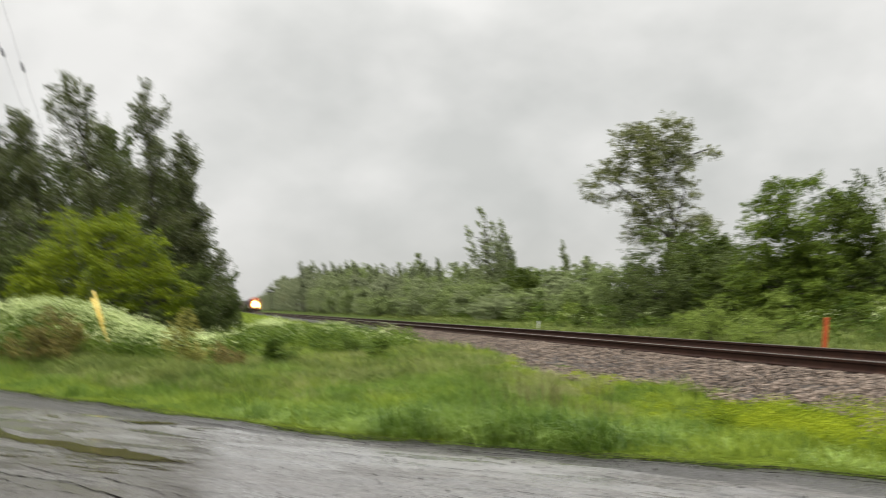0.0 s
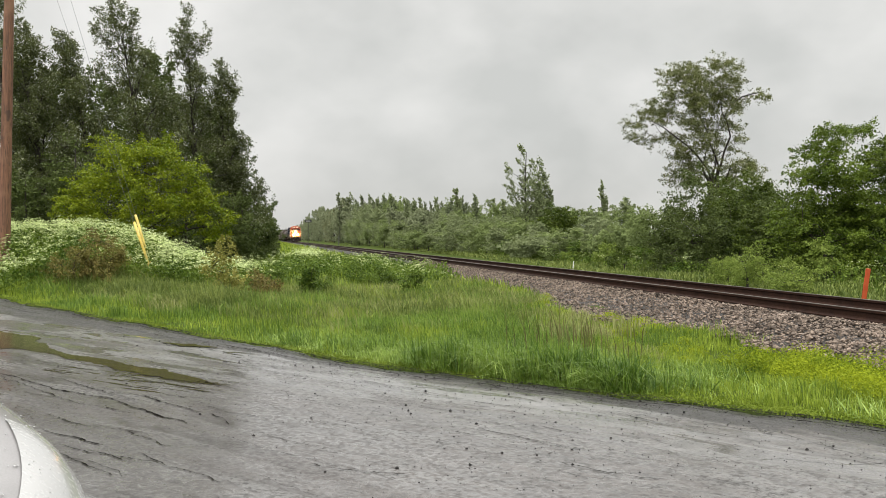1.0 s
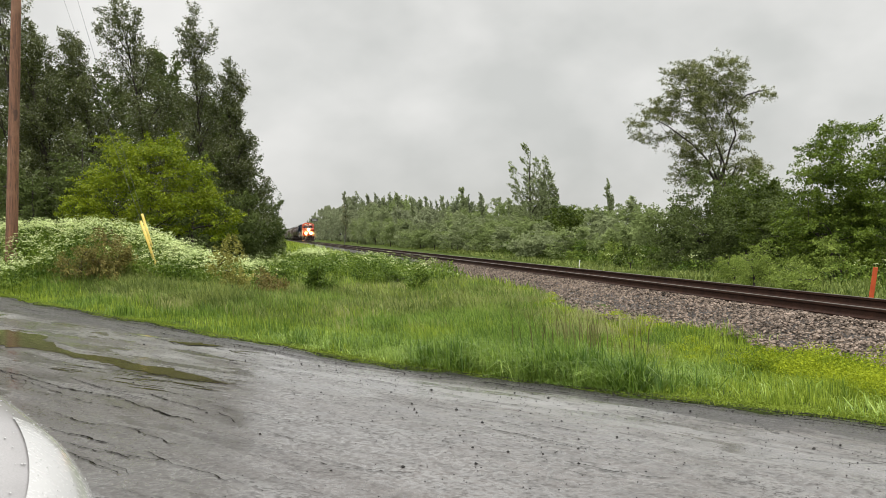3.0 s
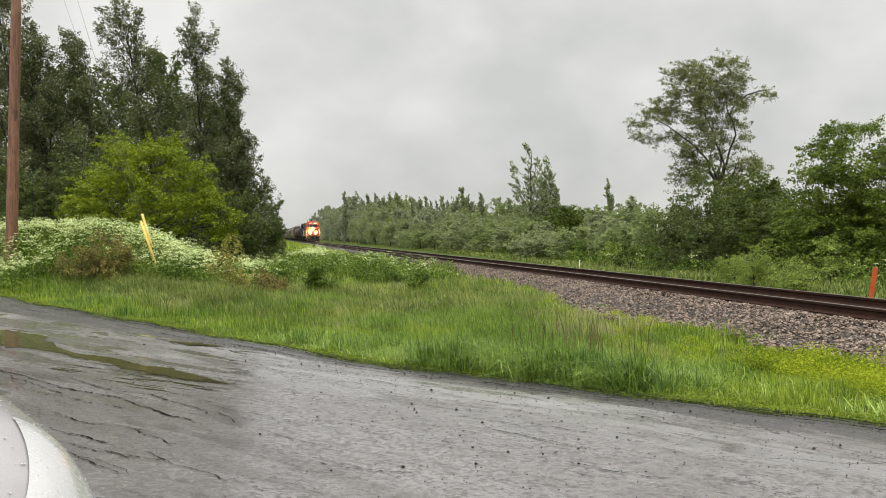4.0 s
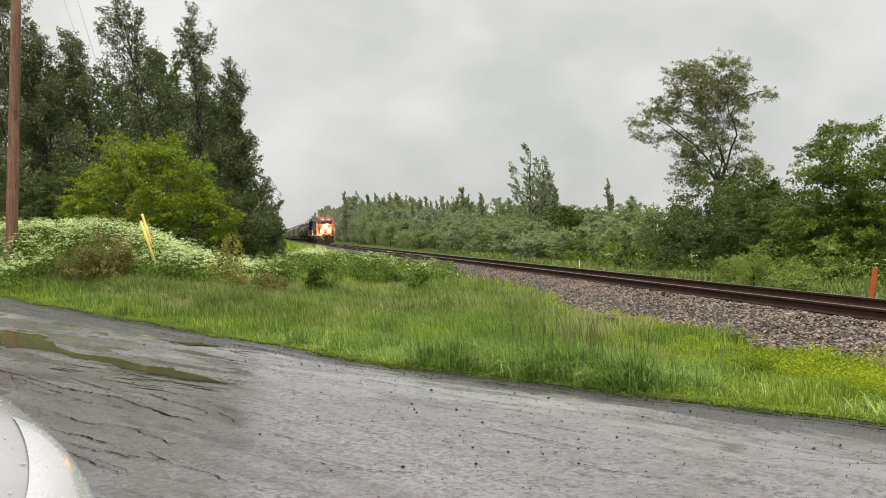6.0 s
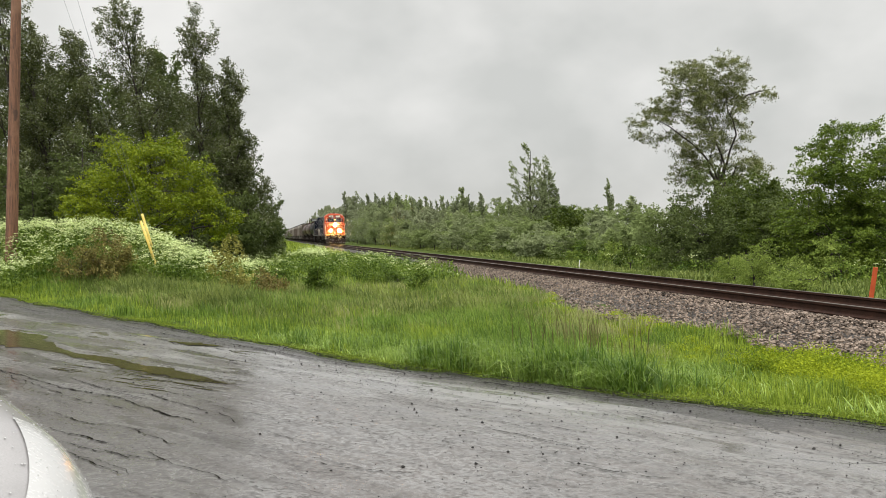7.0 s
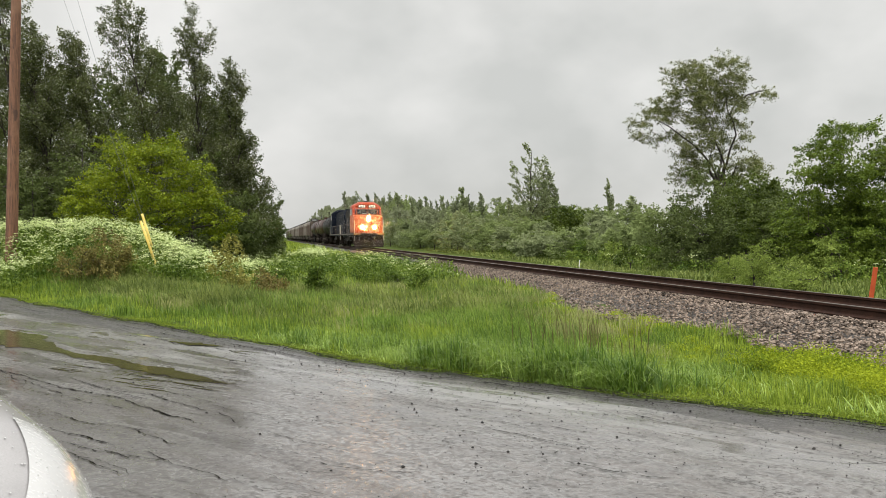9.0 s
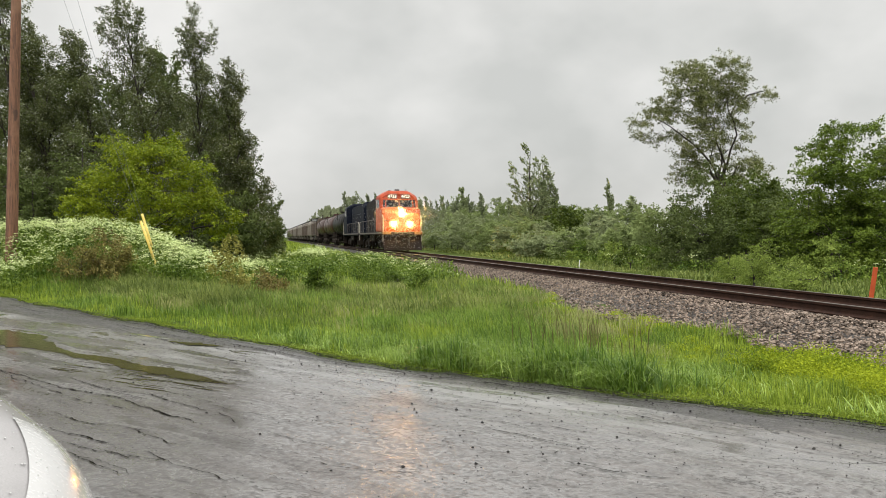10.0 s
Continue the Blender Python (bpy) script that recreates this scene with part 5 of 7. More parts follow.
# tall open-crowned willow beyond the track
def willow():
    """Crown lobes follow the spreading limbs."""
    r_ = random.Random(17)
    rows = ((7.3, (-4.5, 0.5), (-3.6, 0.45), (-2.7, 0.5), (-1.9, 0.55), (-1.0, 0.65), (0.2, 0.6), (1.1, 0.45)), (8.1, (-4.2, 0.6), (-3.3, 0.5), (-1.6, 0.7), (-0.7, 0.8), (0.3, 0.7), (1.2, 0.5)),
            (8.9, (-3.6, 0.7), (-2.7, 0.8), (-1.5, 0.9), (-0.4, 0.9), (0.7, 0.7), (1.5, 0.4)), (9.7, (-3.0, 0.7), (-1.7, 0.9), (-0.6, 0.9), (0.4, 0.8), (1.7, 0.45), (2.4, 0.42), (2.8, 0.25)),
            (10.6, (-2.7, 0.65), (-1.7, 0.8), (-0.5, 0.85), (0.6, 0.7), (1.3, 0.55)), (11.25, (-2.0, 0.6), (-1.1, 0.65), (-0.2, 0.65), (0.7, 0.55)),
            (6.5, (-2.3, 0.55), (-1.5, 0.6), (-0.8, 0.6), (0.3, 0.5), (1.1, 0.4)), (5.7, (-1.9, 0.6), (-1.2, 0.5), (-0.8, 0.6), (0.7, 0.6), (1.5, 0.7), (2.2, 0.5)), (4.9, (-1.9, 0.7), (-1.0, 0.8), (0.8, 0.8), (1.8, 0.8)))
    lobes = [(x + 0.15, r_.uniform(-1.1, 1.1), z * 0.96 - 0.1 + r_.uniform(-0.2, 0.2), q * 1.15, q * 1.4, q * 0.75) for z, *row in rows for x, q in row]
    limbs = (((0.1, 0, 4.2), (-0.4, -0.20, 5.2), (-0.95, -0.36, 5.8), (-1.6, -0.48, 6.4), (-2.3, -0.56, 6.9), (-2.9, -0.56, 7.35), (-3.5, -0.52, 7.7)),
             ((0.15, 0, 4.4), (0.3, -0.16, 5.3), (0.0, -0.36, 5.9), (-0.3, -0.48, 6.5), (-0.5, -0.52, 7.2), (-0.85, -0.52, 7.9), (-1.0, -0.40, 8.8)),
             ((0.15, 0, 4.3), (0.45, -0.12, 5.4), (0.55, -0.32, 6.1), (0.85, -0.44, 6.9), (0.65, -0.48, 7.7), (0.35, -0.44, 8.3), (0.3, -0.32, 9.2)),
             ((0.5, -0.44, 8.0), (0.8, -0.44, 8.7), (1.5, -0.40, 9.15), (2.4, -0.32, 9.4)))
    return tree("willow_tree", "tall grey-green willow with an open windblown crown", "tree", (15.52, 48.0), 11.2, lobes, 2700, 0.085, M_WILLOW, 17, 0.27, (0.1, 0), 0.36, "", 24, 0.5, 0.36, 0.42, 0.35, 6, limbs)


SWAY.append((willow(), 0.3, 0.8, 0.0))


def bush_lobes(w, h, seed, n=7, spread=0.75):
    r_ = random.Random(seed)
    out = []
    for _ in range(n):
        f = r_.uniform(0.12, 0.82)
        k = math.sqrt(max(0.1, 1 - f * f * 0.75))
        out.append((r_.uniform(-1, 1) * w * spread * k, r_.uniform(-0.6, 0.6) * w, h * f, w * r_.uniform(0.4, 0.6), w * r_.uniform(0.4, 0.6), h * r_.uniform(0.16, 0.26)))
    return out


# large bushes on the far side of the track
BIG = [  # x, y, height, half width, lobes, count, leaf size, leaf
    (10.18, 34.0, 4.25, 2.0, 11, 950, 0.09, M_DARKLEAF), (9.71, 36.0, 3.79, 1.3, 8, 560, 0.09, M_DARKLEAF), (13.22, 37.0, 4.64, 1.8, 10, 860, 0.09, M_GREENLEAF),
    (12.36, 31.5, 4.00, 1.4, 10, 760, 0.09, M_GREENLEAF), (14.66, 39.0, 3.78, 2.0, 8, 600, 0.13, M_DARKLEAF), (12.37, 27.0, 5.00, 1.35, 13, 1250, 0.09, M_MAPLE), (14.33, 28.0, 4.95, 1.7, 13, 1400, 0.09, M_MAPLE),
    (15.35, 27.0, 4.68, 1.5, 10, 700, 0.09, M_GREENLEAF), (12.27, 30.0, 3.24, 1.4, 8, 600, 0.09, M_DARKLEAF), (15.21, 32.0, 3.36, 2.0, 8, 700, 0.1, M_DARKLEAF),
    (17.76, 32.0, 2.94, 2.2, 8, 700, 0.1, M_DARKLEAF), (22.03, 34.0, 5.85, 1.6, 9, 600, 0.14, M_WILLOW), (23.29, 32.0, 5.06, 2.2, 9, 700, 0.14, M_GREENLEAF),
    # farther bushes: some leaf colours carry painted mist
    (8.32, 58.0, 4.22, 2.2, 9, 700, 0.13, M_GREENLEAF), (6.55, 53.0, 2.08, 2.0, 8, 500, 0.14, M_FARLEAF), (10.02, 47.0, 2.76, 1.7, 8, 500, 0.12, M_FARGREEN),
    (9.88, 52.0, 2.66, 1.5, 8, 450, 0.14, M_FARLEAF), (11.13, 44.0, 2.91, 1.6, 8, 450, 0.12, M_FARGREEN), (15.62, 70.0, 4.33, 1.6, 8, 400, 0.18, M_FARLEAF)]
for i, (x, y, h, w, nl, cnt, leaf, mt) in enumerate(BIG):
    lobes = bush_lobes(w, h, 200 + i, nl)
    if mt is M_MAPLE:                                    # taller, rounder crowns in tiers
        r_ = random.Random(260 + i)
        lobes = []
        for f in (0.14, 0.22, 0.3, 0.38, 0.46, 0.55, 0.64, 0.73, 0.82, 0.9, 0.97):
            reach = w * (1.0 - 0.85 * max(0.0, f - 0.3) ** 1.2)
            for q in range(3 if f < 0.85 else 2):
                az = r_.uniform(0, 6.28)
                lobes.append((reach * 0.72 * math.cos(az), reach * 0.72 * math.sin(az), h * f + r_.uniform(-0.12, 0.12), reach * 0.5, reach * 0.5, 0.2))
    t = tree("bush", "dense leafy green bush beyond the track", "bush", (x, y), h, lobes, int(cnt * (1.1 if mt is M_MAPLE else 0.85)), 0.076 if mt is M_MAPLE else leaf, mt, 220 + i, 0.09, (0, 0), 0.28 if y < 40 else 0.36, "trackside bushes", 25 if y < 40 else 17, 0.5, 0.5 if mt is M_MAPLE else 0.4, 0.3, 0.15 if mt is M_MAPLE else 0.45)
    if i in (5, 6, 7):
        SWAY.append((t, 0.5, 1.2, i))
# ragged low scrub at their feet
for i in range(40):
    r_ = random.Random(300 + i)
    a, p = 13 + i * 1.25 + r_.uniform(-1, 1), r_.uniform(5.4, 8.2) + 0.03 * i
    q = on_track(a, p)
    h = r_.uniform(0.6, 1.7)
    tree("shrub", "low leafy shrub in the trackside grass", "shrub", (q.x, q.y), h, bush_lobes(0.55 + 0.3 * r_.random(), h, 330 + i, 4), 110, 0.075, (M_GREENLEAF, M_PALEWEED, M_WEED, M_PALEWEED, M_GREENLEAF, M_PALEWEED)[i % 6], 360 + i, 0.03, (0, 0), 0.2, "trackside shrubs", 16, 0.5, 0.2, 0.3, 0.5)
for i, (x, y, h, mt) in enumerate([(8.78, 24.0, 1.0, M_PALEWEED), (9.02, 22.5, 0.75, M_PALEWEED), (9.79, 25.5, 1.3, M_PALEWEED), (8.94, 21.0, 0.8, M_PALEWEED), (9.25, 27.0, 0.9, M_PALEWEED)]):
    tree("shrub", "pale leafy shrub at the foot of the bushes", "shrub", (x, y), h, bush_lobes(0.7, h, 380 + i, 6), 210, 0.045, mt, 390 + i, 0.03, (0, 0), 0.2, "trackside shrubs", 18, 0.5, 0.2, 0.3, 0.5)
# slender birch-like trees and spires that stand above the thicket
for i, (x, y, h, w, lf) in enumerate([(6.71, 64.0, 8.33, 1.5, 0.15), (8.24, 66.0, 7.37, 0.8, 0.15), (2.40, 95.0, 6.75, 0.8, 0.22), (6.43, 80.0, 4.74, 0.7, 0.2),
                                      (16.71, 85.0, 6.53, 0.75, 0.2), (-7.37, 150.0, 8.42, 0.8, 0.3), (-23.98, 210.0, 12.47, 1.5, 0.4), (-15.42, 180.0, 10.29, 1.4, 0.36),
                                      (-10.26, 150.0, 8.22, 0.8, 0.26), (-7.25, 140.0, 8.33, 0.8, 0.26), (-4.66, 130.0, 7.32, 0.7, 0.24), (-3.23, 128.0, 6.89, 0.7, 0.24),
                                      (-2.24, 125.0, 7.09, 0.7, 0.24), (0.07, 110.0, 6.42, 0.7, 0.22), (19.93, 88.0, 5.25, 1.0, 0.2)]):
    r_ = random.Random(400 + i)
    lobes = []
    for sx_, top_ in ((0.0, 1.0), (0.55, 0.86), (-0.6, 0.8), (1.0, 0.68)) if i < 2 else ((0.0, 1.0), (0.5, 0.8)):   # upright plumes that taper to a point
        for f in (0.45, 0.55, 0.64, 0.72, 0.8, 0.88, 0.95, 1.0):
            q = w * (0.08 + 0.62 * (1.02 - f) / 0.57)
            lobes.append((sx_ * w * (0.4 + 0.6 * f) - 0.35 * w * f * f + r_.uniform(-0.1, 0.1) * w, r_.uniform(-0.3, 0.3) * w, h * f * top_ * 0.97, q, q, h * 0.045))
    # leaf colours paled for haze, most on the farthest three
    t = tree("aspen_tree", "slender windblown aspen standing above the thicket", "tree", (x, y), h, lobes, 760 if i < 2 else 260, lf * 0.75, M_FARLEAF if i not in (5, 6, 7) else M_MISTLEAF, 420 + i, 0.09, (-0.3, 0), 0.2, "thicket aspens", 11, 0.6, 0.3, 1.0, 1.1)
    if i < 2:
        SWAY.append((t, 0.6, 1.0, i))


def thicket_height(a):
    return np.interp(a, [40, 60, 85, 125, 190, 310, 420, 480, 800], [2.8, 3.2, 4.3, 6.3, 9.6, 13.0, 13.0, 9.5, 12.0])


# the long thicket that follows the line into the distance, leaf colours paled for haze
protos = {}
for i in range(10):
    r_ = random.Random(500 + i)
    fine = i < 6
    lobes = bush_lobes(2.3, 5.0, 520 + i, 10, 0.8) + [(r_.uniform(-1.6, 1.6), r_.uniform(-1, 1), 4.4 + r_.uniform(-0.3, 0.4), 0.22, 0.22, 0.6) for _ in range(4)]
    protos[i] = tree("thicket_tree", "young tree of the lineside thicket, its green paled for mist", "tree", tuple(on_track(58 + 7 * i, 9.0 + (i % 3)))[:2], 5.0, lobes, 290 if fine else 170, 0.17 if fine else 0.25,
                     (M_FARLEAF if i % 2 else M_FARGREEN) if fine else M_MISTLEAF, 540 + i, 0.09, (0, 0), 0.42, "lineside thicket", 17 if fine else 14, 0.5, 0.5, 0.3, 0.7, 12)
k = 0
a = 62.0
while a < 780:
    for row in range(3 if a < 140 else 2 if a < 260 else 1):
        r_ = random.Random(600 + k)
        q = on_track(a + r_.uniform(-2, 2), 8.6 + row * 4.5 + r_.uniform(-1, 1) + 0.01 * a)
        s = float(thicket_height(a)) / 5.0 * r_.uniform(0.66, 1.12) * ((0.72, 0.95, 1.02) if a < 140 else (0.85, 1.02))[row]
        # copies beyond 185 m take the leaf painted for thicker mist
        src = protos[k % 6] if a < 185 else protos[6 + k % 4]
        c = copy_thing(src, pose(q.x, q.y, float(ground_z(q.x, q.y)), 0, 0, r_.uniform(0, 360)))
        c.scale = (max(0.9, s ** 0.7), max(0.9, s ** 0.7), s)
        k += 1
    a += 3.4 + a * 0.022
for i in range(30):                                      # low rounded bushes along its foot
    r_ = random.Random(730 + i)
    a = 48 + 4.6 * i + r_.uniform(-2, 2)
    q = on_track(a, 6.6 + r_.uniform(-0.6, 1.2) + 0.008 * a)
    c = copy_thing(protos[i % 6], pose(q.x, q.y, float(ground_z(q.x, q.y)), 0, 0, r_.uniform(0, 360)))
    s = r_.uniform(0.4, 0.62) * float(thicket_height(a)) / 5.0 * (1.25 if a < 80 else 1.0)
    c.scale = (max(0.7, s), max(0.7, s), s)
for i in range(10):
    protos[i].scale = (0.9, 0.9, float(thicket_height(58 + 7 * i)) / 5.0 * 0.88)
# thin saplings whose tops stand out of the thicket
spires = []
for i in range(3):
    r_ = random.Random(640 + i)
    lobes = []
    for sx_, top_ in ((0.0, 1.0), (0.55, 0.88), (-0.5, 0.8))[:i + 1]:
        for f in (0.5, 0.6, 0.68, 0.76, 0.84, 0.91, 0.97):
            q = 0.09 + 0.75 * (1.02 - f)
            lobes.append((sx_ - 0.3 * f * f + r_.uniform(-0.08, 0.08), r_.uniform(-0.2, 0.2), 6.0 * f * top_, q, q, 0.28))
    q = on_track(92 + 6 * i, 13.5)
    # sapling leaves lightened to stand in for haze
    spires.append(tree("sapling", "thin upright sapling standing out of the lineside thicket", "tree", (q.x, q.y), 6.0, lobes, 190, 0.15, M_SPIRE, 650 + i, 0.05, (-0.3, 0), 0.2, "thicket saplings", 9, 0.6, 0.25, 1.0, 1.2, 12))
a = 104.0
for i in range(34):
    r_ = random.Random(660 + i)
    q = on_track(a, 12.0 + r_.uniform(0, 3.5) + 0.01 * a)
    c = copy_thing(spires[i * 7 % 3], pose(q.x, q.y, float(ground_z(q.x, q.y)), 0, 0, r_.uniform(-30, 30)))
    s = float(thicket_height(a)) / 6.0 * r_.uniform(0.92, 1.16)
    c.scale = (max(1.0, 0.8 * s), max(1.0, 0.8 * s), s)
    a += 2.4 + 0.02 * a * r_.uniform(0.3, 1.2)
# left of the line, far off
for i in range(12):
    r_ = random.Random(700 + i)
    a = 90 + i * 26
    q = on_track(a, -14.0 - r_.uniform(0, 3))
    c = copy_thing(protos[6 + i % 4], pose(q.x, q.y, float(ground_z(q.x, q.y)), 0, 0, r_.uniform(0, 360)))
    c.scale = (1.1, 1.1, 1.0 + 0.06 * i)

# brown and yellowish brush on the bank
for i, (x, y, h, w, mt) in enumerate([(-9.75, 22.9, 1.5, 0.7, M_DARKBRUSH), (-9.2, 23.0, 1.45, 0.65, M_BRUSH), (-8.75, 22.8, 1.15, 0.55, M_DARKBRUSH), (-4.97, 20.0, 1.55, 0.5, M_YELLOWBRUSH), (-6.79, 27.0, 0.9, 0.3, M_YELLOWBRUSH), (-4.27, 21.0, 0.65, 0.45, M_BRUSH),
                                      (-2.96, 21.0, 0.95, 0.4, M_WEED), (-4.53, 24.0, 0.7, 0.45, M_WEED), (-0.75, 23.0, 0.75, 0.45, M_WEED), (-2.31, 26.0, 0.85, 0.6, M_WEED), (-1.56, 25.0, 0.85, 0.6, M_WEED)]):
    tree("low_brush", "brownish low brush on the grassy bank" if mt is M_BRUSH else "airy yellowish bush on the grassy bank" if mt is M_YELLOWBRUSH else "leafy dark weed clump on the grassy bank", "shrub", (x, y), h, bush_lobes(w, h, 800 + i, 7), 300, 0.05, mt, 820 + i, 0.02, (0, 0), 0.15, "bank brush", 12, 0.6, 0.14, 0.25, 0.8, 16)


# ---- utility pole with guy wires ----
POLE_FOOT = Vector((-13.19, 26.0, 0.0))
POLE_FOOT.z = float(ground_z(POLE_FOOT.x, POLE_FOOT.y))


def utility_pole():
    ob = tagged(new("utility_pole"), "weathered reddish-brown wooden utility pole on the weedy bank", "utility pole")
    ob.matrix_basis = Matrix.Translation(POLE_FOOT)
    r_ = np.random.default_rng(5)
    zs = np.linspace(-0.3, 14.6, 40)
    line = [((0.026 * z, 0, z), 0.178 - 0.005 * z) for z in zs]
    co, fs = tubes([line], 18)
    co += (r_.normal(0, 1, (1, 18, 1)).repeat(40, 0).reshape(-1, 1) * 0.006 + r_.normal(0, 0.0015, (720, 1))) * np.array([1, 1, 0])
    hang("shaft", np_mesh("shaft", co, fs, M_POLE), ob)
    bm = bmesh.new()
    box(bm, 0.37 - 1.2, 0.37 + 1.2, -0.27, -0.17, 14.0, 14.12, 0.01)
    arm = part("crossarm", bm, M_POLE, ob)
    for x in (-1.05, -0.5, 0.5, 1.05):
        bm = bmesh.new()
        rod(bm, (0.37 + x, -0.22, 14.12), (0.37 + x, -0.22, 14.3), 0.045, 0.03)
        part("insulator", bm, M_CERAMIC, arm)
    bm = bmesh.new()
    box(bm, 0.15, 0.19, -0.03, 0.03, 0.4, 2.2)
    part("ground_strip", bm, M_POLE, ob)
    return ob


utility_pole()


def guy_wire(foot, top, name_label, share):
    """A stayed wire with a strain insulator and a split yellow guard at its foot."""
    ob = tagged(new("guy_wire"), name_label, "guy wire", "guy wires of the pole")
    foot = Vector((foot[0], foot[1], float(ground_z(foot[0], foot[1]))))
    ob.matrix_basis = Matrix.Translation(foot)
    d = Vector(top) - foot
    u = d.normalized()
    bm = bmesh.new()
    rod(bm, u * -0.1, u * (d.length * share), 0.0045, seg=5)
    rod(bm, u * (d.length * share), d, 0.0045, seg=5)
    part("strand", bm, M_GALV, ob)
    bm = bmesh.new()
    at_ = u * (d.length * share)
    rod(bm, at_ - u * 0.16, at_ - u * 0.05, 0.03, 0.055)
    rod(bm, at_ - u * 0.05, at_ + u * 0.05, 0.04)
    rod(bm, at_ + u * 0.05, at_ + u * 0.16, 0.055, 0.03)
    part("strain_insulator", bm, M_CERAMIC, ob)
    bm = bmesh.new()
    rod(bm, u * 0.05, u * 1.75, 0.037, 0.037, 10)
    bmesh.ops.bevel(bm, geom=[e for e in bm.edges if not e.smooth or len(e.link_faces) == 2 and e.calc_face_angle() > 1.2], offset=0.012, segments=2, affect="EDGES")
    part("guard", bm, M_YELLOW, ob, "faded yellow plastic guy guard", smooth=True)
    return ob


guy_wire((-8.08, 24.3), (POLE_FOOT.x + 0.3, 26.05, POLE_FOOT.z + 11.9), "steel guy wire with a faded yellow guard at its foot", 0.74)
guy_wire((-8.45, 25.3), (POLE_FOOT.x + 0.36, 26.05, POLE_FOOT.z + 13.7), "thinner steel guy wire with a yellow guard behind the first", 0.61)


# ---- posts and signs by the line ----
def post(name, label, category, at, h, half, thick, mat, tilt=0.0):
    ob = tagged(new(name), label, category)
    ob.matrix_basis = pose(at[0], at[1], float(ground_z(*at)), 0, tilt, 0)
    bm = bmesh.new()
    box(bm, -half, half, -thick, thick, -0.2, h, min(half, thick) * 0.5)
    part("stem", bm, mat, ob)
    return ob


post("marker_post", "flat orange plastic marker post in the grass", "marker post", (9.55, 19.0), 0.82, 0.052, 0.02, M_ORANGE, 8)
post("white_stake", "small white stake in the trackside grass", "stake", (6.40, 40.0), 0.4, 0.025, 0.02, M_WHITE, 4)
post("white_stake", "thin grey stake by the far thicket", "stake", (-16.18, 140.0), 1.9, 0.04, 0.03, M_GALV, 0)


def line_sign(at):
    ob = tagged(new("trackside_sign"), "dark board sign on a thin post beside the track", "sign")
    ob.matrix_basis = pose(at[0], at[1], float(ground_z(*at)), 0, 0, 8)
    bm = bmesh.new()
    rod(bm, (0, 0, -0.3), (0, 0, 3.9), 0.035)
    part("post", bm, M_SIGN, ob)
    bm = bmesh.new()
    box(bm, -0.4, 0.4, -0.1, -0.06, 3.42, 3.75, 0.015)
    part("board", bm, M_SIGN, ob)
    bm = bmesh.new()
    box(bm, -0.26, 0.26, -0.108, -0.101, 3.55, 3.62)
    part("lettering_bar", bm, M_WHITE, ob)
    return ob


line_sign((-15.14, 100.0))


# ---- train ----
def lettering(text, size, mat, parent, m, label):
    cu = bpy.data.curves.new("number", "FONT")
    cu.body, cu.size, cu.align_x, cu.align_y, cu.extrude = text, size, "CENTER", "CENTER", 0.004
    tmp = new("number", cu)
    me = bpy.data.meshes.new_from_object(tmp)
    bpy.data.objects.remove(tmp)
    me.materials.clear()
    me.materials.append(mat)
    return hang("number", me, parent, m, label)


def wheelset(parent, x, r=0.5):
    bm = bmesh.new()
    for s in (-1, 1):
        rod(bm, (0, s * 0.70, 0), (0, s * 0.82, 0), r, seg=20)
        rod(bm, (0, s * 0.66, 0), (0, s * 0.70, 0), r + 0.025, seg=20)
        rod(bm, (0, s * 0.82, 0), (0, s * 0.86, 0), r * 0.35, seg=10)
    rod(bm, (0, -0.66, 0), (0, 0.66, 0), 0.09, seg=10)
    for k in range(3):                                   # spokes of rust that show the turning
        a = k * 2.094
        box(bm, r * 0.62 * math.cos(a) - 0.05, r * 0.62 * math.cos(a) + 0.05, -0.84, 0.84, r * 0.62 * math.sin(a) - 0.05, r * 0.62 * math.sin(a) + 0.05)
    return part("wheelset", bm, M_UNDER, parent, m=pose(x, 0, r))


def truck(parent, x, base=2.6, r=0.5):
    """A two-axle bogie: side frames with springs, and its wheelsets."""
    h = base / 2
    bm = bmesh.new()
    for s in (-1, 1):
        prism(bm, [(-h - 0.35, 0.42), (-h - 0.35, 0.72), (-0.55, 0.98), (0.55, 0.98), (h + 0.35, 0.72), (h + 0.35, 0.42), (h - 0.3, 0.4), (0.5, 0.3), (-0.5, 0.3), (-h + 0.3, 0.4)], s * 0.98 - 0.09, s * 0.98 + 0.09)
        for q in (-0.25, 0.0, 0.25):
            rod(bm, (q, s * 1.1, 0.36), (q, s * 1.1, 0.72), 0.07)
        for q in (-h, h):
            box(bm, q - 0.16, q + 0.16, s * 1.0 - 0.14, s * 1.0 + 0.14, 0.34, 0.66, 0.03)
    box(bm, -0.25, 0.25, -0.95, 0.95, 0.55, 0.92)
    t = part("truck", bm, M_UNDER, parent, m=pose(x, 0, 0))
    return t, [wheelset(t, -h, r), wheelset(t, h, r)]


def handrail(parent, pts, mat, r=0.028):
    bm = bmesh.new()
    for a, b in zip(pts, pts[1:]):
        rod(bm, a, b, r, seg=6)
    return part("handrail", bm, mat, parent)


LEAD_WHEELS = []


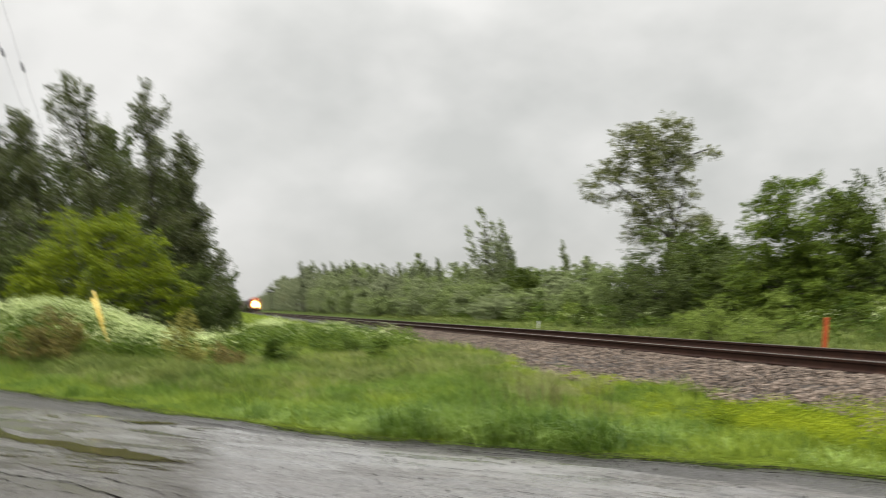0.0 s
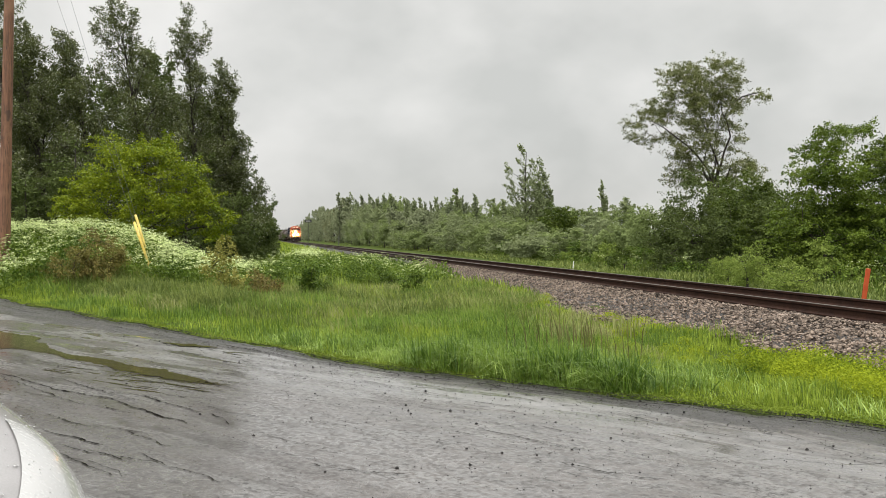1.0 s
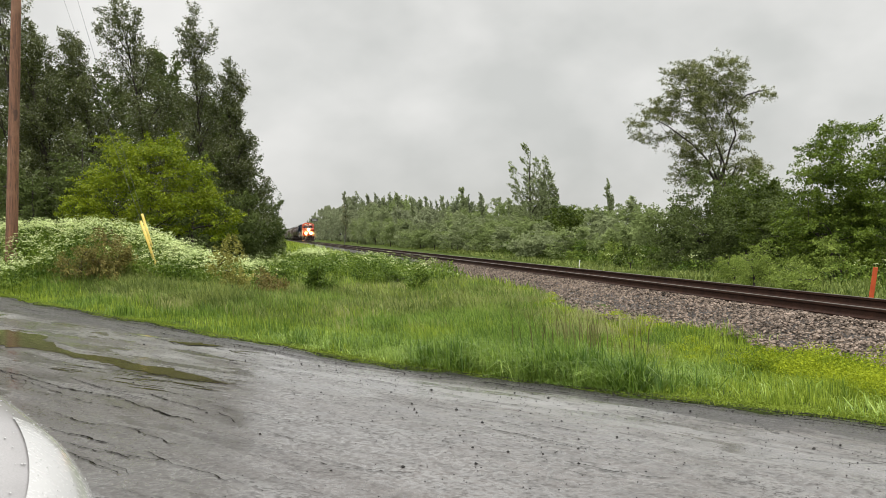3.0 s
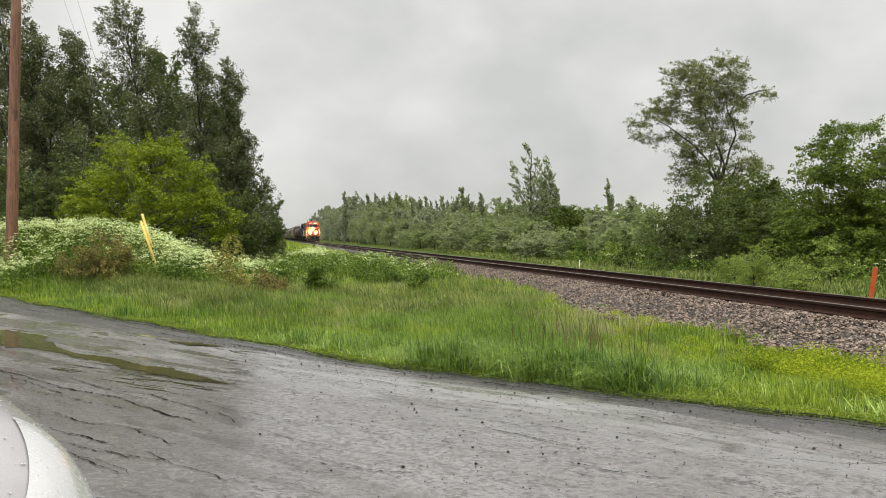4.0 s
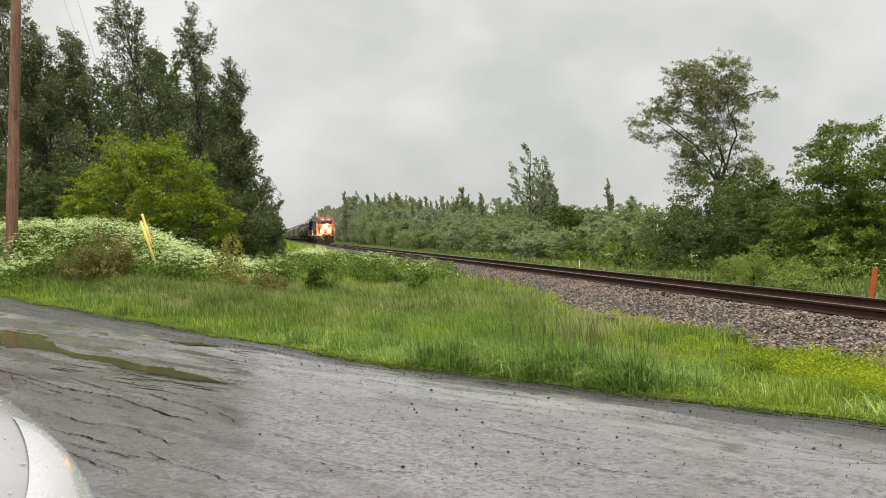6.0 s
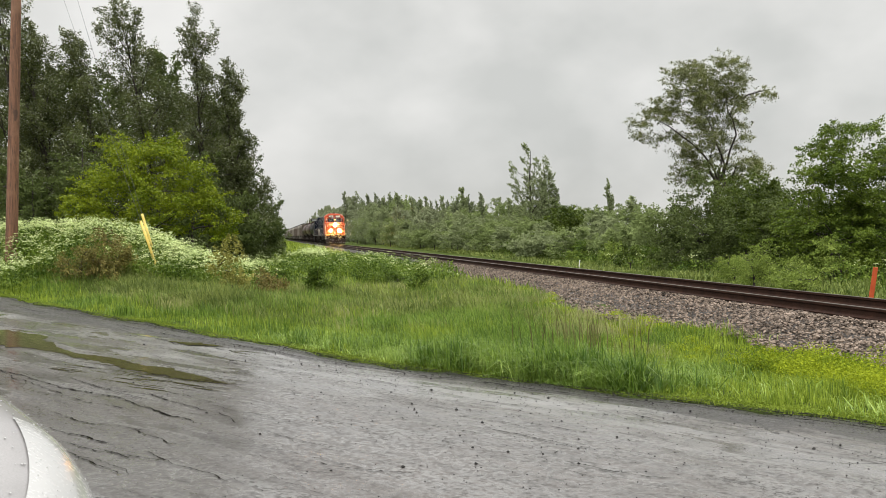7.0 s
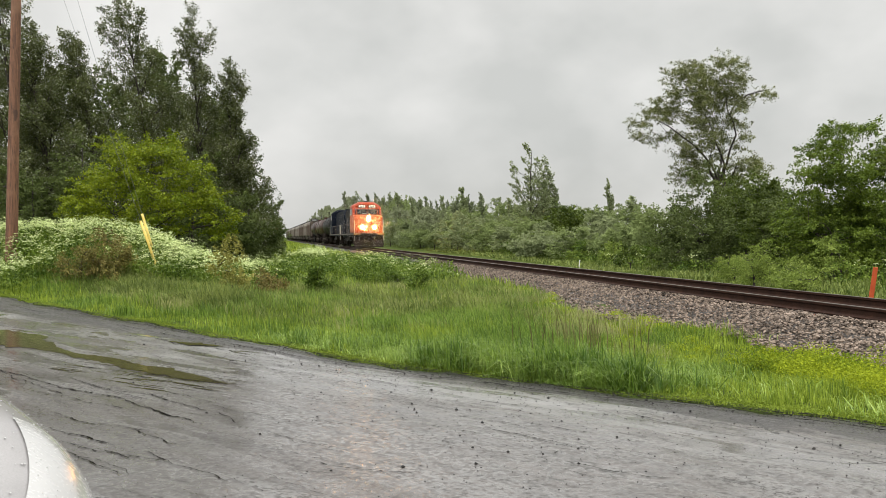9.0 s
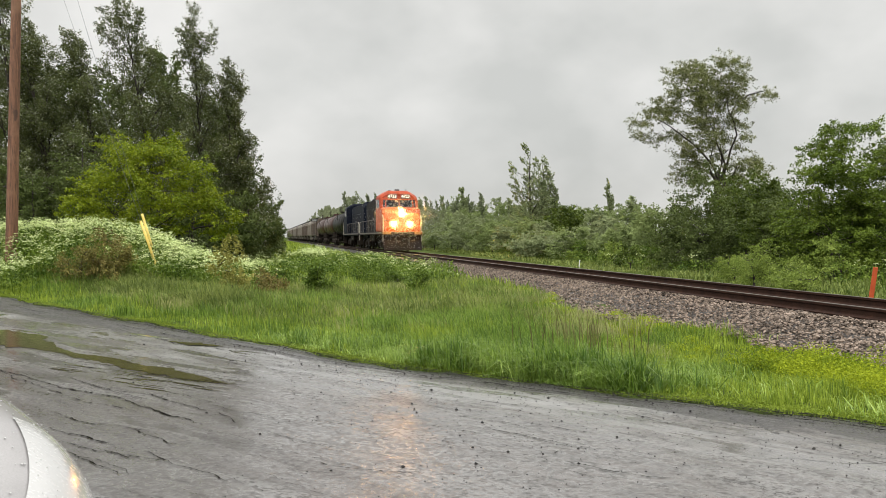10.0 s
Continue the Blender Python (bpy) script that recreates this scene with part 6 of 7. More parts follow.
def locomotive(label, cab_mat, hood_mat, lit, rail_mat):
    """A four-axle road switcher, 18 m long, nose towards +x, its foremost point at x = 0."""
    ob = tagged(new("locomotive"), label, "locomotive", "train")
    bm = bmesh.new()
    box(bm, -17.3, -0.55, -1.5, 1.5, 1.28, 1.5, 0.03)
    box(bm, -16.6, -1.2, -0.6, 0.6, 0.95, 1.28)
    part("frame", bm, hood_mat, ob)
    for s in (-1, 1):
        bm = bmesh.new()
        box(bm, -17.2, -0.6, s * 1.512 - 0.012, s * 1.512 + 0.012, 1.36, 1.46)
        part("sill_stripe", bm, M_RAIL_GREY, ob)
    # wide-nosed cab
    bm = bmesh.new()
    prism(bm, [(-0.95, 1.5), (-0.95, 2.9), (-1.15, 3.28), (-1.95, 3.38), (-2.2, 4.02), (-2.3, 4.47), (-2.6, 4.67), (-3.0, 4.74), (-4.6, 4.74), (-4.75, 4.6), (-4.75, 1.5)], -1.5, 1.5)
    es = [e for e in bm.edges if abs(e.verts[0].co.y - e.verts[1].co.y) < 0.01]
    bmesh.ops.bevel(bm, geom=es, offset=0.17, segments=3, affect="EDGES", profile=0.5)
    across = [e for e in bm.edges if abs(e.verts[0].co.y - e.verts[1].co.y) > 1.0 and min(v.co.z for v in e.verts) > 4.2]
    bmesh.ops.subdivide_edges(bm, edges=across, cuts=8, use_grid_fill=True)
    for v in bm.verts:                                  # shoulders of the roof drop towards the sides
        if v.co.z > 4.2:
            v.co.z -= 0.62 * max(0.0, abs(v.co.y) - 0.82)
    cab = part("cab", bm, cab_mat, ob, "orange-red painted cab" if lit else "")
    for s in (-1, 1):
        bm = bmesh.new()
        box(bm, -0.02, 0.02, s * 0.52 - 0.5, s * 0.52 + 0.5, -0.3, 0.3, 0.015)
        part("windshield", bm, M_GLASS, cab, "dark windscreen pane", pose(-2.075, 0, 3.7, 0, -21.3, 0))
        bm = bmesh.new()
        box(bm, -0.02, 0.02, -0.17, 0.17, -0.34, 0.3, 0.03)
        part("corner_window", bm, M_GLASS, cab, "", Matrix.Translation((-2.11, s * 1.27, 3.72)) @ pose(0, 0, 0, 0, -21.3, s * 18))
        bm = bmesh.new()
        box(bm, -4.3, -3.3, s * 1.5 - 0.018, s * 1.5 + 0.018, 3.35, 4.05, 0.012)
        box(bm, -3.1, -2.55, s * 1.5 - 0.018, s * 1.5 + 0.018, 3.4, 4.0, 0.012)
        part("side_window", bm, M_GLASS, cab)
        bm = bmesh.new()
        box(bm, -0.04, 0.06, s * 0.52 - 0.36, s * 0.52 + 0.36, -0.16, 0.16, 0.02)
        board = part("number_board", bm, M_SIGN, cab, "black number board with white digits", pose(-2.26, 0, 4.25, 0, -12, 0))
        if lit:
            lettering("4723", 0.33, M_BOARD, board, Matrix.Translation((0.065, s * 0.52, 0)) @ pose(0, 0, 0, 90, 0, 90), "white digits on the number board")
    # lamps: twin headlight on the nose and two ditch lights
    bm = bmesh.new()
    box(bm, -1.12, -0.9, -0.3, 0.3, 2.68, 3.24, 0.06)
    part("headlight_housing", bm, cab_mat, cab)
    for y, z, rad in ((0.0, 3.09, 0.15), (0.0, 2.83, 0.15), (-0.62, 2.12, 0.19), (0.62, 2.12, 0.19)):
        bm = bmesh.new()
        rod(bm, (-0.99, y, z), (-0.9, y, z), rad + 0.04, seg=16)
        lamp = part("headlight", bm, M_SIGN, ob)
        if lit:
            for q, mt in enumerate(M_HALO):              # emissive rings that paint the lamp's halo, dimmer outwards
                bm = bmesh.new()
                bmesh.ops.create_cone(bm, cap_ends=False, segments=20, radius1=rad * (0.6 + 0.38 * q), radius2=rad * (0.98 + 0.38 * q), depth=0.014, matrix=pose(-0.882 + 0.014 * q, y, z, 0, 90, 0))
                part("halo_ring", bm, mt, lamp, "amber ring imitating the headlight's glare halo")
        bm = bmesh.new()
        bmesh.ops.create_uvsphere(bm, u_segments=16, v_segments=8, radius=rad * 0.7, matrix=pose(-0.868, y, z) @ Matrix.Diagonal((0.35, 1, 1, 1)))
        part("lens", bm, M_LAMP if lit else M_GLASS, lamp, "glowing amber-white lens" if lit else "", smooth=True)
    # nose door, platform, steps, plow
    bm = bmesh.new()
    box(bm, -0.955, -0.93, -0.33, 0.33, 1.55, 2.6, 0.01)
    part("nose_door", bm, cab_mat, cab)
    bm = bmesh.new()
    box(bm, -0.62, -0.35, -1.5, 1.5, 1.22, 1.5, 0.05)
    part("anticlimber", bm, M_UNDER, ob)
    for s in (-1, 1):
        bm = bmesh.new()
        box(bm, -0.6, -0.33, s * 1.2 - 0.32, s * 1.2 + 0.32, 1.3, 1.52, 0.04)
        part("platform_end", bm, M_RAIL_YELLOW if lit else M_RAIL_GREY, ob, "yellow-painted end of the front platform" if lit else "")
    bm = bmesh.new()
    prism(bm, [(-0.5, 1.2), (-0.5, 0.85), (-0.12, 0.12), (-0.2, 0.1), (-0.62, 0.7), (-0.62, 1.2)], -1.45, 1.45)
    part("plow", bm, M_PLOW, ob, "rusty brown pilot plow")
    bm = bmesh.new()
    rod(bm, (-0.6, 0, 0.88), (-0.02, 0, 0.88), 0.12)
    box(bm, -0.12, 0.06, -0.14, 0.14, 0.72, 1.02, 0.03)
    part("coupler", bm, M_UNDER, ob)
    for s in (-1, 1):
        for x in (-0.85, -17.0):
            bm = bmesh.new()
            for k in range(3):
                box(bm, x - 0.25, x + 0.25, s * 1.33 - 0.17, s * 1.33 + 0.17, 0.42 + 0.34 * k, 0.46 + 0.34 * k)
            box(bm, x - 0.28, x - 0.25, s * 1.33 - 0.17, s * 1.33 + 0.17, 0.4, 1.3)
            box(bm, x + 0.25, x + 0.28, s * 1.33 - 0.17, s * 1.33 + 0.17, 0.4, 1.3)
            part("steps", bm, M_UNDER, ob)
        handrail(ob, [(-0.55, s * 1.46, 0.75), (-0.55, s * 1.46, 2.5), (-0.75, s * 1.46, 2.75), (-1.2, s * 1.46, 2.75)], rail_mat, 0.035)
        handrail(ob, [(-5.0, s * 1.46, 1.5), (-5.0, s * 1.46, 2.5), (-16.9, s * 1.46, 2.5)], M_RAIL_GREY, 0.02)
        handrail(ob, [(-16.9, s * 1.46, 2.5), (-17.2, s * 1.46, 2.35), (-17.2, s * 1.46, 0.8)], rail_mat, 0.035)
        for x in range(-16, -5, 2):
            handrail(ob, [(x, s * 1.46, 1.5), (x, s * 1.46, 2.5)], M_RAIL_GREY, 0.016)
    for s in (-1, 1):
        handrail(ob, [(-0.45, s * 1.4, 2.35), (-0.45, s * 0.45, 2.35), (-0.45, s * 0.45, 1.5)], M_UNDER, 0.02)
        bm = bmesh.new()
        rod(bm, (-0.42, s * 0.5, 1.2), (-0.3, s * 0.5, 0.6), 0.035)
        part("air_hose", bm, M_SIGN, ob)
        for z in (3.0, 2.7, 2.4):
            handrail(cab, [(-1.0, s * 1.0, z), (-0.9, s * 1.0, z), (-0.9, s * 1.3, z), (-1.0, s * 1.3, z)], cab_mat, 0.018)
    bm = bmesh.new()
    rod(bm, (-3.2, 0.7, 4.62), (-3.2, 0.7, 4.9), 0.02)
    rod(bm, (-3.9, -0.5, 4.68), (-3.9, -0.5, 4.82), 0.12, 0.1)
    part("antenna", bm, M_SIGN, cab)
    # long hood with doors, roof gear
    bm = bmesh.new()
    prism(bm, [(-4.75, 1.5), (-4.75, 4.2), (-4.9, 4.36), (-16.0, 4.36), (-16.3, 4.15), (-16.3, 1.5)], -0.92, 0.92)
    es = [e for e in bm.edges if abs(e.verts[0].co.y - e.verts[1].co.y) < 0.01 and min(v.co.z for v in e.verts) > 4.0]
    bmesh.ops.bevel(bm, geom=es, offset=0.15, segments=2, affect="EDGES")
    hood = part("long_hood", bm, hood_mat, ob)
    for s in (-1, 1):
        for k in range(9):
            bm = bmesh.new()
            x = -6.0 - 1.05 * k
            box(bm, x - 0.46, x + 0.46, s * 0.93 - 0.02, s * 0.93 + 0.02, 1.75, 3.6, 0.012)
            part("hood_door", bm, hood_mat, hood)
    for x, rr in ((-8.2, 0.5), (-13.2, 0.6), (-14.7, 0.6)):
        bm = bmesh.new()
        rod(bm, (x, 0, 4.34), (x, 0, 4.56), rr, rr * 0.92, 18)
        part("roof_fan", bm, hood_mat, hood)
    bm = bmesh.new()
    box(bm, -10.9, -10.2, -0.25, 0.25, 4.34, 4.66, 0.04)
    part("exhaust_stack", bm, M_UNDER, hood)
    bm = bmesh.new()
    for q in (-0.12, 0.0, 0.12):
        rod(bm, (-3.6, q, 4.81), (-3.2 - abs(q), q, 4.81), 0.03, 0.07)
    box(bm, -3.55, -3.45, -0.16, 0.16, 4.68, 4.82)
    part("horn", bm, M_SIGN, cab)
    bm = bmesh.new()
    rod(bm, (-10.6, 0, 0.72), (-7.1, 0, 0.72), 0.62, seg=16)
    box(bm, -10.5, -7.2, -1.3, 1.3, 0.75, 1.26, 0.08)
    part("fuel_tank", bm, M_UNDER, ob)
    for x in (-3.9, -14.0):
        t, ws = truck(ob, x, 2.74, 0.5)
        if lit:
            LEAD_WHEELS.extend(ws)
    return ob


def tank_car(label, mat):
    """A 19 m tank car: a domed barrel with bands on stub sills."""
    ob = tagged(new("tank_car"), label, "tank car", "train")
    mid, end = -9.4, -18.8
    bm = bmesh.new()
    seg, head = 28, [(0.6, 0.0), (0.67, 0.55), (0.9, 1.0), (1.25, 1.3), (1.7, 1.45)]
    prof = [(end + x, rr) for x, rr in head] + [(mid - 0.6, 1.45), (mid, 1.48), (mid + 0.6, 1.45)] + [(-x, rr) for x, rr in head[::-1]]
    rings = []
    for x, rr in prof:
        rings.append([bm.verts.new((x, max(rr, 0.02) * math.cos(a), 2.78 + max(rr, 0.02) * math.sin(a))) for a in np.linspace(0, 2 * np.pi, seg, endpoint=False)])
    for a, b in zip(rings, rings[1:]):
        for i in range(seg):
            bm.faces.new((a[i], b[i], b[(i + 1) % seg], a[(i + 1) % seg]))
    bm.faces.new(rings[0])
    bm.faces.new(rings[-1][::-1])
    bmesh.ops.recalc_face_normals(bm, faces=bm.faces)
    barrel = part("barrel", bm, mat, ob, smooth=True)
    for x in (end + 2.6, mid - 3.2, mid + 3.2, -2.6):
        bm = bmesh.new()
        rod(bm, (x - 0.06, 0, 2.78), (x + 0.06, 0, 2.78), 1.475, seg=28)
        part("band", bm, M_UNDER, barrel)
    bm = bmesh.new()
    rod(bm, (mid, 0, 4.15), (mid, 0, 4.52), 0.45, 0.42, 18)
    part("manway_dome", bm, mat, barrel)
    bm = bmesh.new()
    box(bm, mid - 1.2, mid + 1.2, -0.9, 0.9, 4.2, 4.24)
    for s in (-1, 1):
        rod(bm, (mid - 1.2, s * 0.88, 4.9), (mid + 1.2, s * 0.88, 4.9), 0.025)
        for x in (-1.2, 0, 1.2):
            rod(bm, (mid + x, s * 0.88, 4.2), (mid + x, s * 0.88, 4.9), 0.025)
    part("walkway", bm, M_UNDER, barrel)
    for s in (-1, 1):
        bm = bmesh.new()
        for q in (-0.22, 0.22):
            rod(bm, (mid + q, s * 1.5, 1.1), (mid + q, s * 1.34, 4.2), 0.022)
        for k in range(9):
            rod(bm, (mid - 0.22, s * 1.49, 1.2 + 0.32 * k), (mid + 0.22, s * 1.49, 1.2 + 0.32 * k), 0.018)
        part("ladder", bm, M_UNDER, ob)
    for x0, x1 in ((end, end + 3.2), (-3.2, 0.0)):
        bm = bmesh.new()
        box(bm, x0, x1, -0.35, 0.35, 0.85, 1.35)
        box(bm, (x0 + x1) / 2 - 0.35, (x0 + x1) / 2 + 0.35, -1.1, 1.1, 1.1, 1.75, 0.05)
        box(bm, (x0 if x0 < -5 else x1 - 0.12), (x0 + 0.12 if x0 < -5 else x1), -1.4, 1.4, 1.0, 1.2)
        part("stub_sill", bm, M_UNDER, ob)
    for x in (end + 2.1, -2.1):
        truck(ob, x, 1.78, 0.42)
    return ob


def hopper_car(label, mat):
    """A 16 m covered hopper: ribbed rounded sides, sloped end sheets, hatches and gates."""
    ob = tagged(new("hopper_car"), label, "hopper car", "train")
    sec = [(1.35, 1.3), (1.5, 1.6), (1.53, 3.6), (1.42, 4.1), (1.1, 4.42), (0.5, 4.55)]
    sec = sec + [(-y, z) for y, z in sec[::-1]]
    bm = bmesh.new()
    ends = []
    for x in (-15.2, -14.9, -1.1, -0.8):
        k = 0.985 if x in (-15.2, -0.8) else 1.0
        ends.append([bm.verts.new((x, y * k, 2.6 + (z - 2.6) * k)) for y, z in sec])
    for a, b in zip(ends, ends[1:]):
        for i in range(len(sec)):
            bm.faces.new((a[i], b[i], b[(i + 1) % len(sec)], a[(i + 1) % len(sec)]))
    bm.faces.new(ends[0])
    bm.faces.new(ends[-1][::-1])
    for x in np.linspace(-14.6, -1.4, 13):
        for s in (-1, 1):
            box(bm, x - 0.05, x + 0.05, s * 1.56 - 0.05, s * 1.56 + 0.05, 1.5, 3.65)
    bmesh.ops.recalc_face_normals(bm, faces=bm.faces)
    body = part("body", bm, mat, ob)
    for x in (-12.6, -8.0, -3.4):
        bm = bmesh.new()
        prism(bm, [(x - 1.9, 1.35), (x + 1.9, 1.35), (x + 0.5, 0.55), (x - 0.5, 0.55)], -1.1, 1.1)
        part("discharge_gate", bm, mat, ob)
    bm = bmesh.new()
    box(bm, -14.8, -1.2, -0.42, 0.42, 4.55, 4.64, 0.02)
    part("roof_hatch", bm, M_UNDER, body)
    bm = bmesh.new()
    for s in (-1, 1):
        box(bm, -14.9, -1.1, s * 0.85 - 0.25, s * 0.85 + 0.25, 4.62, 4.66)
    part("running_board", bm, M_UNDER, body)
    bm = bmesh.new()
    box(bm, -15.9, -0.1, -0.3, 0.3, 0.95, 1.3)
    for x in (-15.9, -0.35):
        box(bm, x, x + 0.25, -1.45, 1.45, 1.05, 1.3)
        for s in (-1, 1):
            rod(bm, (x + 0.12, s * 1.4, 1.3), (x + 0.12, s * 1.4, 4.3), 0.03)
    part("underframe", bm, M_UNDER, ob)
    for x in (-14.0, -2.0):
        truck(ob, x, 1.78, 0.42)
    return ob


TRAIN = [(locomotive("orange-red and black diesel locomotive with headlights lit", M_LOCO_RED, M_LOCO_BLACK, True, M_RAILING), 0.0),
         (locomotive("dark blue-black diesel locomotive coupled behind the leader", M_LOCO_BLUE, M_LOCO_BLUE, False, M_RAILING), 35.2),
         (tank_car("glossy wet black tank car", M_TANK), 35.4), (tank_car("grimy brown-red cylindrical tank car", M_TANK_RED), 54.4)]
TRAIN.append((copy_thing(TRAIN[3][0], Matrix.Identity(4)), 73.4))
h1 = hopper_car("weathered grey-beige covered hopper car", M_HOPPER)
h2 = hopper_car("weathered brown covered hopper car", M_HOPPER_BROWN)
back = 92.4
for i in range(15):
    c = (h2, h1)[i % 2 if i < 3 else (i * 7 % 3 > 0)]
    TRAIN.append((c if i < 2 else copy_thing(c, Matrix.Identity(4)), back))
    back += 16.0


def headlight_spray():
    """Fine rain and spray in front of the leading cab, thickened to imitate the lamps' glare: single droplets that pass
    on the lamps' light.
    """
    m, n, l, bs = shader("water_droplet")
    tr, mx = n.new("ShaderNodeBsdfTranslucent"), n.new("ShaderNodeMixShader")
    tr.inputs["Color"].default_value = (0.85, 0.87, 0.88, 1)
    bs.inputs["Base Color"].default_value, bs.inputs["Roughness"].default_value = (0.8, 0.82, 0.84, 1), 0.4
    mx.inputs[0].default_value = 0.6
    l.new(bs.outputs[0], mx.inputs[1])
    l.new(tr.outputs[0], mx.inputs[2])
    l.new(mx.outputs[0], n["Material Output"].inputs["Surface"])
    r, k = np.random.default_rng(77), 62000
    c = np.stack([-0.75 + np.abs(r.normal(0, 1.2, k)), r.normal(0, 1.35, k), 2.5 + r.normal(0, 1.05, k)], -1)
    # extra droplets packed round each lamp to imitate its bloom
    near = [np.stack([-0.8 + np.abs(r.normal(0, 0.4, 6500)), y + r.normal(0, 0.2, 6500), z + r.normal(0, 0.2, 6500)], -1) for y, z in ((0.0, 2.96), (-0.62, 2.12), (0.62, 2.12))]
    c = np.concatenate([c] + near)
    k = len(c)
    c[:, 2] = np.maximum(c[:, 2], 0.3)
    v = c[:, None] + r.normal(0, 0.0042, (k, 3, 3))
    me = np_mesh("headlight_spray", v.reshape(-1, 3), np.arange(3 * k).reshape(-1, 3), m, True)
    return tagged(new("headlight_spray", me), "fine rain and spray lit by the locomotive's headlights", "spray", kind="stuff")


TRAIN.append((headlight_spray(), 0.0))


# ---- parked white car: only its front corner comes into view ----
def car_skin(x, th, lift=0.0):
    """A point of the car's body: x runs back from the nose, th over the section from the left sill."""
    u, v = min(max(-x / 1.15, 0), 1), min(max(-x / 1.7, 0), 1)
    tail = min(max((x + 4.4) / 0.7, 0), 1)
    w = 0.89 * max(0.0, 1 - (1 - u) ** 2.3) ** 0.5 * (0.75 + 0.25 * tail ** 0.5)
    t = 0.69 + 0.34 * (1 - (1 - v) ** 2) - 0.06 * (1 - tail)
    c, s = math.cos(th), math.sin(th)
    y = w * math.copysign(abs(c) ** 0.55, c)
    z = 0.24 + (t - 0.24) * abs(s) ** 0.62
    return Vector((x + lift, y * (1 + 0.6 * lift) + math.copysign(lift * 0.5, y), z + lift * 0.6))


def skin_patch(xs, ths, lift=0.0):
    bm = bmesh.new()
    g = [[bm.verts.new(car_skin(x, th, lift)) for th in ths] for x in xs]
    for a, b in zip(g, g[1:]):
        for i in range(len(ths) - 1):
            bm.faces.new((a[i], b[i], b[i + 1], a[i + 1]))
    bmesh.ops.remove_doubles(bm, verts=bm.verts, dist=0.0005)
    bmesh.ops.recalc_face_normals(bm, faces=bm.faces)
    return bm


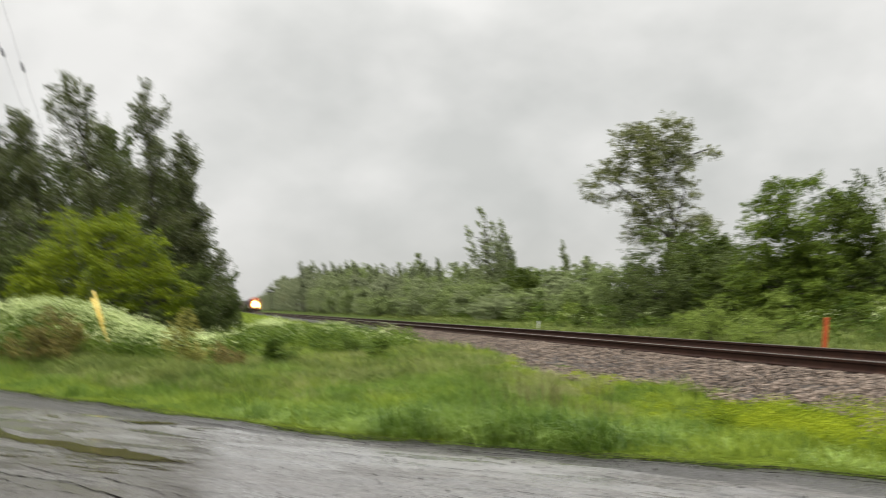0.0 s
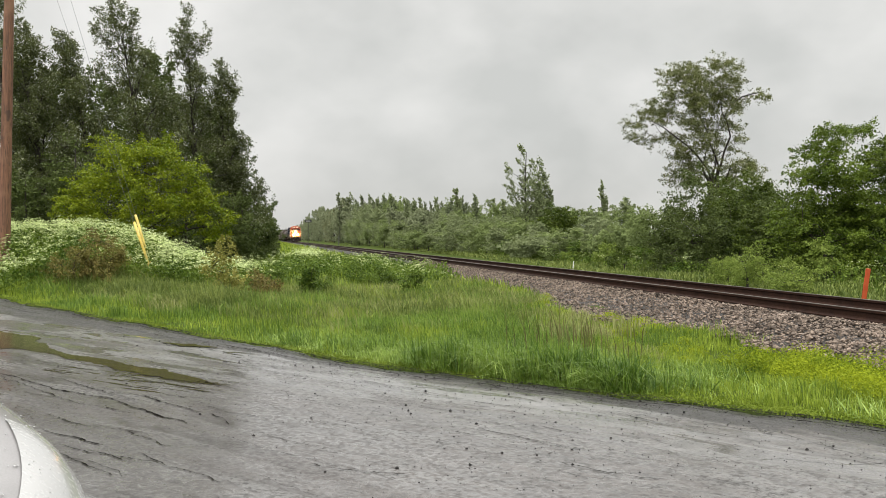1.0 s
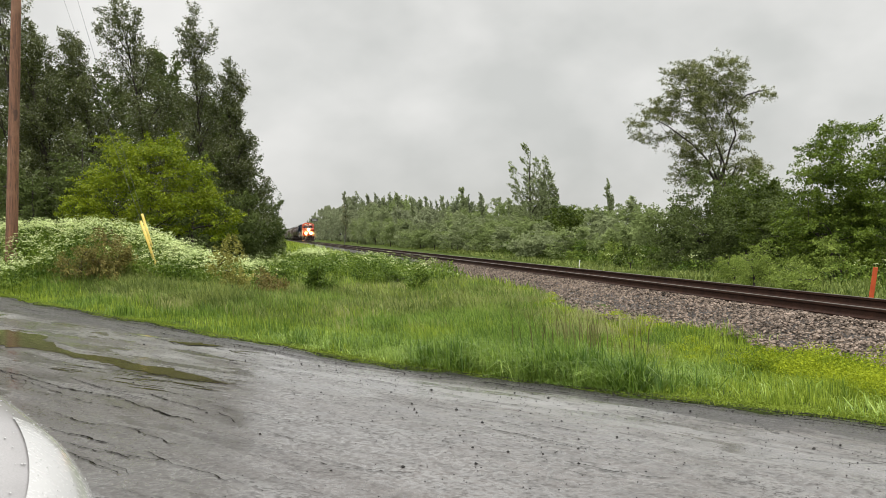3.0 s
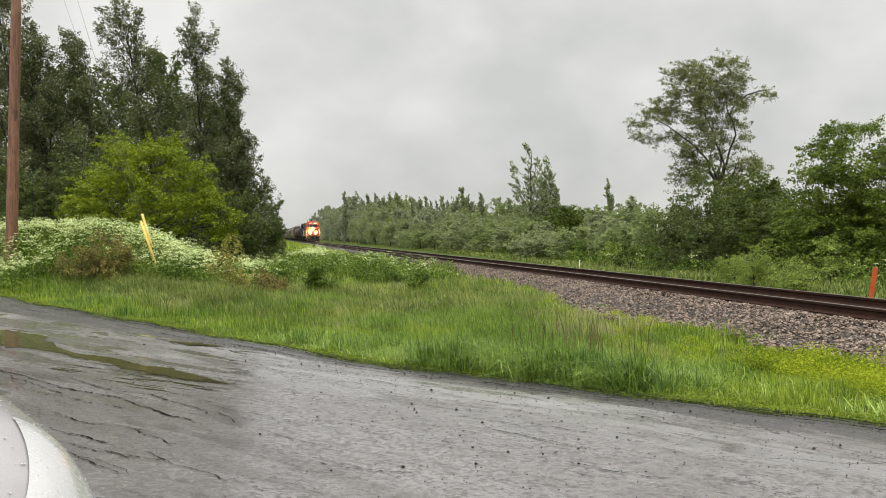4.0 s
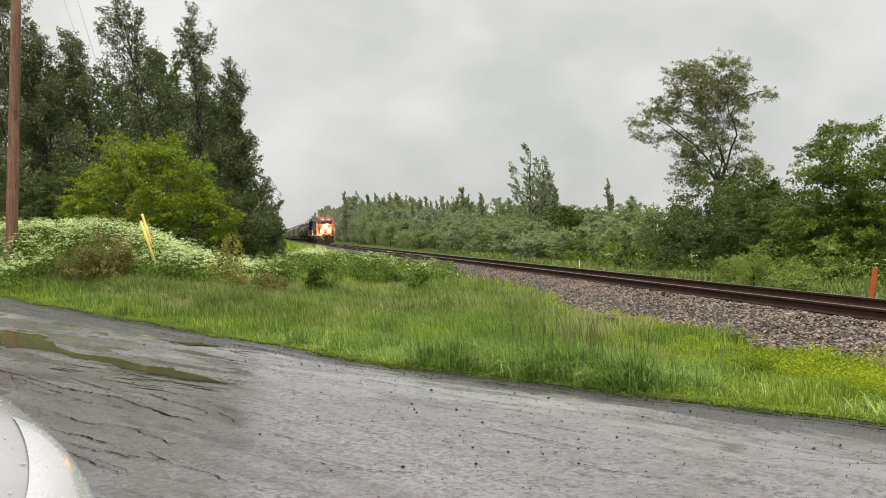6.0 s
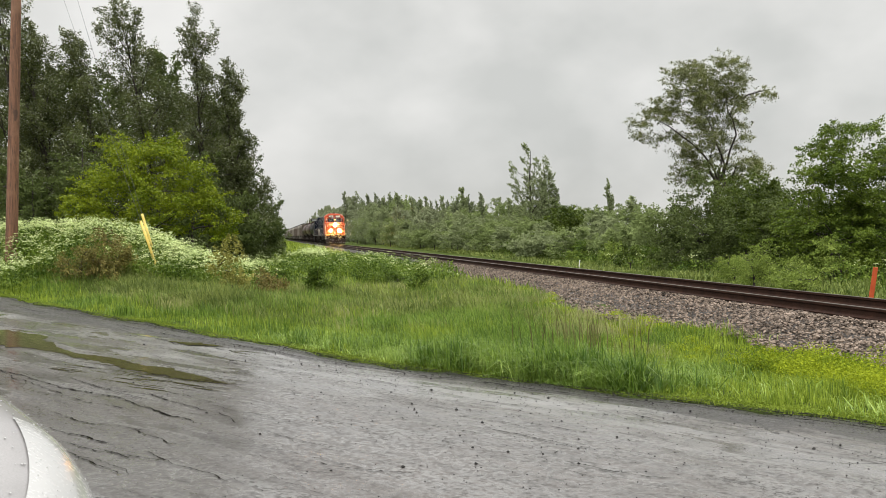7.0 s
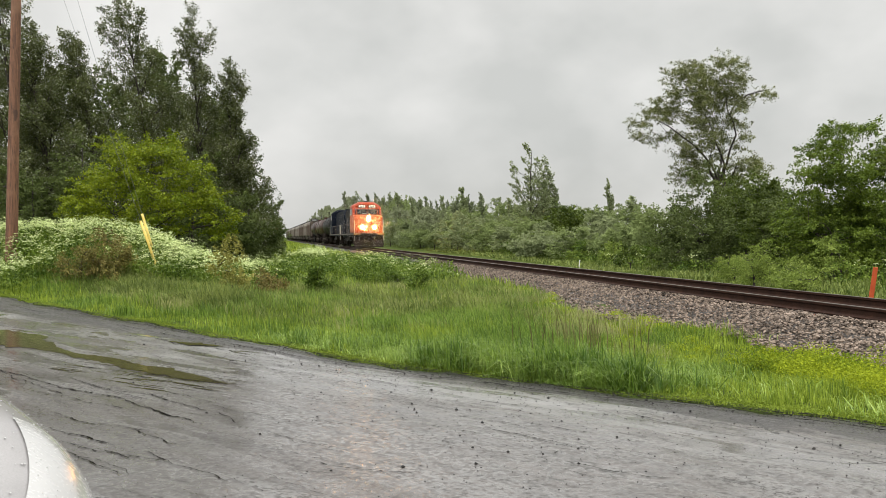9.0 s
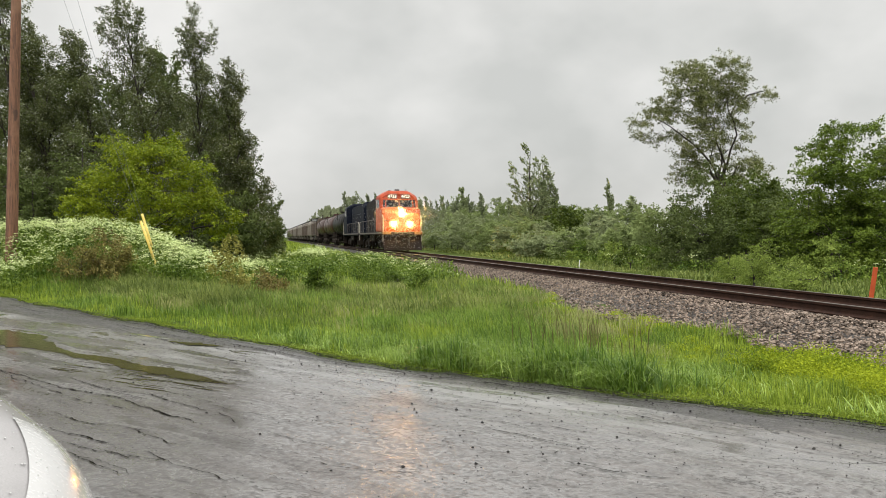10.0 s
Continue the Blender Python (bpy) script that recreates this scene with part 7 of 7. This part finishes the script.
def parked_car():
    ob = tagged(new("parked_car"), "silver-white car with a wet headlamp corner on the asphalt", "car")
    ob.matrix_basis = pose(-1.14, 1.497, 0.02, 0, 0, -46.2)
    xs = [-0.0005 - 2.4 * (i / 26) ** 2 for i in range(27)] + [-2.8, -3.3, -3.7, -3.9, -4.1, -4.25, -4.39]
    bm = skin_patch(xs, [math.pi * i / 40 for i in range(41)])
    part("body", bm, M_CAR, ob, smooth=True)
    bm = bmesh.new()
    box(bm, -4.3, -0.5, -0.7, 0.7, 0.22, 0.3, 0.03)
    part("underbody", bm, M_TRIM, ob)
    # cabin
    bm = bmesh.new()
    rr = []
    for x, w, z in ((-1.85, 0.74, 0.98), (-2.35, 0.66, 1.4), (-2.7, 0.6, 1.48), (-3.3, 0.6, 1.47), (-3.75, 0.64, 1.36), (-4.2, 0.66, 1.0)):
        rr.append([bm.verts.new(v) for v in ((x, w + 0.05, 0.8), (x, w, z - 0.08), (x, w * 0.8, z), (x, -w * 0.8, z), (x, -w, z - 0.08), (x, -w - 0.05, 0.8))])
    for a, b in zip(rr, rr[1:]):
        for i in range(5):
            bm.faces.new((a[i], b[i], b[i + 1], a[i + 1]))
    bm.faces.new(rr[0])
    bm.faces.new(rr[-1][::-1])
    bmesh.ops.recalc_face_normals(bm, faces=bm.faces)
    part("glasshouse", bm, M_GLASS, ob, "dark tinted windows", smooth=True)
    bm = bmesh.new()
    box(bm, -3.5, -2.4, -0.5, 0.5, 1.465, 1.5, 0.015)
    part("roof", bm, M_CAR, ob)
    # headlamp lenses that wrap round the corners, each with an amber edge
    for s in (0, 1):
        def arc(lo, hi, n):
            v = [lo + (hi - lo) * i / (n - 1) for i in range(n)]
            return [math.pi - q for q in v] if s else v
        bm = skin_patch([-0.22 - 0.68 * i / 16 for i in range(17)], arc(0.3, 1.0, 12), 0.004)
        lamp = part("headlamp", bm, M_LENS, ob, "clear wet headlamp lens", smooth=True)
        bm = skin_patch([-0.3 - 0.3 * i / 8 for i in range(9)], arc(0.24, 0.44, 6), 0.008)
        part("turn_signal", bm, M_AMBER, lamp, "amber indicator lens", smooth=True)
    bm, r_ = bmesh.new(), random.Random(5)               # rain standing on the bodywork
    for _ in range(420):
        q = car_skin(-0.1 - 1.1 * r_.random(), math.pi * r_.uniform(0.03, 0.97), 0.003)
        bmesh.ops.create_icosphere(bm, subdivisions=1, radius=1.0, matrix=Matrix.Translation(q) @ Matrix.Diagonal((r_.uniform(0.002, 0.007), r_.uniform(0.002, 0.004), 0.002, 1)))
    tagged(part("raindrops", bm, M_LENS, ob, "beads of rain on the paint", smooth=True), "beads of rain on the paint", kind="stuff")
    bm = bmesh.new()
    box(bm, -0.1, 0.0, -0.22, 0.22, 0.4, 0.5, 0.02)
    part("grille", bm, M_TRIM, ob)
    for x in (-0.95, -3.5):
        for s in (-1, 1):
            bm = bmesh.new()
            rod(bm, (x, s * 0.58, 0.32), (x, s * 0.79, 0.32), 0.32, seg=28)
            es = [e for e in bm.edges if len(e.link_faces) == 2 and e.calc_face_angle() > 1.2]
            bmesh.ops.bevel(bm, geom=es, offset=0.04, segments=2, affect="EDGES")
            w = part("wheel", bm, M_RUBBER, ob, "black tyre", smooth=True)
            bm = bmesh.new()
            rod(bm, (x, s * 0.76, 0.32), (x, s * 0.8, 0.32), 0.2, seg=20)
            part("rim", bm, M_ALLOY, w, "silver alloy rim")
    return ob


parked_car()


def motions():
    turn = math.degrees(math.atan2(-TRACK_WAY[1], -TRACK_WAY[0]))
    times = [i * 0.5 for i in range(21)]

    def front(t):
        return (21.45 * (12.98 - t) - 2.0) / 0.9796

    for thing, behind in TRAIN:
        rows = []
        for t in times:
            q = on_track(front(t) + behind, 0, RAIL_TOP)
            rows.append((t, pose(q.x, q.y, q.z, 0, 0, turn + (180 if thing is TRAIN[1][0] else 0))))   # the second engine runs backwards
        walk(thing, rows)
    for ws in LEAD_WHEELS:
        x, z = ws.matrix_basis.translation.x, ws.matrix_basis.translation.z
        walk(ws, [(i / 30, pose(x, 0, z, 0, math.degrees(21.9 * i / 30 / 0.5), 0)) for i in range(301)])
    for thing, amp, rate, phase in SWAY:
        m = thing.matrix_basis.copy()
        walk(thing, [(t, m @ pose(0, 0, 0, 0.3 * amp * math.sin(2.1 * rate * t + phase + 1), amp * math.sin(1.7 * rate * t + phase), 0)) for t in [i * 0.25 for i in range(41)]])


motions()
